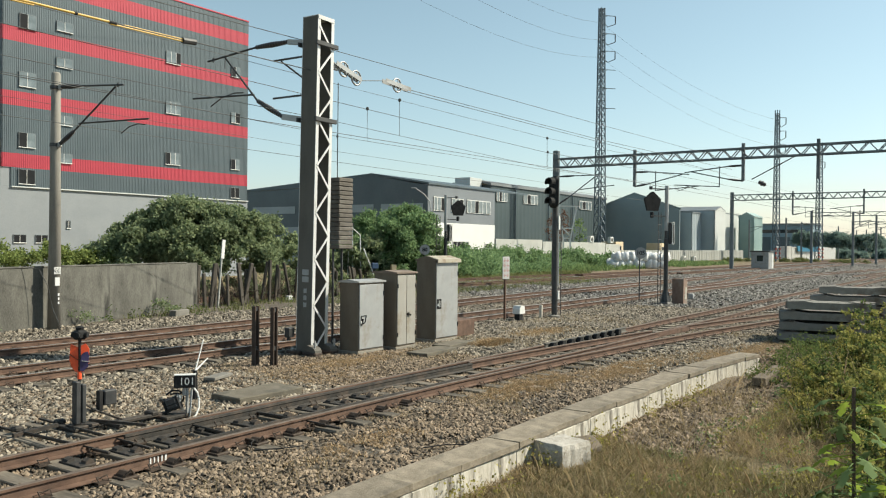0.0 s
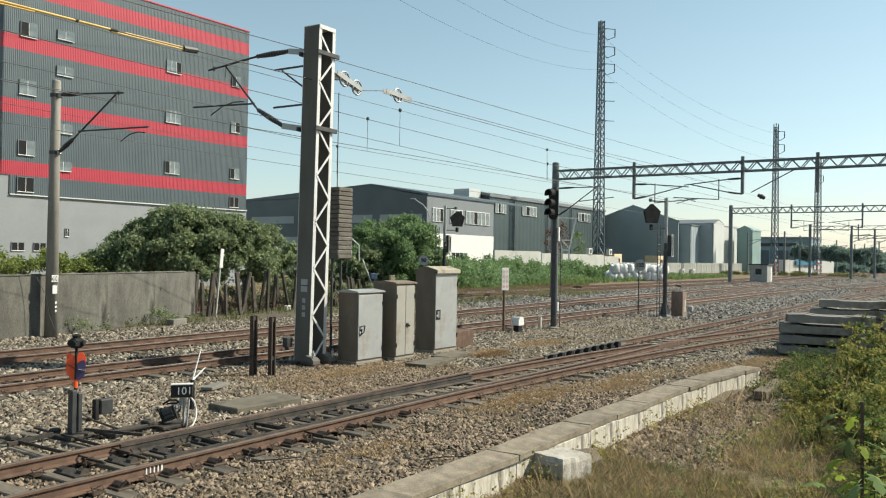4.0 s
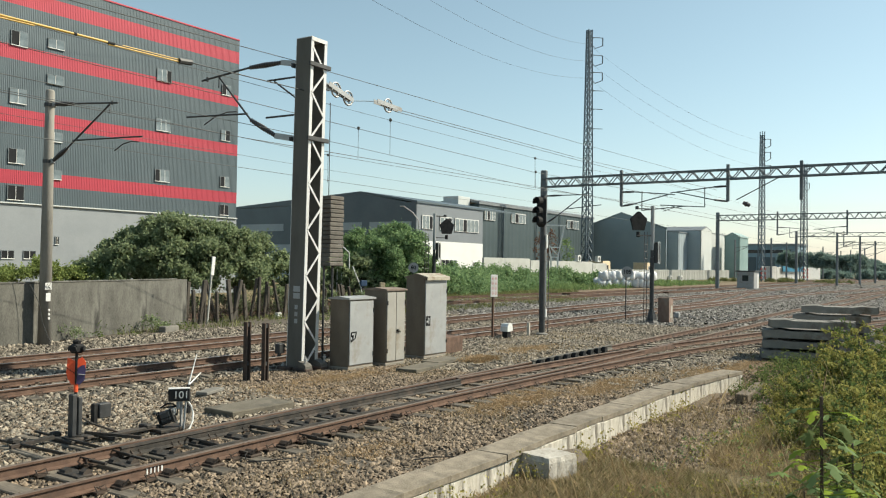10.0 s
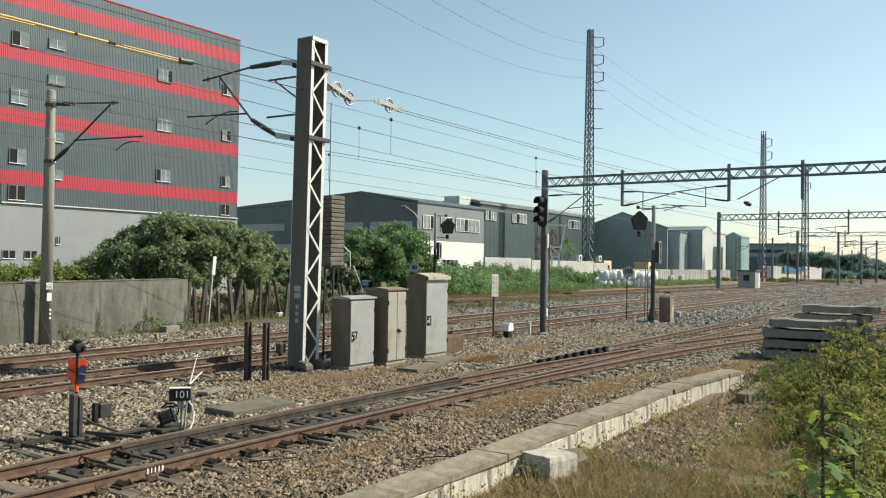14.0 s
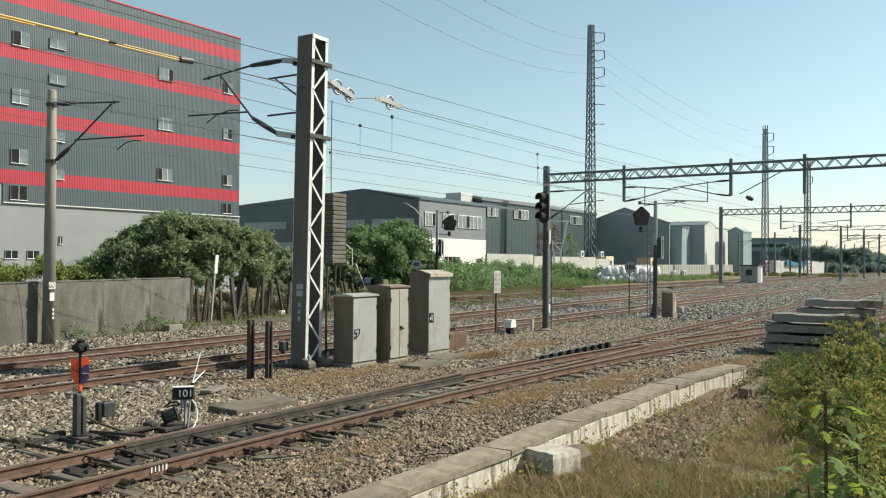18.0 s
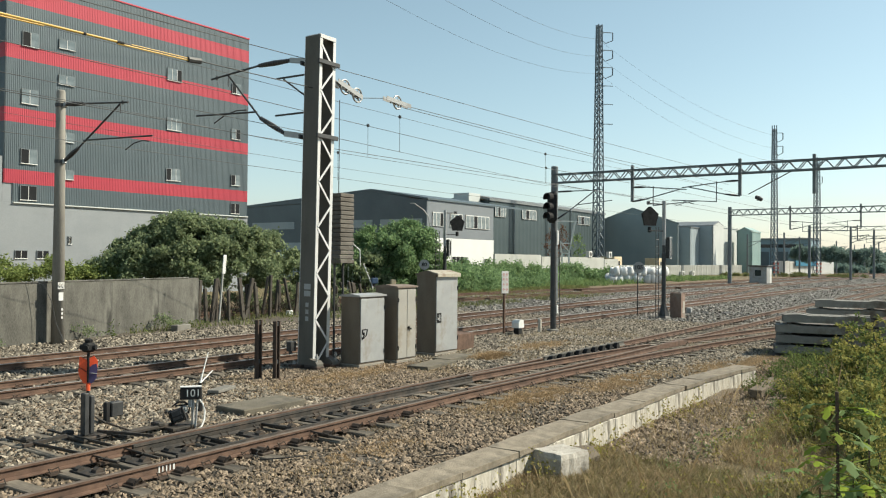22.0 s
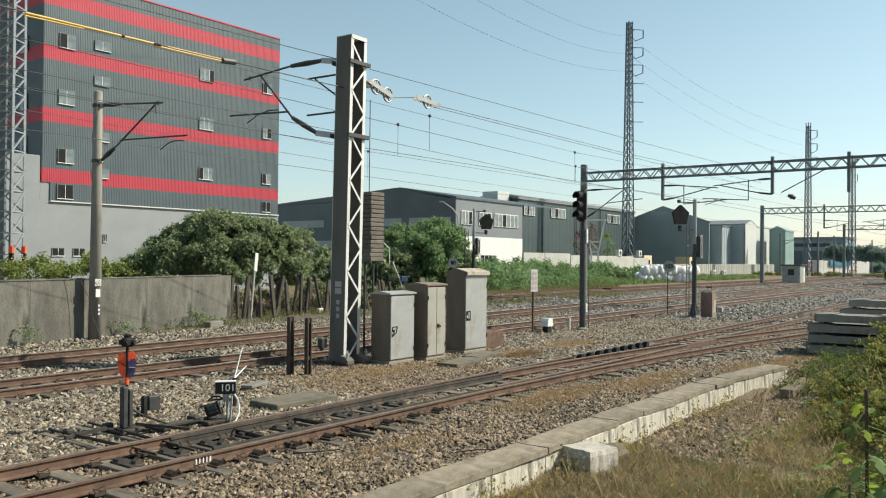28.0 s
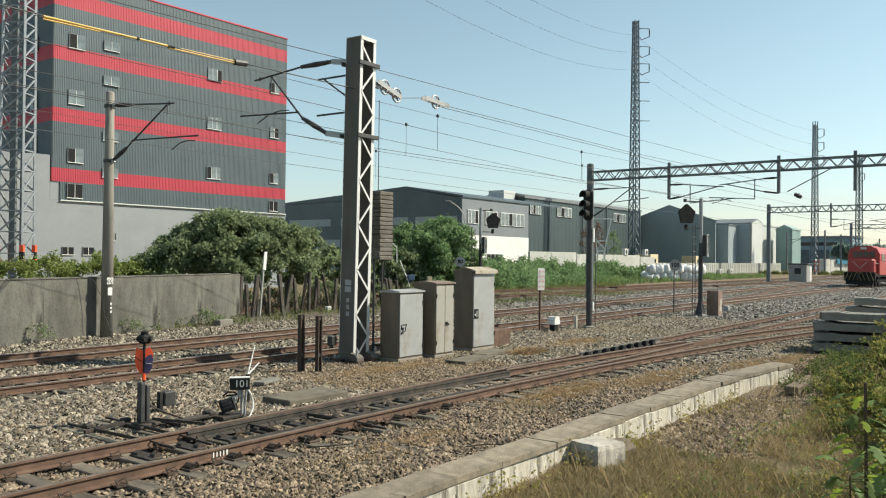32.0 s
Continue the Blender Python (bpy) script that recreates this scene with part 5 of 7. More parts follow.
part("gear_stub", Mesh().lathe([(0.05, -0.04), (0.06, 0), (0.05, 0.04)], 12, (-0.03, 0.06, 0.28), Matrix.Rotation(radians(90), 3, "X") @ Matrix.Rotation(radians(-50), 3, "Z")).box((-0.02, 0.03, 0.3), (0.06, 0.06, 0.05), 0.008), CAB_GREY, mk, "pale worn gear stub")
part("foot_frame", Mesh().box((-0.05, 0.1, 0.03), (0.5, 0.3, 0.05), 0.01).box((-0.55, 0.16, 0.07), (0.8, 0.06, 0.05), 0.01).box((-0.6, 0.28, 0.06), (0.7, 0.05, 0.05), 0.01).box((-0.35, 0.22, 0.1), (0.12, 0.2, 0.06), 0.015), GREASE, mk, "greased foot frame and rods")
part("bracket_leg", Mesh().bar((0.07, -0.02, 0.44), (0.08, -0.02, 0.02), 0.035, 0.03).bar((0.12, -0.07, 0.44), (0.06, -0.1, 0.02), 0.022, 0.02).box((0.05, 0.0, 0.37), (0.07, 0.05, 0.12), 0.01), CAB_GREY, mk, "pale grey bracket under the number box")
part("white_cable", Mesh().tube([(0.14, -0.06, 0.44), (0.2, -0.09, 0.34), (0.21, -0.12, 0.24), (0.17, -0.16, 0.13), (0.09, -0.2, 0.05), (0.0, -0.23, 0.0)], 0.014, 8), WHITE, mk, "pale bent cable pipe")
plate = part("plate", Mesh().box((0, 0, 0), (0.3, 0.12, 0.18), 0.01), BLACK, mk, "black number box with a white edge", m=pose(0.05, 0.0, 0.52, 0, 0, -40))
part("plate_edge", Mesh().box((0, 0, 0.094), (0.3, 0.125, 0.01)), WHITE, plate)
txt = bpy.data.curves.new("sign_text", "FONT")
txt.body, txt.size, txt.align_x, txt.align_y, txt.extrude = "101", 0.15, "CENTER", "CENTER", 0.002
tob = new("lettering", txt)
tob.parent, tob.matrix_basis = plate, pose(0.03, -0.063, 0, 90, 0, 0)
txt.materials.append(WHITE)
tagged(tob, "white figures on black")
lv = thing("hand_lever", stand(8.72, 10.85, 0), "white forked hand lever on a dark stub", "lever")
part("lever_arms", Mesh().tube([(0, 0, 0.45), (0.24, 0.1, 0.93)], 0.015, 6, 0.009).tube([(0, 0, 0.45), (0.3, 0.06, 0.62)], 0.014, 6, 0.01), WHITE, lv)
part("lever_stub", Mesh().tube([(0, 0, -0.02), (0, 0, 0.46)], 0.05, 8, 0.03), BLACK, lv)
for ds, dq, L, a in ((0.6, -0.9, 2.2, 90), (-0.5, -0.7, 1.8, 86), (-1.5, 0.4, 2.6, 88), (-2.0, 0.5, 2.4, 92)):
    solid("switch_rod", Mesh().box((0, 0, 0), (L, 0.04, 0.03), 0.006).box((L * 0.3, 0, 0.03), (0.12, 0.13, 0.07), 0.02).tube([(-L * 0.4, 0.05, 0.03), (-L * 0.1, 0.09, 0.05), (L * 0.2, 0.05, 0.03)], 0.012, 6), GREASE, "black greased switch rod under the rails", "rod", stand(7.75 + ds, 9.4 + dq, 0.06, a), "switch rods")
for k in range(9):
    solid("slide_plate", Mesh().box((0, 0, 0), (0.2, 0.42, 0.03), 0.006).prism([(-0.06, 0), (0.06, 0), (0.045, 0.04), (0.0, 0.065), (-0.05, 0.035)], (0.05, -0.17, 0.01), (0.05, -0.08, 0.01), (1, 0, 0), (0, 0, 1)).prism([(-0.05, 0), (0.05, 0), (0.03, 0.05), (-0.03, 0.03)], (-0.04, 0.07, 0.01), (-0.04, 0.17, 0.01), (1, 0, 0), (0, 0, 1)), GREASE, "black slide plate beside the switch rail", "plate", stand(5.4 + 0.62 * k, FAR_RAIL - 0.38, 0.022), "slide plates in the turnout")
    solid("slide_plate", Mesh().box((0, 0, 0), (0.2, 0.2, 0.03), 0.006).prism([(-0.07, 0), (0.06, 0), (0.06, 0.025), (0.025, 0.055), (-0.02, 0.06), (-0.06, 0.03)], (0.0, -0.05, 0.01), (0.0, 0.08, 0.01), (1, 0, 0), (0, 0, 1)).tube([(-0.05, -0.06, 0.02), (0.0, -0.09, 0.09), (0.06, -0.06, 0.03)], 0.013, 5), CLIPSTEEL, "black slide plate beside the switch rail", "plate", stand(5.4 + 0.62 * k, NEAR_RAIL - 0.15, 0.022), "slide plates in the turnout")

# warning board, boxes and stubs
sign = thing("warning_board", stand(24.05, 13.97, 0), "white board with red characters on a rusty post", "sign")
part("post", Mesh().box((0, 0, 0.9), (0.07, 0.07, 2.0), 0.008), RUST, sign)
board = part("board", Mesh().box((0, -0.05, 1.77), (0.28, 0.03, 0.76), 0.008), WHITE, sign, m=pose(0, 0, 0, 0, 0, -25))
for r in range(4):
    for c in (-1, 1):
        for dz in (-0.04, 0.0, 0.04):
            part("red_bar", Mesh().box((c * 0.062, -0.068, 2.03 - 0.17 * r + dz), (0.085 - abs(dz), 0.006, 0.02)), PINK, board, "unreadable red characters as bars")
wb = thing("trackside_box", stand(24.5, 13.68, 0), "small white hooded trackside box on a dark stub", "box")
part("hood", Mesh().prism([(-0.17, 0), (-0.17, 0.17), (-0.1, 0.27), (0.15, 0.27), (0.21, 0.03), (0.16, 0)], (0, -0.14, 0.2), (0, 0.14, 0.2), (1, 0, 0), (0, 0, 1)), WHITE, wb)
part("stub", Mesh().box((0, 0, 0.12), (0.24, 0.2, 0.3), 0.01), BLACK, wb)
solid("marker_stub", Mesh().box((0, 0, 0.22), (0.1, 0.1, 0.5), 0.012), KERBFACE, "short white concrete marker stub", "post", stand(25.6, 13.4, -0.02))
rb = thing("cable_box", stand(19.3, 12.8, 0), "low rust-brown cable box behind the cabinets", "box")
part("box_body", Mesh().box((0, 0, 0.2), (1.0, 0.6, 0.46), 0.015), RUST, rb)
part("dark_door", Mesh().box((-0.505, 0, 0.22), (0.02, 0.35, 0.26)), BLACK, rb)
cb = thing("equipment_box", stand(36.2, 11.95, 0) @ Matrix.Diagonal((0.74, 0.8, 1.08, 1)), "rust-stained concrete equipment box with a pale side", "box")
part("box_body", Mesh().prism([(-0.35, 0), (-0.35, 1.02), (-0.28, 1.06), (0.3, 0.98), (0.36, 0.9), (0.36, 0)], (0, -0.32, 0), (0, 0.32, 0), (1, 0, 0), (0, 0, 1)), RUSTBOX, cb)
part("white_marks", Mesh().box((0.1, -0.33, 0.45), (0.3, 0.015, 0.5)).box((-0.1, -0.33, 0.3), (0.12, 0.015, 0.2)), KERBFACE, cb, "flaking white paint")
solid("trackside_box", Mesh().box((0, 0, 0.12), (0.26, 0.22, 0.26), 0.03), CAB_GREY, "small pale box between the tracks", "box", stand(40.0, 12.6, 0))


# ---- colour-light signal ----
sg = thing("colour_light_signal", stand(26.05, 13.1, 0), "dark three-aspect signal on a slim post with ladder", "signal")
part("post", Mesh().lathe([(0.11, 0), (0.1, 3.3), (0.085, 3.4), (0.085, 5.0)], 14), DARKSTEEL, sg)
part("post_foot", Mesh().lathe([(0.22, 0), (0.22, 0.06), (0.13, 0.1)], 14), CONCRETE, sg)
head = part("signal_head", Mesh().box((0, 0, 4.42), (0.44, 0.24, 1.1), 0.12), BLACK, sg, "black rounded signal case", m=pose(-0.1, 0.02, 0, 0, 0, -104))
for k in range(3):
    z = 4.78 - 0.34 * k
    part("hood", Mesh().prism([(math.cos(a) * 0.172, math.sin(a) * 0.172) for a in (math.pi * (k2 / 10 * 1.25 - 0.125) for k2 in range(11))] + [(math.cos(a) * 0.135, math.sin(a) * 0.135) for a in (math.pi * ((10 - k2) / 10 * 1.25 - 0.125) for k2 in range(11))], (0, -0.1, z), (0, -0.3, z - 0.02), (1, 0, 0), (0, 0, 1)), BLACK, head, "long lens hood")
    part("lens", Mesh().lathe([(0.12, 0), (0.12, 0.02), (0.05, 0.035)], 14, (0, -0.11, z), Matrix.Rotation(radians(90), 3, "X")), DARK_GLASS, head)
for z, h in ((3.35, 0.5), (0.8, 0.3)):
    part("post_tag", Mesh().box((0.05, -0.12, z), (0.1, 0.05, h), 0.01), WHITE, sg, "pale tag on the post")
ladder = Mesh()
for x in (0.75, 1.1):
    ladder.tube([(x, 0.3, 0), (x, 0.3, 3.6)], 0.016, 5)
for k in range(12):
    ladder.tube([(0.75, 0.3, 0.25 + 0.3 * k), (1.1, 0.3, 0.25 + 0.3 * k)], 0.012, 5)
part("ladder", ladder, DARKSTEEL, sg, "thin dark ladder")


def pentagon_signal(s, q, h, label, side=1.0):
    """A post with a five-sided black backboard seen from behind."""
    t = thing("distant_signal", stand(s, q, 0), label, "signal", "signals with black five-sided boards")
    part("post", Mesh().lathe([(0.1, 0), (0.1, h * 0.55), (0.075, h * 0.56), (0.075, h)], 12), DARKSTEEL, t)
    part("upper_post", Mesh().lathe([(0.085, h * 0.62), (0.085, h)], 12), STEEL, t, "pale upper post")
    part("post_foot", Mesh().lathe([(0.34, 0), (0.24, 0.1), (0.11, 0.6)], 10), DARKSTEEL, t)
    ax, ay = -0.75 * side, 0.45 * side
    part("arm", Mesh().bar((0, 0, h - 0.15), (ax, ay, h - 0.15), 0.05).box((ax, ay, h - 0.12), (0.12, 0.12, 0.14)), DARKSTEEL, t)
    part("arm", Mesh().bar((0, 0, h - 1.35), (ax, ay, h - 1.35), 0.05), DARKSTEEL, t)
    part("backboard", Mesh().prism([(0.42, 0.12), (0.04, 0.44), (-0.04, 0.44), (-0.42, 0.12), (-0.28, -0.4), (0.28, -0.4)], (ax + 0.13, ay - 0.05, h - 0.72), (ax + 0.19, ay + 0.03, h - 0.72), (0.8, -0.6, 0), (0, 0, 1)), BLACK, t, "black five-sided board")
    part("board_stem", Mesh().box((ax + 0.15, ay, h - 1.3), (0.14, 0.14, 0.25), 0.02), BLACK, t)
    part("case", Mesh().box((0.12, -0.15, h - 2.1), (0.2, 0.16, 0.95), 0.03), DARKSTEEL, t, "dark relay case with a pale frame")
    part("case_front", Mesh().box((0.12, -0.26, h - 2.1), (0.16, 0.02, 0.75)), BLACK, t)
    part("case_frame", Mesh().box((0.03, -0.27, h - 2.1), (0.025, 0.03, 0.95)).box((0.24, -0.27, h - 2.1), (0.025, 0.03, 0.95)).box((0.135, -0.27, h - 1.62), (0.22, 0.03, 0.025)).box((0.135, -0.27, h - 2.58), (0.22, 0.03, 0.025)), MASTPALE, t, "pale frame of the relay case")
    lad = Mesh()
    for x in (-0.75, -0.4):
        lad.tube([(x, 0.1, 0), (x, 0.1, h - 1.2)], 0.018, 5)
    for k in range(int((h - 1.5) / 0.32)):
        lad.tube([(-0.75, 0.1, 0.3 + 0.32 * k), (-0.4, 0.1, 0.3 + 0.32 * k)], 0.014, 5)
    part("ladder", lad, DARKSTEEL, t)
    return t


pentagon_signal(35.5, 12.35, 5.25, "dark signal post with a black five-sided board, beside a rusty box")
pentagon_signal(37.2, 25.4, 5.3, "dark signal post with a black five-sided board, behind the cabinets", -0.75)


def disc_sign(s, q, z, r, words, label):
    t = thing("speed_sign", stand(s, q, 0), label, "sign", "round figure signs")
    part("post", Mesh().tube([(0, 0, 0), (0, 0, z + r)], 0.028, 6), DARKSTEEL, t)
    turn = pose(0, -0.04, z, 0, 0, -53)
    d = part("disc", Mesh().lathe([(r, 0), (r, 0.02)], 28, (0, 0, 0), Matrix.Rotation(radians(90), 3, "X")), CAB_GREY, t, "pale grey round plate", m=turn)
    c = bpy.data.curves.new("sign_text", "FONT")
    c.body, c.size, c.align_x, c.align_y, c.extrude = words, r * 1.0, "CENTER", "CENTER", 0.003
    c.offset = 0.008
    c.materials.append(BLACK)
    o = new("lettering", c)
    o.parent, o.matrix_basis = d, pose(0, -0.024, 0, 90, 0, 0)
    tagged(o, "black figures")
    return t


disc_sign(36.9, 14.1, 2.24, 0.27, "105", "round grey sign with the figures 105 on a thin post")
disc_sign(34.5, 24.9, 2.27, 0.27, "80", "round grey sign with the figures 80 behind the cabinets")


# ---- gantries ----
def gantry(s, q_left, q_right, h, label, drops, group="gantries over the yard", depth=0.62, bays=0.46, steel=None):
    steel = steel or GANTRY
    top = h + 0.45 if s < 60 else h + 0.25
    t = thing("catenary_gantry", stand(s, 0, 0), label, "gantry", group)
    part("gantry_post", Mesh().lathe([(0.24, 0), (0.22, top - 0.05), (0.18, top)], 12, (0, q_left, 0)), steel, t, "round dark post")
    part("gantry_post", Mesh().lathe([(0.24, 0), (0.22, top - 0.05), (0.18, top)], 12, (0, q_right, 0)), steel, t, "round dark post")
    z0, z1 = h - depth - 0.1, h - 0.1
    for x in (-0.22, 0.22):
        part("chord", Mesh().bar((x, q_right, z1), (x, q_left, z1), 0.09).bar((x, q_right, z0), (x, q_left, z0), 0.09), steel, t)
        web, q, k = Mesh(), q_right, 0
        while q < q_left - bays:
            web.bar((x, q, z0 if k % 2 else z1), (x, q + bays, z1 if k % 2 else z0), 0.05)
            q, k = q + bays, k + 1
        part("lattice_web", web, steel, t)
    for dq, dz, arms in drops:
        d = part("drop_post", Mesh().bar((0, dq, z1 + 0.3), (0, dq, dz), 0.16), steel, t)
        for sgn in arms:
            bars = Mesh().tube([(0, dq + sgn * 0.8, dz + 0.85), (0, dq + sgn * 3.3, dz + 0.6)], 0.035, 6)
            bars.tube([(0, dq + sgn * 0.8, dz + 0.12), (0, dq + sgn * 2.9, dz + 0.62)], 0.035, 6).tube([(0, dq + sgn * 1.3, dz + 0.88), (0, dq + sgn * 1.3, dz - 0.3)], 0.03, 6)
            bars.tube([(0, dq + sgn * 1.3, dz - 0.28), (0, dq + sgn * 3.9, dz - 0.1)], 0.03, 6).tube([(0, dq + sgn * 3.3, dz - 0.15), (0, dq + sgn * 2.6, dz - 0.36)], 0.02, 6)
            part("bracket", bars, steel, d)
            part("insulator", insulator(Mesh(), (0, dq, dz + 0.87), (0, dq + sgn * 0.8, dz + 0.85)), INSUL, d)
            part("insulator", insulator(Mesh(), (0, dq, dz + 0.0), (0, dq + sgn * 0.8, dz + 0.12)), INSUL, d)
    return t


near_gantry = gantry(47.0, 23.55, -9.0, 8.18, "dark lattice gantry spanning the yard", [(18.3, 6.17, (-1,)), (11.97, 6.28, (1,)), (8.1, 6.25, ())], depth=0.53)
arm = part("post_bracket", Mesh().tube([(0, 22.3, 6.98), (0, 20.7, 6.97)], 0.035, 6).tube([(0, 22.7, 5.6), (0, 20.75, 6.95)], 0.035, 6).tube([(0, 21.9, 6.1), (0, 19.6, 6.3)], 0.03, 6), GANTRY, near_gantry, "dark wire bracket on the round post")
part("insulator", insulator(Mesh(), (0, 23.3, 6.97), (0, 22.3, 6.98)), INSUL, arm)
part("insulator", insulator(Mesh(), (0, 23.3, 5.25), (0, 22.7, 5.6)), INSUL, arm)
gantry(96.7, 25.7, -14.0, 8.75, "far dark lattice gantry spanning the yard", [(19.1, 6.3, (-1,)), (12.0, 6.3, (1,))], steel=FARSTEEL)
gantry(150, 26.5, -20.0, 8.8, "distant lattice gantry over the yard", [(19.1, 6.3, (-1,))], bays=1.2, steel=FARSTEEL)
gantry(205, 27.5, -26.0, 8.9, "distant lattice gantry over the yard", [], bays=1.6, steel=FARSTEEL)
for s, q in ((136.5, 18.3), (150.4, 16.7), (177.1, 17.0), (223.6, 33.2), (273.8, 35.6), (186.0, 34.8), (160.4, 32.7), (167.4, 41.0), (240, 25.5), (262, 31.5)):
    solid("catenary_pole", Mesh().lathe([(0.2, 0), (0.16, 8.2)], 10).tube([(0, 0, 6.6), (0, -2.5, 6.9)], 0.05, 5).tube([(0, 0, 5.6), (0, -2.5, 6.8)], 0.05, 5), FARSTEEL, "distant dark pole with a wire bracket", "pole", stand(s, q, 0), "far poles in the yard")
hut = thing("trackside_hut", stand(103.0, 23.7, 0), "small grey hut beside the tracks", "hut")
part("hut_body", Mesh().box((0, 0, 1.05), (2.6, 2.0, 2.1), 0.03), CAB_GREY, hut)
part("hut_roof", Mesh().box((0, 0, 2.15), (2.9, 2.3, 0.14), 0.03), DARKSTEEL, hut)
part("hut_door", Mesh().box((0.7, -1.01, 0.95), (0.75, 0.04, 1.7), 0.01), WHITE, hut)
part("hut_window", Mesh().box((-1.31, 0, 1.3), (0.04, 0.7, 0.7), 0.01), DARK_GLASS, hut)


# ---- pylons ----
def pylon(x, y, h, w0, w1, turn, arms, label, side=1, bay=1.5, r=0.1, metal=PYLON_STEEL):
    t = thing("power_pylon", pose(x, y, 0, 0, 0, turn), label, "pylon", "lattice pylons")
    for i, j in ((-1, -1), (1, -1), (1, 1), (-1, 1)):
        part("leg", Mesh().bar((i * w0 / 2, j * w0 / 2, 0), (i * w1 / 2, j * w1 / 2, h), r * 1.6), metal, t)
    z, k, web = 0.0, 0, Mesh()
    while z < h - bay * 0.5:
        z2 = min(h, z + bay * (0.5 + 0.5 * (1 - z / h)))
        a, b = (w0 + (w1 - w0) * z / h) / 2, (w0 + (w1 - w0) * z2 / h) / 2
        corners = [((-a, -a), (b, -b)), ((a, -a), (b, b)), ((a, a), (-b, b)), ((-a, a), (-b, -b))]
        for (p, q) in corners:
            p1, q1 = (p, q) if k % 2 == 0 else ((-p[0] if abs(p[0] - q[0]) > 1e-6 and abs(p[1] - q[1]) < a else p[0], p[1]), q)
            web.bar((p[0], p[1], z), (q[0], q[1], z2), r)
        for i, j in ((-1, -1), (1, -1), (1, 1), (-1, 1)):
            web.bar((i * b, j * b, z2), (-j * b, i * b, z2), r * 0.8)
        z, k = z2, k + 1
    part("lattice_web", web, metal, t)
    for k, (z, L) in enumerate(arms):
        a = part("crossarm", Mesh().bar((0, 0, z), (side * L, 0, z + 0.12), r * 1.0).bar((0, 0, z - 0.5), (side * L * 0.4, 0, z), r * 0.7), metal, t)
        if k < 3:
            part("insulator", Mesh().tube([(side * L, 0, z + 0.1), (side * L, 0, z - 1.1)], 0.09, 6), INSUL, a)
            part("jumper_loop", Mesh().tube([(side * L * 0.1, 0, z - 1.0), (side * L * 0.45, 0, z - 1.7), (side * L, 0, z - 1.1)], 0.06, 5), INSUL, a)
    for k in range(3):
        for x in (-1, 1):
            if metal is PYLON_STEEL:
                part("warning_band", Mesh().box((x * w0 / 2, -w0 / 2, 0.8 + 0.8 * k), (r * 2.4, r * 2.4, 0.4)), REDPAINT, t, "red warning band")
            else:
                for y in (-1, 1):
                    part("warning_band", Mesh().box((x * w0 / 2, y * w0 / 2, 1.95 + 0.4 * k), (0.2, 0.2, 0.38)), ORANGE if k != 1 else BLACK, t, "orange and black warning band")
    return t


pylon(29.8, 124.6, 39.5, 1.35, 0.65, 20, [(38.4, 2.5), (35.6, 2.5), (32.9, 2.5), (30.0, 2.6), (27.1, 2.6), (24.0, 2.6)], "tall slim steel lattice pylon beyond the sheds")
pylon(69.0, 148.8, 28.4, 0.95, 0.55, 20, [(27.0, 2.1), (24.5, 2.1), (22.0, 2.1)], "slim steel lattice pylon in the haze")
pylon(87.8, 169.2, 25.2, 1.1, 0.75, 20, [(25, 1.5), (21, 1.5)], "distant steel lattice pylon over the yard")
tower = pylon(-23.95, 45.1, 30.0, 1.36, 1.05, 0, [], "pale steel lattice tower with orange and black foot bands", r=0.075, bay=1.25, metal=TOWERSTEEL)
# added dark boxes that imitate the shaded inside of the lattice
part("shade_infill", Mesh().box((-0.28, 0.1, 12.0), (0.34, 0.2, 24.0), 0.01).box((0.12, 0.3, 12.0), (0.16, 0.16, 24.0), 0.01), GANTRY, tower, "dark blue-grey infill for the tower's shaded members")
part("foot_beam", Mesh().box((0, -0.7, 1.86), (1.5, 0.1, 0.3), 0.01).box((0.7, 0, 1.86), (0.1, 1.4, 0.3), 0.01), STRIPE, tower, "yellow foot beam")

# ---- wires along the tracks ----
def wire(points, label, r=0.011, sag=0.0, group="overhead wires"):
    pts = []
    for (a, b) in zip(points, points[1:]):
        pa, pb = plan(*a), plan(*b)
        k = 8 if sag else 1
        pts += [pa.lerp(pb, j / k) - Vector((0, 0, sag * 4 * (j / k) * (1 - j / k))) for j in range(k)]
    pts.append(plan(*points[-1]))
    return solid("overhead_wire", Mesh().tube(pts, r, 5), WIRE, label, "wire", group=group)


wire([(-30, 16.4, 7.0), (13.9, 15.8, 6.62), (30, 15.6, 6.39), (47, 15.2, 6.6), (96.7, 14.4, 7.0), (205, 14.2, 7.0)], "catenary wire over the running track", 0.009)
wire([(-30, 15.6, 5.85), (13.9, 15.2, 5.54), (29, 15.0, 5.67), (47, 14.9, 5.75), (96.7, 14.4, 5.8), (205, 14.2, 5.8)], "contact wire over the running track", 0.009)
wire([(-30, 14.6, 7.0), (15.6, 14.2, 6.62), (27.5, 14.2, 6.58), (47, 14.0, 7.0), (96.7, 13.4, 7.0)], "second catenary wire in the overlap", 0.006)
wire([(-30, 14.6, 5.9), (15.6, 14.2, 5.66), (27.5, 14.2, 5.45), (47, 14.0, 5.8), (96.7, 13.4, 5.8)], "second contact wire in the overlap", 0.007)
wire([(-30, 19.6, 6.7), (13.3, 20.2, 6.62), (22.6, 20.5, 6.53), (39.6, 20.5, 6.66), (47, 20.4, 6.9), (96.7, 19.8, 6.95), (205, 20, 7)], "catenary wire over the far track", 0.009)
wire([(-30, 18.6, 5.45), (13.3, 19.4, 5.45), (29.8, 20.5, 5.54), (47, 20.2, 5.7), (96.7, 19.8, 5.7), (205, 20, 5.7)], "contact wire over the far track", 0.008)
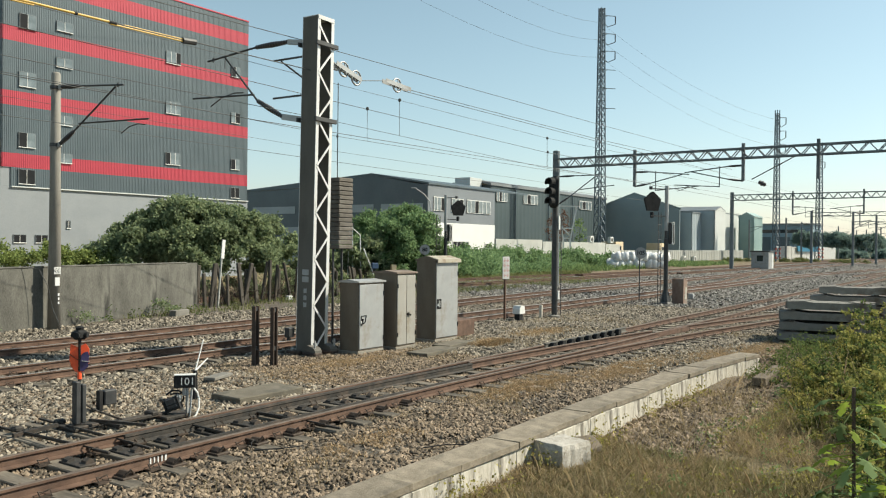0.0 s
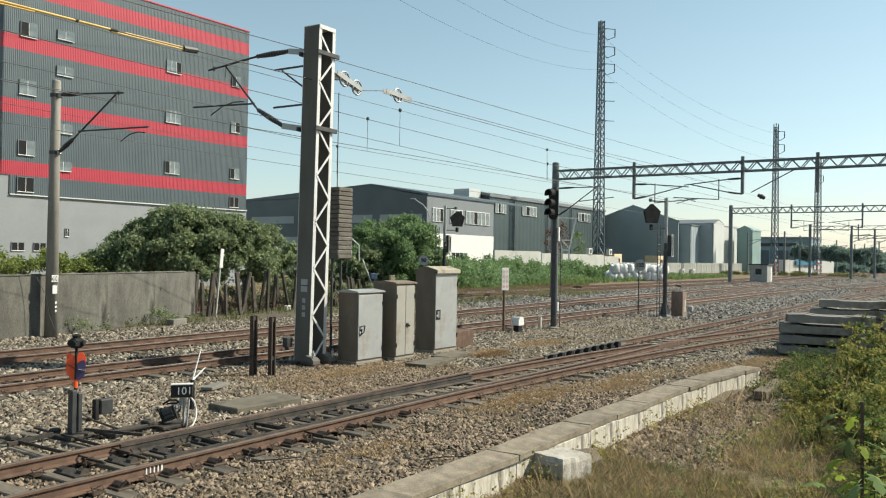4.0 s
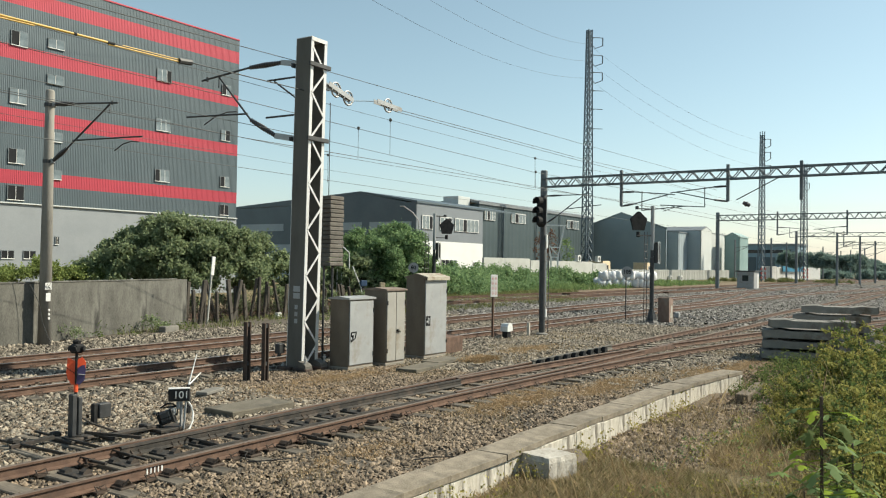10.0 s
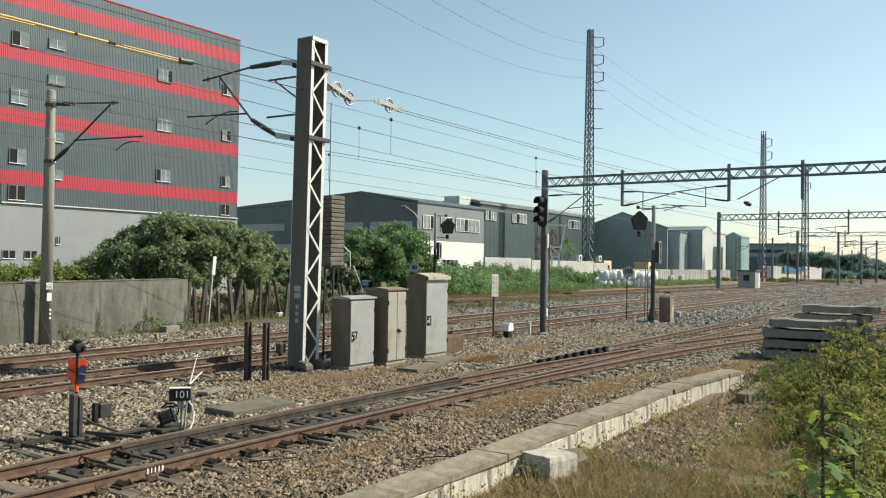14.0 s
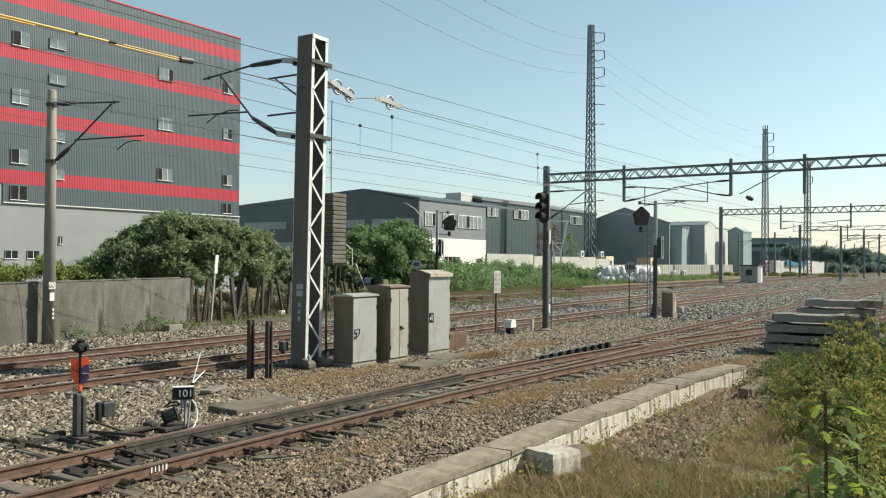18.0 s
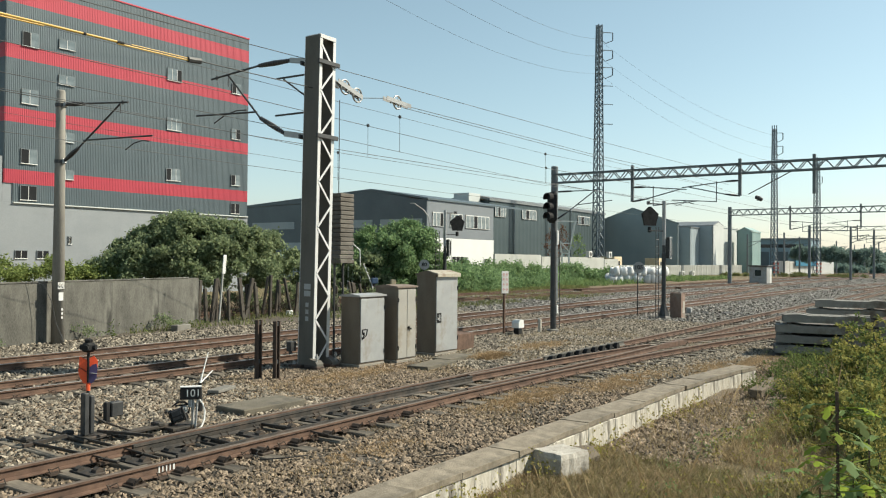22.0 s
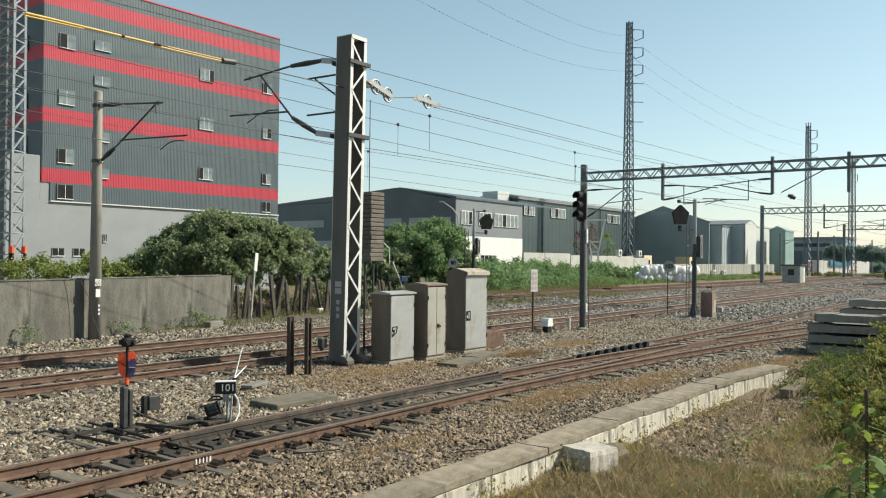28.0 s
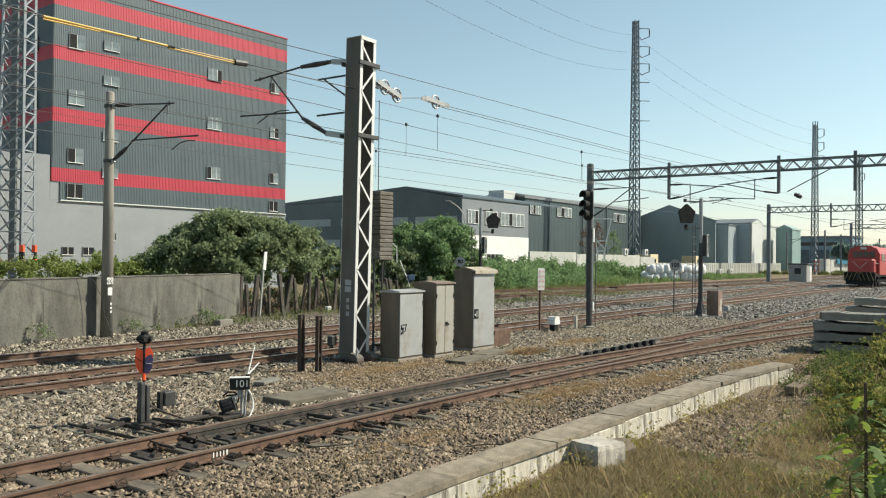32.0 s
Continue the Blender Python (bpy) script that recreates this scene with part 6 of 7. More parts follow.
wire([(17.25, 13.0, 6.6), (29.45, 13.0, 6.68), (47, 12.6, 6.95)], "tensioned wire from the mast's pulleys", 0.009)
wire([(17.0, 13.0, 6.53), (29.45, 13.0, 6.59), (47, 12.9, 6.7)], "lower tensioned wire from the mast's pulleys", 0.009)
wire([(15.25, 13.05, 6.5), (16.2, 13.05, 6.66)], "thin rope between the two pulleys", 0.01)
wire([(14.4, 13.5, 7.21), (30.5, 13.5, 7.45), (47, 13.5, 7.75)], "feeder wire from the mast top", 0.009)
wire([(-30, 13.6, 7.1), (13.7, 13.4, 7.2)], "feeder wire to the mast top", 0.009, 0.3)
wire([(-30, 22.6, 7.2), (13.3, 22.9, 6.5), (25.3, 22.9, 6.37), (47, 23.6, 6.5)], "earth wire along the poles", 0.007)
wire([(10.45, 13.1, 6.42), (13.7, 13.1, 6.47)], "end of the covered wire at the mast", 0.012)
wire([(10.45, 13.1, 6.4), (-30, 13.1, 6.28)], "wire inside the yellow cover", 0.012)
cover = thing("wire_cover", Matrix(), "yellow insulating cover on the wire before the mast", "cover")
for a, b, dz, r in ((6.26, 8.72, 0.0, 0.022), (6.26, 7.25, -0.045, 0.014), (8.62, 10.2, -0.012, 0.016), (8.9, 10.2, 0.03, 0.012)):
    part("yellow_tube", Mesh().tube([plan(a, 13.1, 6.37 + dz), plan(b, 13.1, 6.39 + dz)], r, 8), YELLOW, cover)
for a, b in ((8.6, 8.74), (7.95, 8.0)):
    part("joint_clip", Mesh().tube([plan(a, 13.1, 6.385), plan(b, 13.1, 6.386)], 0.03, 8), BLACK, cover)
part("end_clamp", Mesh().tube([plan(10.15, 13.1, 6.395), plan(10.45, 13.1, 6.42)], 0.06, 8), DARKSTEEL, cover)
for s, q, z0, z1 in ((18.6, 15.55, 6.52, 5.58), (30.1, 15.5, 6.39, 5.68), (18.4, 14.2, 6.62, 5.62), (27.5, 14.2, 6.58, 5.5), (22.8, 20.5, 6.53, 5.48)):
    solid("wire_dropper", Mesh().tube([plan(s, q, z1), plan(s, q, z0)], 0.006, 4).lathe([(0.02, -0.05), (0.045, -0.025), (0.045, 0.025), (0.02, 0.05)], 8, plan(s, q, z0)), WIRE, "thin dropper between two overhead wires", "wire", group="droppers")
for k, (near_x, za, sag) in enumerate(((7.4, 37.3, 0.7), (3.2, 34.6, 1.2), (-2.1, 31.9, 1.7))):
    p0, p1, p3 = Vector((29.6, 124.6, za)), Vector((near_x, 69.6, 25.0)), Vector((70, 149.8, 26.6 - 2.5 * k))
    p1 += (p1 - p0) * 0.5
    near = [p0.lerp(p1, t) - Vector((0, 0, sag * 9 * t * (2 / 3 - t))) for t in np.linspace(1, 0, 13)]
    far = [p0.lerp(p3, t) - Vector((0, 0, 9 * t * (1 - t))) for t in np.linspace(0.07, 1, 11)]
    solid("power_line", Mesh().tube(near + far, 0.014, 4), WIRE, "thin power line between the pylons", "wire", group="power lines")

lamp = thing("street_lamp", pose(2.5, 88, 0), "thin curved street lamp before the shed", "lamp")
part("lamp_post", Mesh().tube([(0, 0, 0), (0, 0, 6.0), (-0.1, 0, 7.2), (-0.7, 0, 8.0), (-1.6, 0, 8.6)], 0.07, 6), STEEL, lamp)
part("lamp_head", Mesh().box((-1.85, 0, 8.68), (0.6, 0.2, 0.1), 0.03), STEEL, lamp)
trestle = thing("steel_trestle", pose(19.4, 98, 0, 0, 0, 10), "pale steel support frame behind the signal", "frame")
for a in (-1, 1):
    part("frame_leg", Mesh().bar((a * 0.45, 0, 0), (a * 0.45, 0, 3.4), 0.16).bar((a * 0.45, 0, 3.4), (a * 1.25, 0, 7.4), 0.15), MASTPALE, trestle)
for p, q in (((-1.5, 0, 7.4), (1.5, 0, 7.4)), ((-0.75, 0, 4.7), (0.75, 0, 4.7)), ((-0.5, 0, 3.5), (0.5, 0, 3.5)), ((-0.8, 0, 5.0), (0.6, 0, 3.6))):
    part("frame_beam", Mesh().bar(p, q, 0.14), MASTPALE, trestle)
stay = thing("wire_stay", Matrix(), "slanting stay under the gantry with a dark insulator", "stay")
part("stay_rod", Mesh().tube([plan(47, 11.5, 6.35), plan(47, 9.2, 7.55)], 0.03, 5), DARKSTEEL, stay)
part("insulator", insulator(Mesh(), plan(47, 11.15, 6.2), plan(47, 10.75, 6.0), 0.16, 3), INSUL, stay)

# ---- stacked sleepers and loose concrete ----
stack_me = Mesh().prism([(-1.05, 0), (-1.05, 0.205), (-0.62, 0.228), (-0.4, 0.195), (0.4, 0.195), (0.62, 0.228), (1.05, 0.205), (1.05, 0)], (0, -0.14, 0), (0, 0.14, 0), (1, 0, 0), (0, 0, 1)).data("concrete_sleeper", CONC_SLEEPER)
AX, AY = math.cos(radians(-27)), math.sin(radians(-27))
for cx, cy, layers, rows in ((10.14, 21.9, 5, 5), (12.4, 24.5, 6, 4)):
    for layer in range(layers):
        for row in range(rows):
            if layer == layers - 1 and row > 2:
                continue
            along = 1.07 + random.uniform(-0.09, 0.09) + (0.18 if layer == layers - 1 else 0.0)
            back = 0.14 + 0.31 * row + random.uniform(-0.02, 0.02)
            ob = new("spare_sleeper", stack_me)
            ob.matrix_basis = pose(cx + AX * along - AY * back, cy + AY * along + AX * back, -0.25 + 0.283 * layer, 0, 0, -27 + random.uniform(-2.5, 2.5))
            tagged(ob, "grey concrete sleeper in a weathered stack", "sleeper", "stacked concrete sleepers")
        for k in (0.35, 1.75):
            if layer:
                solid("packing_batten", Mesh().box((0, 0, 0), (0.1, 0.31 * rows, 0.045)), OLDWOOD, "thin wooden batten between stacked sleepers", "batten", pose(cx + AX * k - AY * 0.15 * rows, cy + AY * k + AX * 0.15 * rows, -0.25 + 0.283 * layer - 0.022, 0, 0, -27), "battens in the stacks")
def chipped_block():
    """A squared block with a chipped rim and uneven faces."""
    m, n = Mesh(), 7
    w, d, h = 0.27, 0.245, 0.36
    for k, z in enumerate((0.0, 0.16, 0.3, h)):
        r = 0.0 if k < 3 else 0.018
        for j in range(4 * n):
            side, u = divmod(j, n)
            a = -1 + 2 * u / n
            x, y = ((a, -1), (1, a), (-a, 1), (-1, -a))[side]
            dent = 0.022 * noise.noise((x * 4.0, y * 4.0, z * 9.0)) - (0.03 * max(0.0, noise.noise((x * 7, y * 7, 4.2))) if k > 1 else 0)
            m.v.append((x * (w - r + dent), y * (d - r + dent), z + (0.012 * noise.noise((x * 5, y * 5, 1.0)) if k == 3 else 0)))
    L = 4 * n
    for k in range(3):
        m.f += [(k * L + j, k * L + (j + 1) % L, (k + 1) * L + (j + 1) % L, (k + 1) * L + j) for j in range(L)]
    m.v.append((0, 0, h + 0.004))
    m.f += [(3 * L + j, 3 * L + (j + 1) % L, 4 * L) for j in range(L)]
    return m


solid("concrete_block", chipped_block(), BLOCKC, "chipped square concrete block in dry grass", "block", stand(9.42, 4.66, -0.27, -15))
solid("loose_sleeper", Mesh().box((0, 0, 0), (2.1, 0.26, 0.17), 0.015), BROWNWOOD, "single brown timber sleeper lying on the ground", "sleeper", stand(18.2, 4.12, -0.16, 1))

# ---- plants ----
rng = np.random.default_rng(4)


def grass(name, s0, s1, q0, q1, n, h, w, material, label, patch=0.0, seed=1, lean=0.5):
    r = np.random.default_rng(seed)
    s, q = r.uniform(s0, s1, n), r.uniform(q0, q1, n)
    if patch:
        keep = np.array([noise.noise((a * 0.55, b * 0.55, seed * 3.7)) > patch for a, b in zip(s, q)])
        s, q = s[keep], q[keep]
    z = np.array([ground_height(a, b) for a, b in zip(s, q)])
    feet = np.stack([s * UX - q * UY, s * UY + q * UX, z - 0.01], 1)
    v, f = blades(r, feet, h, w, lean)
    return tagged(new(name, bulk(name, v, f, material)), label, "grass", kind="stuff")


def crown(name, blobs, n, per, size, spread, material, label, category, trunk=None, kind="", seed=1, droop=0.3, lump=14):
    r = np.random.default_rng(seed)
    lumps = on_blobs(r, blobs, max(12, n // lump))
    a = size * r.uniform(1.6, 3.6, (len(lumps), 1))
    pts = on_blobs(r, np.concatenate([lumps, a, a, a * 0.75], 1), n)
    v, f = leaves(r, pts, per, size, spread * 0.75, droop)
    if trunk is None:
        ob = new(name, bulk(name, v, f, material))
        return tagged(ob, label, category, kind=kind)
    x, y, h = trunk
    t = thing(name, pose(x, y, 0), label, category)
    m = Mesh().tube([(0, 0, -0.1), (0.1, 0.05, h * 0.5), (0.0, 0.1, h)], 0.16, 8, 0.08)
    for k in range(9):
        b = blobs[k % len(blobs)]
        a = Vector((b[0] - x, b[1] - y, b[2] + 0.3 * b[5] * (-1) ** k))
        m.tube([(0.05, 0.05, h * (0.35 + 0.06 * k)), a * 0.5 + Vector((0, 0, h * 0.3)), a], 0.07, 6, 0.02)
    part("trunk", m, BARK, t, "brown forked trunk")
    part("crown", bulk("crown", v - np.array([x, y, 0]), f, material), None, t, "dense dark green leaves")
    return t


crown("tree", [(-11.0, 38, 2.3, 2.1, 2.2, 1.7), (-9.2, 38.5, 2.7, 2.0, 2.0, 1.5), (-12.4, 37.4, 1.9, 1.3, 1.7, 1.1), (-7.6, 39.3, 2.5, 1.5, 1.6, 1.3), (-10.4, 37.6, 3.4, 1.2, 1.3, 0.9), (-8.1, 38.2, 3.5, 1.0, 1.1, 0.75), (-13.2, 37.0, 1.6, 0.9, 1.2, 0.8), (-11.9, 37.2, 2.9, 0.9, 1.0, 0.7), (-12.0, 36.6, 1.6, 1.5, 1.2, 1.0), (-9.6, 36.8, 1.6, 1.5, 1.2, 1.0), (-7.6, 37.8, 1.5, 1.4, 1.2, 1.0)], 4600, 32, 0.12, 0.15, LEAF_DARK, "broad dark green tree behind the boundary wall", "tree", (-10.3, 38.2, 2.4), seed=2)
crown("hedge", [(-7.0 + 1.2 * k, 41 + 0.6 * k, 1.3, 1.2, 1.2, 1.2 + 0.3 * math.sin(k * 2.1)) for k in range(6)], 700, 24, 0.16, 0.14, LEAF_DARK, "tangled green scrub behind the stake fence", "shrub", seed=3, lump=8)
crown("tree", [(-1.6, 45, 2.3, 1.8, 1.8, 1.7), (0.2, 45.6, 2.9, 1.6, 1.6, 1.7), (0.9, 46, 2.0, 1.2, 1.4, 1.4), (-2.6, 44.6, 1.7, 1.2, 1.2, 1.3), (-1.0, 43.8, 1.0, 1.8, 1.2, 1.0), (0.6, 44.6, 0.9, 1.3, 1.2, 1.0)], 3000, 28, 0.11, 0.15, LEAF_FRESH, "green creeper-covered tree behind the cabinets", "tree", (-0.6, 45.4, 2.4), seed=5)
crown("shrub", [(-20.2 + 0.8 * k, 27.9 + 0.95 * k, 1.55, 0.75, 0.75, 0.62 + 0.2 * math.sin(3 * k)) for k in range(10)], 1000, 34, 0.08, 0.13, LEAF_LIME, "yellowish green shrub growing over the wall", "shrub", seed=6, lump=5)
SCRUB = [(3.2 + 0.95 * k, 62 + 4.0 * k, 0.35, 2.3, 2.6, 1.35 + 0.45 * math.sin(2.3 * k)) for k in range(8)] + [(11.5 + 2.2 * k, 92 + 0.9 * k, 0.3, 2.4, 2.2, 1.5 + 0.55 * math.sin(1.9 * k + 1) - 0.08 * k) for k in range(7)]
crown("scrub", SCRUB, 2300, 20, 0.19, 0.26, LEAF_FRESH, "green creepers and scrub beyond the sidings", "shrub", seed=7, lump=5)
crown("scrub", [(13 + 3.5 * k, 89 + 6 * k, 0.2, 3.0, 3.0, 0.55 + 0.2 * math.sin(1.7 * k)) for k in range(8)], 600, 18, 0.28, 0.25, LEAF_MID, "low green weeds before the paling fence", "shrub", seed=8, lump=7)
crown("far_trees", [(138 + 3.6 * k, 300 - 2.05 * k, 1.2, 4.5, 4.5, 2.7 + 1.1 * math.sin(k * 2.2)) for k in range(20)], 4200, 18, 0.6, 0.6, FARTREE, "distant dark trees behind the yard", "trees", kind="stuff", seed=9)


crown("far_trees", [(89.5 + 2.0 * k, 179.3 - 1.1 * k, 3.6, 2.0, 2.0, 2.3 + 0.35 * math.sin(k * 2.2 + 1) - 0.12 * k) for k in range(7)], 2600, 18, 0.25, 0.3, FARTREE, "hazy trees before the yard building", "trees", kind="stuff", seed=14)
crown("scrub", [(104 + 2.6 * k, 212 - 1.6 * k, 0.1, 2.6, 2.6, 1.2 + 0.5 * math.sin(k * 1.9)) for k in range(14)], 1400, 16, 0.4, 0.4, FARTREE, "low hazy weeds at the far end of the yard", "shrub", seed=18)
crown("scrub", [(62 + 2.4 * k, 152 - 1.2 * k, 0.0, 2.2, 2.2, 0.22 + 0.15 * math.sin(k * 1.9)) for k in range(9)], 700, 16, 0.16, 0.2, GRASS_GREEN, "low brownish weeds beyond the hut", "shrub", seed=19)
crown("scrub", [(4.0 + 1.5 * k, 61 + 3.2 * k, 0.25, 1.9, 1.6, 0.6 + 0.3 * math.sin(2.9 * k)) for k in range(10)], 800, 20, 0.15, 0.22, LEAF_FRESH, "bright green creepers over the scrub", "shrub", seed=15, lump=6)
grass("verge_grass", 42, 72, 32.0, 40, 26000, 0.3, 0.022, GRASS_GREEN, "pale green grass before the scrub", 0.0, 28)
crown("creeper", [(-2.2, 43.6, 1.6, 1.0, 0.8, 1.2), (-0.6, 43.4, 2.2, 1.0, 0.8, 1.4), (0.4, 44.2, 2.6, 0.9, 0.9, 1.4)], 900, 26, 0.11, 0.14, LEAF_FRESH, "lighter creeper hanging over the tree", "creeper", seed=16)


crown("scrub", [(-8.5 + 0.95 * k, 36.6 + 0.75 * k, 0.35, 0.9, 0.8, 0.5 + 0.25 * math.sin(2.7 * k)) for k in range(9)], 460, 22, 0.09, 0.12, LEAF_DARK, "tangled dusty green weeds and creepers among the fence stakes", "shrub", seed=17)
rt = np.random.default_rng(33)
tw = Mesh()
for k in range(420):
    s = rt.uniform(20.3, 36.0)
    p = plan(s, 25.8 + 0.12 * (s - 20) + rt.normal(0, 0.35), rt.uniform(0.0, 0.5))
    d = Vector((rt.normal(0, 0.5), rt.normal(0, 0.3), rt.uniform(0.1, 1.1)))
    tw.tube([p, p + d * 0.5 + Vector((rt.normal(0, 0.15), 0, 0.1)), p + d], 0.012, 3, 0.005)
tagged(part("dry_vines", tw, BARK), "tangle of dry brown vines on the stakes", "vines", kind="stuff")


def bush(name, label, blobs, mixes, seed, stems=10, leaf=0.06):
    """A bush of thin stems that fork into twigs, with leaves set along the twigs. mixes: material and share of the twigs."""
    r = np.random.default_rng(seed)
    bx, by = blobs[0][0], blobs[0][1]
    t = thing(name, pose(bx, by, -0.27), label, "bush")
    at = [[] for _ in mixes]
    shares = np.array([w for _, w in mixes], float)
    for b in blobs:
        for k in range(stems):
            foot = np.array([b[0] - bx + r.normal(0, b[3] * 0.35), b[1] - by + r.normal(0, b[4] * 0.35), 0.0])
            tip = foot + np.array([r.normal(0, b[3] * 0.4), r.normal(0, b[4] * 0.4), (b[2] + b[5] + 0.27) * r.uniform(0.45, 1.1)])
            mid = foot * 0.5 + tip * 0.5 + np.array([0, 0, 0.06])
            part("stem", Mesh().tube([foot, mid, tip], 0.008, 4, 0.003), BARK, t)
            H = tip[2]
            for j in range(9):
                u = r.uniform(0.15, 1.0)
                root = foot * (1 - u) + tip * u
                a = r.uniform(0, 2 * math.pi)
                L = (0.18 + 0.35 * r.random()) * min(1.0, H)
                end = root + np.array([math.cos(a) * L, math.sin(a) * L, L * r.uniform(0.0, 0.7)])
                w = shares * np.array([1.6 - u, 1.0, 0.3 + u])[: len(mixes)]
                m = r.choice(len(mixes), p=w / w.sum())
                n = int(7 + 36 * L)
                g = r.uniform(0.1, 1.05, (n, 1))
                at[m].append(root + (end - root) * g + r.normal(0, 0.018, (n, 3)))
    for k, (material, _) in enumerate(mixes):
        v, f = leaves(r, np.concatenate(at[k]), 2, leaf * (1.0, 1.1, 0.85)[k], 0.014, 0.25, 0.36)
        ob = part("foliage", bulk("foliage", v, f, material), None, t)
        tagged(ob, ("dark green lower leaves", "fresh green leaves", "yellowing upper leaves")[k], kind="stuff")
    return t


bush("roadside_bush", "green and yellowing bush beside the stacked sleepers", [(8.9, 15.6, 0.2, 0.7, 0.9, 0.5), (9.9, 16.6, 0.35, 0.8, 1.0, 0.7), (11.0, 17.6, 0.4, 0.9, 1.0, 0.75), (8.0, 14.2, 0.05, 0.6, 0.8, 0.4), (10.4, 15.6, 0.45, 0.8, 0.9, 0.8), (9.2, 14.2, 0.2, 0.7, 0.8, 0.5)],
     [(LEAF_DEEP, 1.3), (LEAF_OLIVE, 0.9), (LEAF_DRY, 0.4)], 10, 24, 0.056)
bush("roadside_bush", "low green weedy bush in dry grass", [(6.7, 11.2, 0.05, 0.6, 0.7, 0.4), (7.3, 12.3, 0.15, 0.7, 0.7, 0.5), (6.3, 10.1, 0.0, 0.5, 0.6, 0.3), (8.2, 13.2, 0.2, 0.7, 0.8, 0.55)],
     [(LEAF_DEEP, 1.2), (LEAF_OLIVE, 0.8), (LEAF_DRY, 0.4)], 12, 20, 0.05)
bush("roadside_bush", "rank green and yellow weeds close to the path", [(4.9, 7.8, 0.0, 0.5, 0.6, 0.35), (5.3, 8.4, 0.05, 0.6, 0.6, 0.4), (4.4, 6.9, -0.1, 0.45, 0.5, 0.25), (6.0, 9.0, 0.15, 0.6, 0.6, 0.5)],
     [(LEAF_DEEP, 0.7), (LEAF_OLIVE, 0.7), (LEAF_DRY, 0.8)], 13, 14, 0.042)
bush("roadside_bush", "low tangled olive weeds at the edge of the bush", [(7.0, 14.0, -0.1, 0.4, 0.7, 0.25), (7.5, 15.2, 0.0, 0.45, 0.7, 0.3), (8.2, 16.3, 0.0, 0.5, 0.6, 0.3), (6.2, 12.4, -0.1, 0.4, 0.7, 0.22)],
     [(LEAF_DEEP, 0.5), (LEAF_OLIVE, 0.8), (LEAF_DRY, 1.0)], 15, 12, 0.038)


def broad_plant(x, y, h, seed, leafage=22, stem=0.012):
    """A tall stem with lobed leaves on long stalks."""
    r = np.random.default_rng(seed)
    t = thing("leafy_plant", pose(x, y, -0.27), "tall plant with large bright green lobed leaves", "plant")
    part("stem", Mesh().tube([(0, 0, 0), (0.02, 0.015, h * 0.5), (0.0, 0.0, h)], stem * 1.2, 8, stem * 0.8), BARK, t, "dark ringed stem")
    for k in range(leafage):
        a, z = k * 2.4 + r.uniform(-0.5, 0.5), h * (0.5 + 0.5 * k / leafage)
        out = Vector((math.cos(a), math.sin(a), r.uniform(-0.5, 0.35)))
        L = r.uniform(0.08, 0.155)
        root = Vector((0, 0, z))
        base = root + out * r.uniform(0.08, 0.24)
        side = (out.cross(Vector((0, 0, 1))).normalized() + Vector((0, 0, r.uniform(-0.7, 0.7)))).normalized()
        lf = Mesh().tube([root, base], 0.004, 4)
        rim = [base]
        for u, w in ((0.05, 0.3), (0.3, 0.2), (0.42, 0.46), (0.55, 0.17), (0.74, 0.28)):
            rim.append(base + out * L * u + side * L * w)
        rim.append(base + out * L)
        for u, w in ((0.74, 0.28), (0.55, 0.17), (0.42, 0.46), (0.3, 0.2), (0.05, 0.3)):
            rim.append(base + out * L * u - side * L * w)
        rim = [p + Vector((0, 0, -0.5 * L)) * ((p - base).length / L) ** 2 for p in rim]
        lf.add([base + out * L * 0.35] + rim, [(0, i, i % 12 + 1) for i in range(1, 13)])
        part("leaf", lf, (LEAF_DEEP, LEAF_BRIGHT, LEAF_MID)[k % 3], t)
    return t


for x, y, h, seed, leafage, stem in ((2.71, 5.08, 1.95, 3, 38, 0.015), (3.05, 5.3, 1.6, 4, 30, 0.008), (3.25, 5.85, 1.35, 6, 26, 0.008), (2.95, 5.75, 1.15, 7, 22, 0.008)):
    broad_plant(x, y, h, seed, leafage, stem)


grass("dry_grass", 3.0, 20, -0.3, 3.4, 120000, 0.1, 0.004, GRASS_DRY, "short dry straw-coloured grass before the kerb", -0.3, 21, 0.9)
grass("green_grass", 3.0, 24, -0.5, 3.3, 85000, 0.14, 0.0045, GRASS_OLIVE, "short olive green grass and weeds before the kerb", -0.1, 22, 0.8)
grass("dead_stalks", 14.0, 23, 0.4, 2.6, 260, 1.0, 0.003, GRASS_DRY, "tall dry stalks standing among the bushes", 0.0, 63, 0.4)
grass("dead_stalks", 3.0, 20, 0.2, 4.6, 3200, 0.42, 0.003, GRASS_DRY, "thin dead stalks standing in the grass", 0.0, 27, 0.45)


def tufts(name, n, s0, s1, q0, q1, material, label, seed, size=0.028, tall=0.22):
    """Small weeds: each a puff of tiny leaves."""
    r = np.random.default_rng(seed)
    s, q = r.uniform(s0, s1, n), r.uniform(q0, q1, n)
    base = np.array([tuple(plan(a, b, ground_height(a, b))) for a, b in zip(s, q)])
    k = 14
    at = np.repeat(base, k, 0) + np.abs(r.normal(0, 1, (n * k, 3))) * np.array([0, 0, tall * 0.5]) + r.normal(0, 1, (n * k, 3)) * np.array([0.07, 0.07, 0])
    v, f = leaves(r, at, 3, size, 0.02, 0)
    tagged(new(name, bulk(name, v, f, material)), label, "weeds", kind="stuff")


grass("sparse_grass", 3.0, 16.0, 2.6, 4.95, 12000, 0.09, 0.004, GRASS_DRY, "thin dry grass on the dirt before the kerb", -0.5, 62, 0.9)
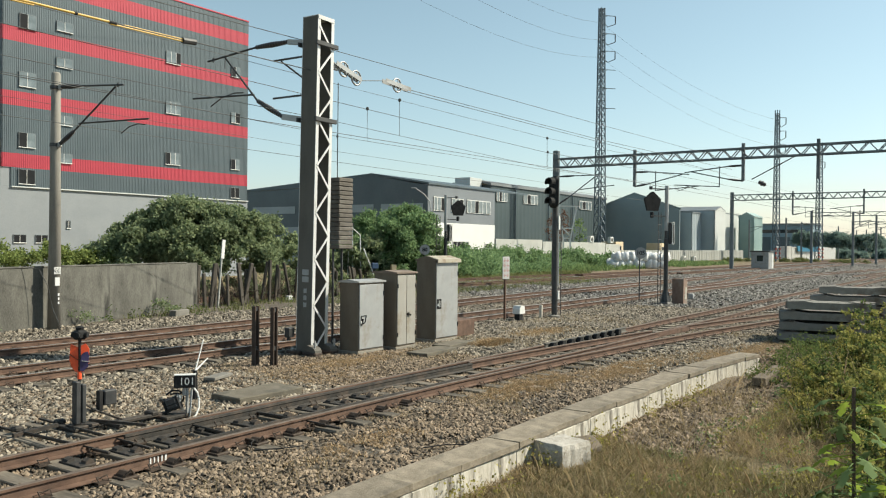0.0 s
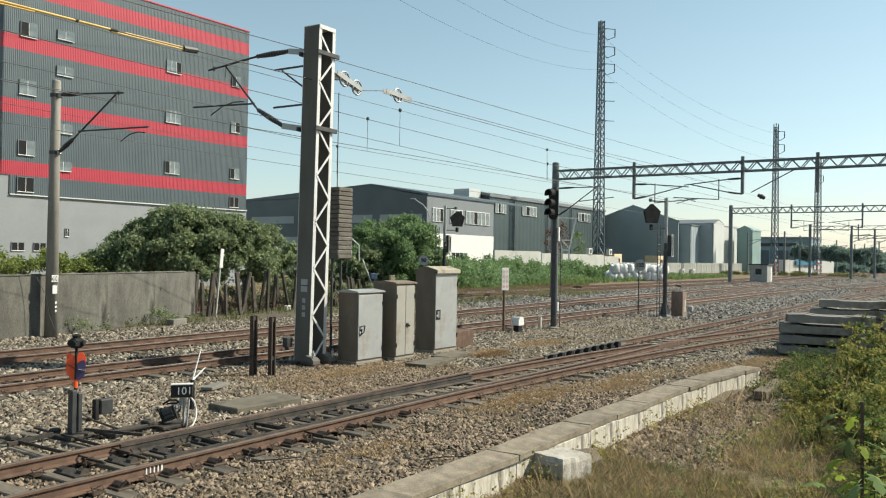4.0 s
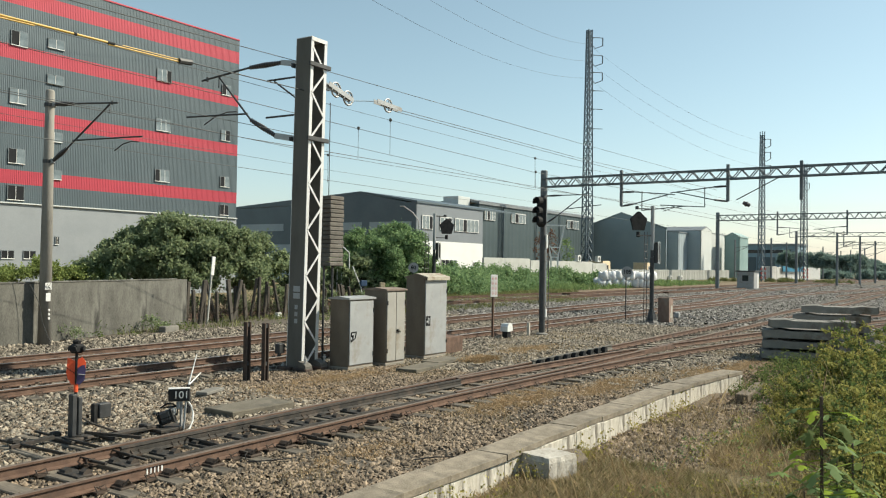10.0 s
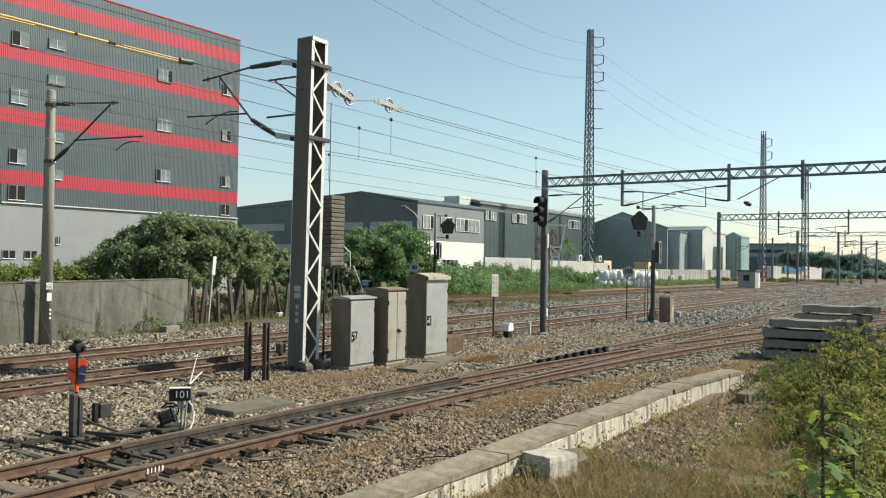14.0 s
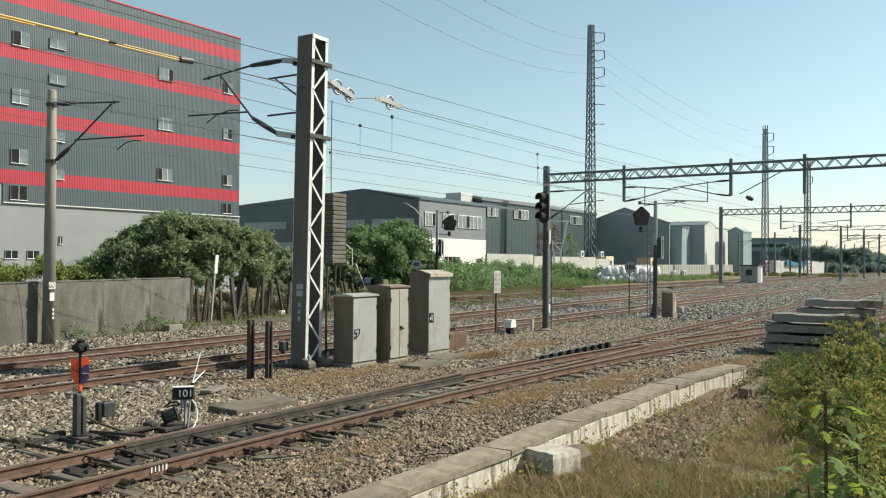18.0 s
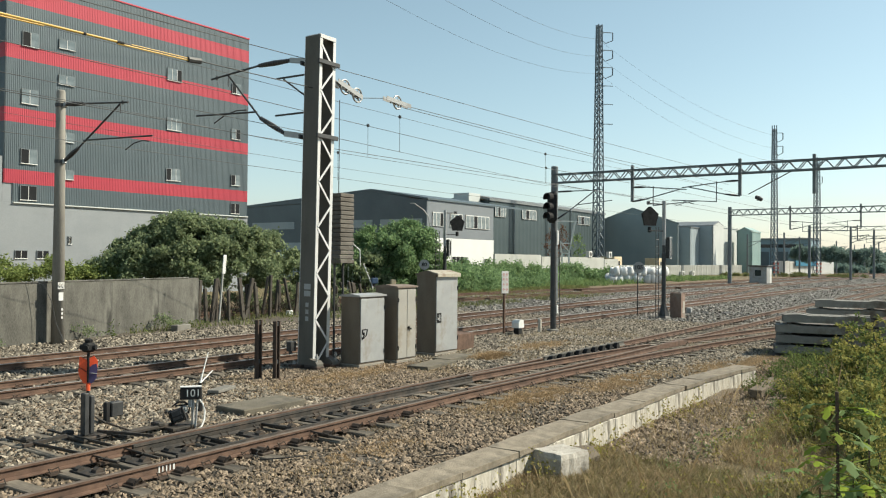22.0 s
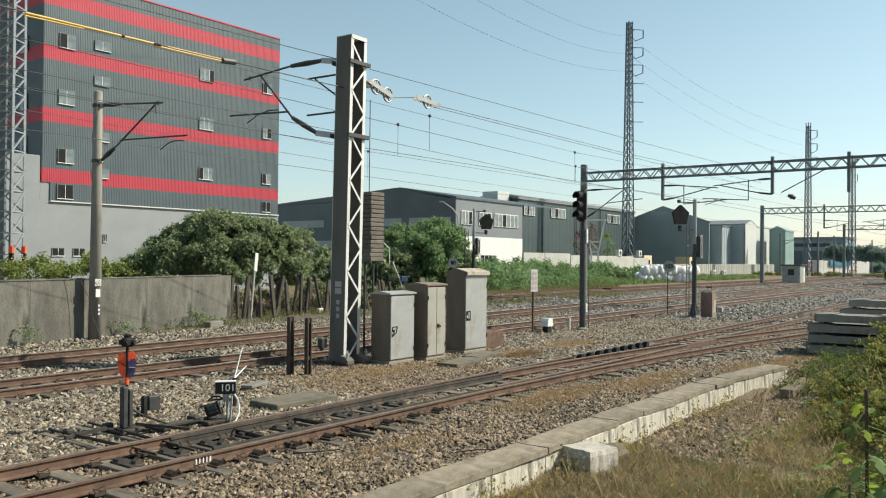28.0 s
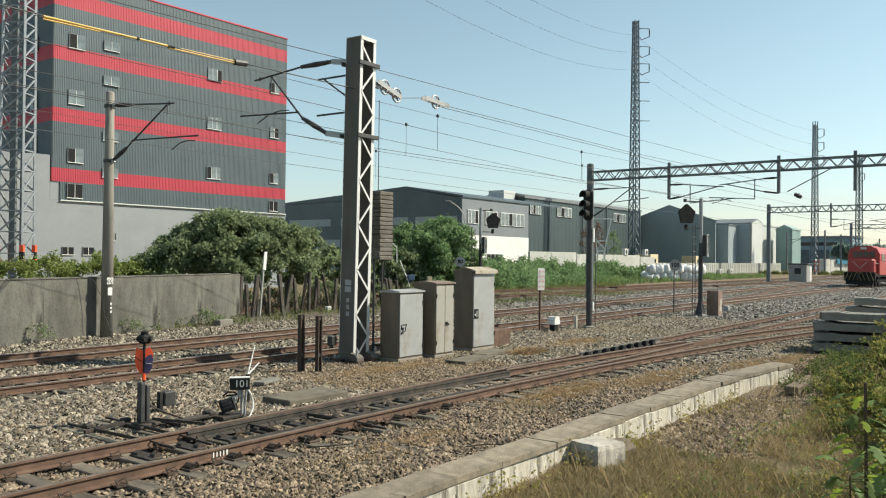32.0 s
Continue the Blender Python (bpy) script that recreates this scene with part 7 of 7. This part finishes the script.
grass("dry_grass", 3.0, 11.5, 3.3, 4.97, 42000, 0.12, 0.004, GRASS_DRY, "dry grass growing up to the kerb", -0.35, 29, 0.8)
grass("green_grass", 3.0, 11.0, 2.8, 4.7, 24000, 0.12, 0.0045, GRASS_OLIVE, "olive grass thinning out towards the kerb", 0.0, 30, 0.8)
grass("fine_grass", 3.0, 10.5, -0.5, 3.2, 50000, 0.16, 0.003, GRASS_OLIVE, "fine pale grass close to the path", -0.1, 61, 0.7)
tufts("weed_tufts", 420, 3, 20, -0.3, 3.6, LEAF_DRY, "low yellowing weeds scattered in the grass", 41)
tufts("weed_tufts", 240, 3, 20, -0.5, 3.8, LEAF_MID, "low green weeds scattered in the grass", 42)
tufts("weed_tufts", 60, 4, 16, 4.5, 4.98, LEAF_DRY, "dry weeds along the foot of the kerb", 43, 0.03, 0.3)
tufts("weed_tufts", 260, 17.5, 23, 2.4, 4.5, LEAF_DEEP, "dark green weeds round the lying timber", 45, 0.04, 0.35)
tufts("weed_tufts", 70, 8, 34, 23.0, 27, LEAF_DEEP, "green weeds along the foot of the wall", 44, 0.05, 0.4)
grass("track_grass", 4.0, 34, 5.4, 7.8, 26000, 0.07, 0.004, GRASS_DRY, "thin dry grass on the ballast shoulder", 0.18, 23)
grass("track_grass", 10.0, 34, 9.8, 13.5, 20000, 0.08, 0.005, GRASS_DRY, "thin dry grass round the cabinets", 0.15, 24)


def straw(s, q, rs, rq, n, h, seed, label):
    """A ragged patch of flattened dry grass about one spot."""
    r = np.random.default_rng(seed)
    a, b = r.normal(0, 0.5, n), r.normal(0, 0.5, n)
    keep = np.array([noise.noise((s + x * 3, q + y * 3, seed)) > -0.15 for x, y in zip(a * rs, b * rq)])
    ss, qq = s + (a * rs)[keep], q + (b * rq)[keep]
    z = np.array([ground_height(x, y) for x, y in zip(ss, qq)])
    feet = np.stack([ss * UX - qq * UY, ss * UY + qq * UX, z - 0.005], 1)
    v, f = blades(r, feet, h, 0.006, 1.1)
    tagged(new("straw_patch", bulk("straw_patch", v, f, GRASS_ORANGE)), label, "grass", kind="stuff")


for k, (s, q, rs, rq, n, h) in enumerate(((13.3, 7.15, 1.8, 0.5, 12000, 0.055), (16.3, 6.5, 1.9, 0.45, 11000, 0.055), (19.5, 5.4, 2.4, 0.9, 9000, 0.06), (8.2, 6.8, 1.3, 0.4, 2500, 0.05), (11.2, 10.9, 2.2, 1.0, 5000, 0.05), (13.4, 11.7, 1.8, 0.6, 4000, 0.07), (18.2, 10.95, 0.5, 0.3, 5000, 0.13), (21.5, 11.2, 1.6, 0.6, 3000, 0.08))):
    straw(s, q, rs, rq, n, h, 80 + k, "flattened straw-coloured grass patch on the ballast")
grass("orange_grass", 17.0, 24.0, 2.6, 5.4, 16000, 0.07, 0.005, GRASS_ORANGE, "orange dry grass before the stacked sleepers", 0.05, 53, 0.9)
grass("orange_grass", 3.0, 10.2, 1.6, 4.97, 30000, 0.15, 0.004, GRASS_ORANGE, "brown-orange dry grass by the kerb", 0.1, 54, 0.8)
grass("verge_grass", 6, 60, 23.6, 33, 24000, 0.22, 0.012, GRASS_GREEN, "dull green grass along the boundary wall", -0.1, 25)
grass("verge_grass", 60, 130, 34, 47, 30000, 0.6, 0.035, LEAF_MID, "patchy green weeds before the paling fence", -0.02, 26)

frame_ob = thing("pipe_frame", pose(-2.9, 42.2, 0), "white pipe frame standing among the creepers", "frame")
for a, b in (((-0.2, 0, 0), (-0.1, 0, 3.5)), ((0.1, 0, 0), (0.05, 0, 3.4)), ((-0.1, 0, 3.5), (0.45, 0, 3.0)), ((0.45, 0, 3.0), (0.5, 0, 1.2))):
    part("pipe", Mesh().tube([a, b], 0.03, 6), WHITE, frame_ob)
solid("leaning_pipe", Mesh().tube([(-2.25, 42.0, 2.3), (-1.8, 41.9, 1.2), (-1.55, 41.8, 0.0)], 0.03, 6), WHITE, "white pipe leaning on the fence stakes", "pipe")
bb = thing("equipment_box", pose(-1.68, 42.0, 0, 0, 0, 20), "small dark blue box on a post behind the stakes", "box")
part("box_body", Mesh().box((0, 0, 1.42), (0.34, 0.26, 0.3), 0.03), DARKBLUE, bb)
part("post", Mesh().box((0, 0, 0.65), (0.08, 0.08, 1.4), 0.008), DARKSTEEL, bb)
cr = thing("crate", pose(-0.72, 42.4, 0, 0, 0, 15), "stacked pale wooden crates behind the stakes", "crate")
for k in range(4):
    part("crate_box", Mesh().box((0, 0, 0.19 + 0.37 * k), (0.26, 0.3, 0.36), 0.02), CREAM if k % 2 else CAB_TOP, cr)

# ---- stake fence, posts and sacks ----
for k in range(44):
    s = 20.6 + 0.36 * k + random.uniform(-0.1, 0.1)
    lean = random.uniform(-16, 16) if 3 < k < 9 or k > 14 else random.uniform(-9, 9)
    h = random.uniform(1.3, 1.95)
    p = plan(s, 25.6 + 0.12 * (s - 20) + random.uniform(-0.3, 0.3))
    solid("fence_stake", Mesh().box((0, 0, h / 2 - 0.1), (random.uniform(0.1, 0.18), 0.12, h), 0.02), OLDWOOD, "old leaning wooden sleeper used as a fence stake", "stake", pose(p.x, p.y, 0, random.uniform(-4, 4), lean, TURN), "stakes along the verge")
solid("concrete_block", Mesh().box((0, 0, 0.08), (0.75, 0.3, 0.24), 0.02), CONCRETE, "low concrete block at the foot of the wall", "block", stand(18.3, 23.75, -0.03, 15))
for x, y, n in ((-8.6, 28.9, 60), (-10.0, 25.6, 22), (-11.3, 22.2, 18)):
    crown("weeds", [(x, y, 0.15, 0.3, 0.22, 0.28), (x + 0.3, y + 0.1, 0.08, 0.22, 0.2, 0.16)], n, 9, 0.06, 0.07, LEAF_DARK, "dusty grey-green weeds at the foot of the wall", "weeds", kind="stuff", seed=int(90 + n), lump=4)
wp = thing("white_post", stand(21.42, 25.45, -0.05) @ pose(0, 0, 0, 0, 5, 0), "tall thin white post with a narrow board at its top", "post")
part("post", Mesh().box((0, 0, 1.3), (0.07, 0.07, 2.7), 0.012), PALING, wp)
part("board", Mesh().box((0, -0.05, 2.33), (0.16, 0.03, 0.75), 0.008), WHITE, wp)
for k in range(24):
    b = Mesh().lathe([(0.34, 0), (0.5, 0.1), (0.53, 0.4), (0.5, 0.7), (0.4, 0.86), (0.22, 0.93), (0.02, 0.95)], 12)
    b.v = [(1.12 * x * (1 + 0.1 * abs(x * y) / 0.06) + 0.26 * noise.noise((x * 2.4, y * 2.4, z * 2.4 + k)), 1.05 * y + 0.26 * noise.noise((x * 2.4 + 9, y * 2.4, z * 2.4 + k)), z * (1.05 + 0.35 * noise.noise((x * 2, y * 2, k * 1.7))) - 0.1 * abs(x) + (1.1 * abs(x * y) + 0.3 * noise.noise((x * 6, y * 6, k * 2.3)) if z > 0.6 else 0.0)) for x, y, z in b.v]
    upper = k >= 16
    u = ((k % 8) + (0.5 if upper else 0.0) + random.uniform(-0.2, 0.2)) / 7.6
    smooth(solid("ballast_sack", b, BAG, "bulging white woven sack on a pile of sacks" if upper else "bulging white woven sack on the ground", "sack", stand(89.0 + 5.1 * u + (0.75 if k % 16 >= 8 and not upper else 0.35), 36.8 - 4.3 * u + (0.85 if k % 16 >= 8 and not upper else 0.3), 0.86 if upper else 0.0, random.uniform(0, 90)), "row of white sacks"))
for k, (s, h) in enumerate(((100.2, 7.0), (103.2, 7.6), (108.5, 6.6))):
    r = np.random.default_rng(70 + k)
    p = plan(s, 50.5)
    sp = thing("sapling", pose(p.x, p.y, 0), "thin sapling with reddish leaves against the shed wall" if k < 2 else "thin green sapling against the shed wall", "sapling", "saplings by the shed wall")
    part("stem", Mesh().tube([(0, 0, 0), (0.1, 0, h * 0.5), (0, 0.1, h)], 0.05, 6, 0.02), BARK, sp)
    v, f = leaves(r, on_blobs(r, [(0, 0, h * 0.7, 1.1, 1.1, h * 0.28), (0.3, 0.2, h * 0.5, 0.9, 0.9, h * 0.2)], 60), 6, 0.22, 0.2)
    part("crown", bulk("crown", v, f, LEAF_RED if k < 2 else LEAF_MID), None, sp, "sparse leaves")
for s, q, z in ((114.2, 48.0, 3.1), (107.0, 48.0, 3.1), (146.0, 47.2, 0.0), (152.0, 47.2, 0.0)):
    ac = thing("air_conditioner", stand(s, q, z), "white outdoor air-conditioner unit by the sheds", "appliance", "outdoor units")
    part("case", Mesh().box((0, 0, 0.45), (1.1, 0.5, 0.9), 0.03), WHITE, ac)
    part("fan_grille", Mesh().lathe([(0.34, 0), (0.3, 0.03)], 14, (0, -0.25, 0.45), Matrix.Rotation(radians(90), 3, "X")), DARKSTEEL, ac)

# ---- ballast stones ----
def stones(name, s0, s1, q0, q1, n, r, label, seed, material=None):
    g = np.random.default_rng(seed)
    s, q = g.uniform(s0, s1, n), g.uniform(q0, q1, n)
    bare = np.array([noise.noise((a * 0.45, b * 0.45, 8.0)) + 0.5 * noise.noise((a * 1.3, b * 1.3, 2.0)) for a, b in zip(s, q)])
    keep = (bare < 0.22) | (g.random(n) < 0.35) | (q > 8.0)
    s, q = s[keep], q[keep]
    z = np.array([ground_height(a, b) for a, b in zip(s, q)])
    base = np.array([(1, 0.1, 0), (-1, -0.1, 0), (0.1, 1, 0), (-0.1, -1, 0), (0.35, 0.2, 0.8), (-0.4, -0.15, 0.7)], float)
    tri = np.array([(0, 2, 4), (2, 1, 5), (1, 3, 5), (3, 0, 4), (2, 5, 4), (3, 4, 5)])
    k = len(s)
    size = r * g.uniform(0.55, 1.35, (k, 1, 1)) * g.uniform(0.55, 1.35, (k, 1, 3))
    pts = base[None] * size + g.normal(0, r * 0.2, (k, 6, 3))
    a = g.uniform(0, 2 * math.pi, k)
    c, d = np.cos(a)[:, None], np.sin(a)[:, None]
    tilt = g.normal(0, 0.8, (k, 1))
    x, y, zz = pts[..., 0], pts[..., 1], pts[..., 2]
    y, zz = y * np.cos(tilt) - zz * np.sin(tilt), y * np.sin(tilt) + zz * np.cos(tilt)
    x, y = x * c - y * d, x * d + y * c
    out = np.stack([x + (s * UX - q * UY)[:, None], y + (s * UY + q * UX)[:, None], zz + z[:, None] + r * 0.1], -1).reshape(-1, 3)
    faces = (tri[None] + 6 * np.arange(k)[:, None, None]).reshape(-1, 3)
    tagged(new(name, bulk(name, out, faces, material or STONE)), label, "ballast", kind="stuff")


stones("ballast_stones", 2, 16, 5.35, 13.6, 86000, 0.03, "loose grey-brown ballast stones between the rails", 31)
stones("ballast_stones", 2, 11, 9.6, 13.8, 13000, 0.042, "pale coarse ballast round the point indicator", 36, STONE_TAN)
stones("ballast_stones", 16, 34, 5.3, 14.5, 52000, 0.036, "loose grey-brown ballast stones between the rails", 32, STONE_TAN)
stones("ballast_stones", 4, 34, 13.6, 23.4, 34000, 0.047, "pale grey ballast stones along the far tracks", 33, STONE_TAN)
stones("ballast_stones", 34, 78, 3.0, 22.5, 40000, 0.06, "ballast stones over the far yard", 35, STONE_PALE)
stones("ballast_stones", 36, 100, 22.5, 31, 22000, 0.06, "grey ballast stones round the sidings", 39, STONE_PALE)
stones("ballast_stones", 78, 150, -4.0, 30, 40000, 0.09, "grey ballast stones at the far end of the yard", 38, STONE_PALE)
stones("ballast_stones", 9, 22, 3.2, 4.9, 5000, 0.03, "scattered stones before the kerb", 34)
stones("ballast_stones", 10.6, 22.5, 3.3, 4.95, 8500, 0.038, "coarse brown stones along the foot of the kerb", 37)


# ---- locomotive ----
def locomotive():
    t = thing("locomotive", stand(280, -2, 0.16, -5), "red diesel locomotive with white chevron and striped nose", "locomotive")
    L, w = 17.0, 2.8
    part("underframe", Mesh().box((L / 2, 0, 1.05), (L, 2.7, 0.3), 0.03).box((L / 2, 0, 0.62), (4.5, 2.5, 0.6), 0.1), BLACK, t)
    part("nose", Mesh().box((0.75, 0, 1.85), (1.5, 2.3, 1.5), 0.14), LOCO_RED, t, "red rounded nose")
    part("chevron", Mesh().bar((-0.012, -0.55, 2.3), (-0.012, 0, 1.7), 0.02, 0.19, (1, 0, 0)).bar((-0.012, 0.55, 2.3), (-0.012, 0, 1.7), 0.02, 0.19, (1, 0, 0)).bar((-0.012, -0.75, 2.33), (-0.012, -0.5, 2.3), 0.02, 0.14, (1, 0, 0)).bar((-0.012, 0.75, 2.33), (-0.012, 0.5, 2.3), 0.02, 0.14, (1, 0, 0)), WHITE, t, "white chevron stripe")
    c = part("cab", Mesh().prism([(-1.4, 1.1), (-1.4, 3.1), (-1.15, 3.6), (-0.6, 3.85), (0.6, 3.85), (1.15, 3.6), (1.4, 3.1), (1.4, 1.1)], (1.2, 0, 0), (3.8, 0, 0), (0, 1, 0), (0, 0, 1)), LOCO_RED, t, "red driver's cab")
    for y in (-0.75, -0.25, 0.25, 0.75):
        part("windscreen", Mesh().box((1.18, y, 3.05), (0.04, 0.42, 0.55), 0.01), DARK_GLASS, c)
    for y in (-1.41, 1.41):
        part("side_window", Mesh().box((2.5, y, 2.75), (1.2, 0.03, 0.7), 0.01), DARK_GLASS, c)
    part("headlight", Mesh().box((1.15, 0, 3.62), (0.16, 0.5, 0.22), 0.04), WHITE, c)
    part("long_hood", Mesh().box((10.2, 0, 2.35), (12.8, 2.3, 2.4), 0.2).box((10.2, 0, 3.6), (12.0, 1.7, 0.3), 0.08), LOCO_RED, t, "red engine hood")
    for y in (-1.16, 1.16):
        part("white_stripe", Mesh().box((10.2, y, 2.1), (12.6, 0.02, 0.18)), WHITE, t)
        part("grille", Mesh().box((9, y, 2.9), (4.0, 0.04, 0.9)).box((13.5, y, 2.9), (2.6, 0.04, 0.9)), BLACK, t)
    bf = part("buffer_beam", Mesh().box((-0.1, 0, 0.95), (0.3, 2.7, 0.85), 0.04).box((-0.1, 0, 0.4), (0.2, 2.4, 0.4), 0.04), BLACK, t, "black and yellow striped front")
    for y in np.arange(-1.25, 1.3, 0.36):
        sg2 = 1 if y > 0 else -1
        part("yellow_stripe", Mesh().bar((-0.26, y, 0.56), (-0.26, y - 0.3 * sg2, 1.34), 0.02, 0.18, (1, 0, 0)), STRIPE, bf)
    part("coupler", Mesh().box((-0.45, 0, 0.85), (0.5, 0.25, 0.3), 0.05), DARKSTEEL, t)
    for y in (-1.3, 1.3):
        part("handrail", Mesh().tube([(0.0, y, 1.3), (0.0, y, 2.2), (1.2, y, 2.2)], 0.025, 6), WHITE, t)
    for x0 in (2.4, 13.0):
        bg = part("bogie", Mesh().box((x0 + 0.8, -1.0, 0.55), (3.4, 0.16, 0.36), 0.04).box((x0 + 0.8, 1.0, 0.55), (3.4, 0.16, 0.36), 0.04), BLACK, t)
        for k in range(3):
            part("wheel", Mesh().lathe([(0.46, -0.62), (0.43, -0.5), (0.12, -0.48), (0.1, 0.48), (0.43, 0.5), (0.46, 0.62)], 18, (x0 + 0.8 * 2 * k * 0.75 - 0.4, 0, 0.43), Matrix.Rotation(radians(90), 3, "X")), DARKSTEEL, bg)
    return t


loco = locomotive()


def motions():
    """The locomotive rolls in from the far end of the yard, slowing down."""
    rows = [(0.0, 186.0), (10.0, 126.0), (20.0, 66.0), (26.0, 30.0), (28.5, 15.0), (29.0, 12.2), (29.5, 9.8), (30.0, 7.45), (30.5, 5.2), (31.0, 3.2), (31.5, 1.5), (32.0, 0.0)]
    walk(loco, [(t, stand(84.9 + 0.9962 * d, 14.2 - 0.0872 * d, 0.16, -5)) for t, d in rows])


motions()
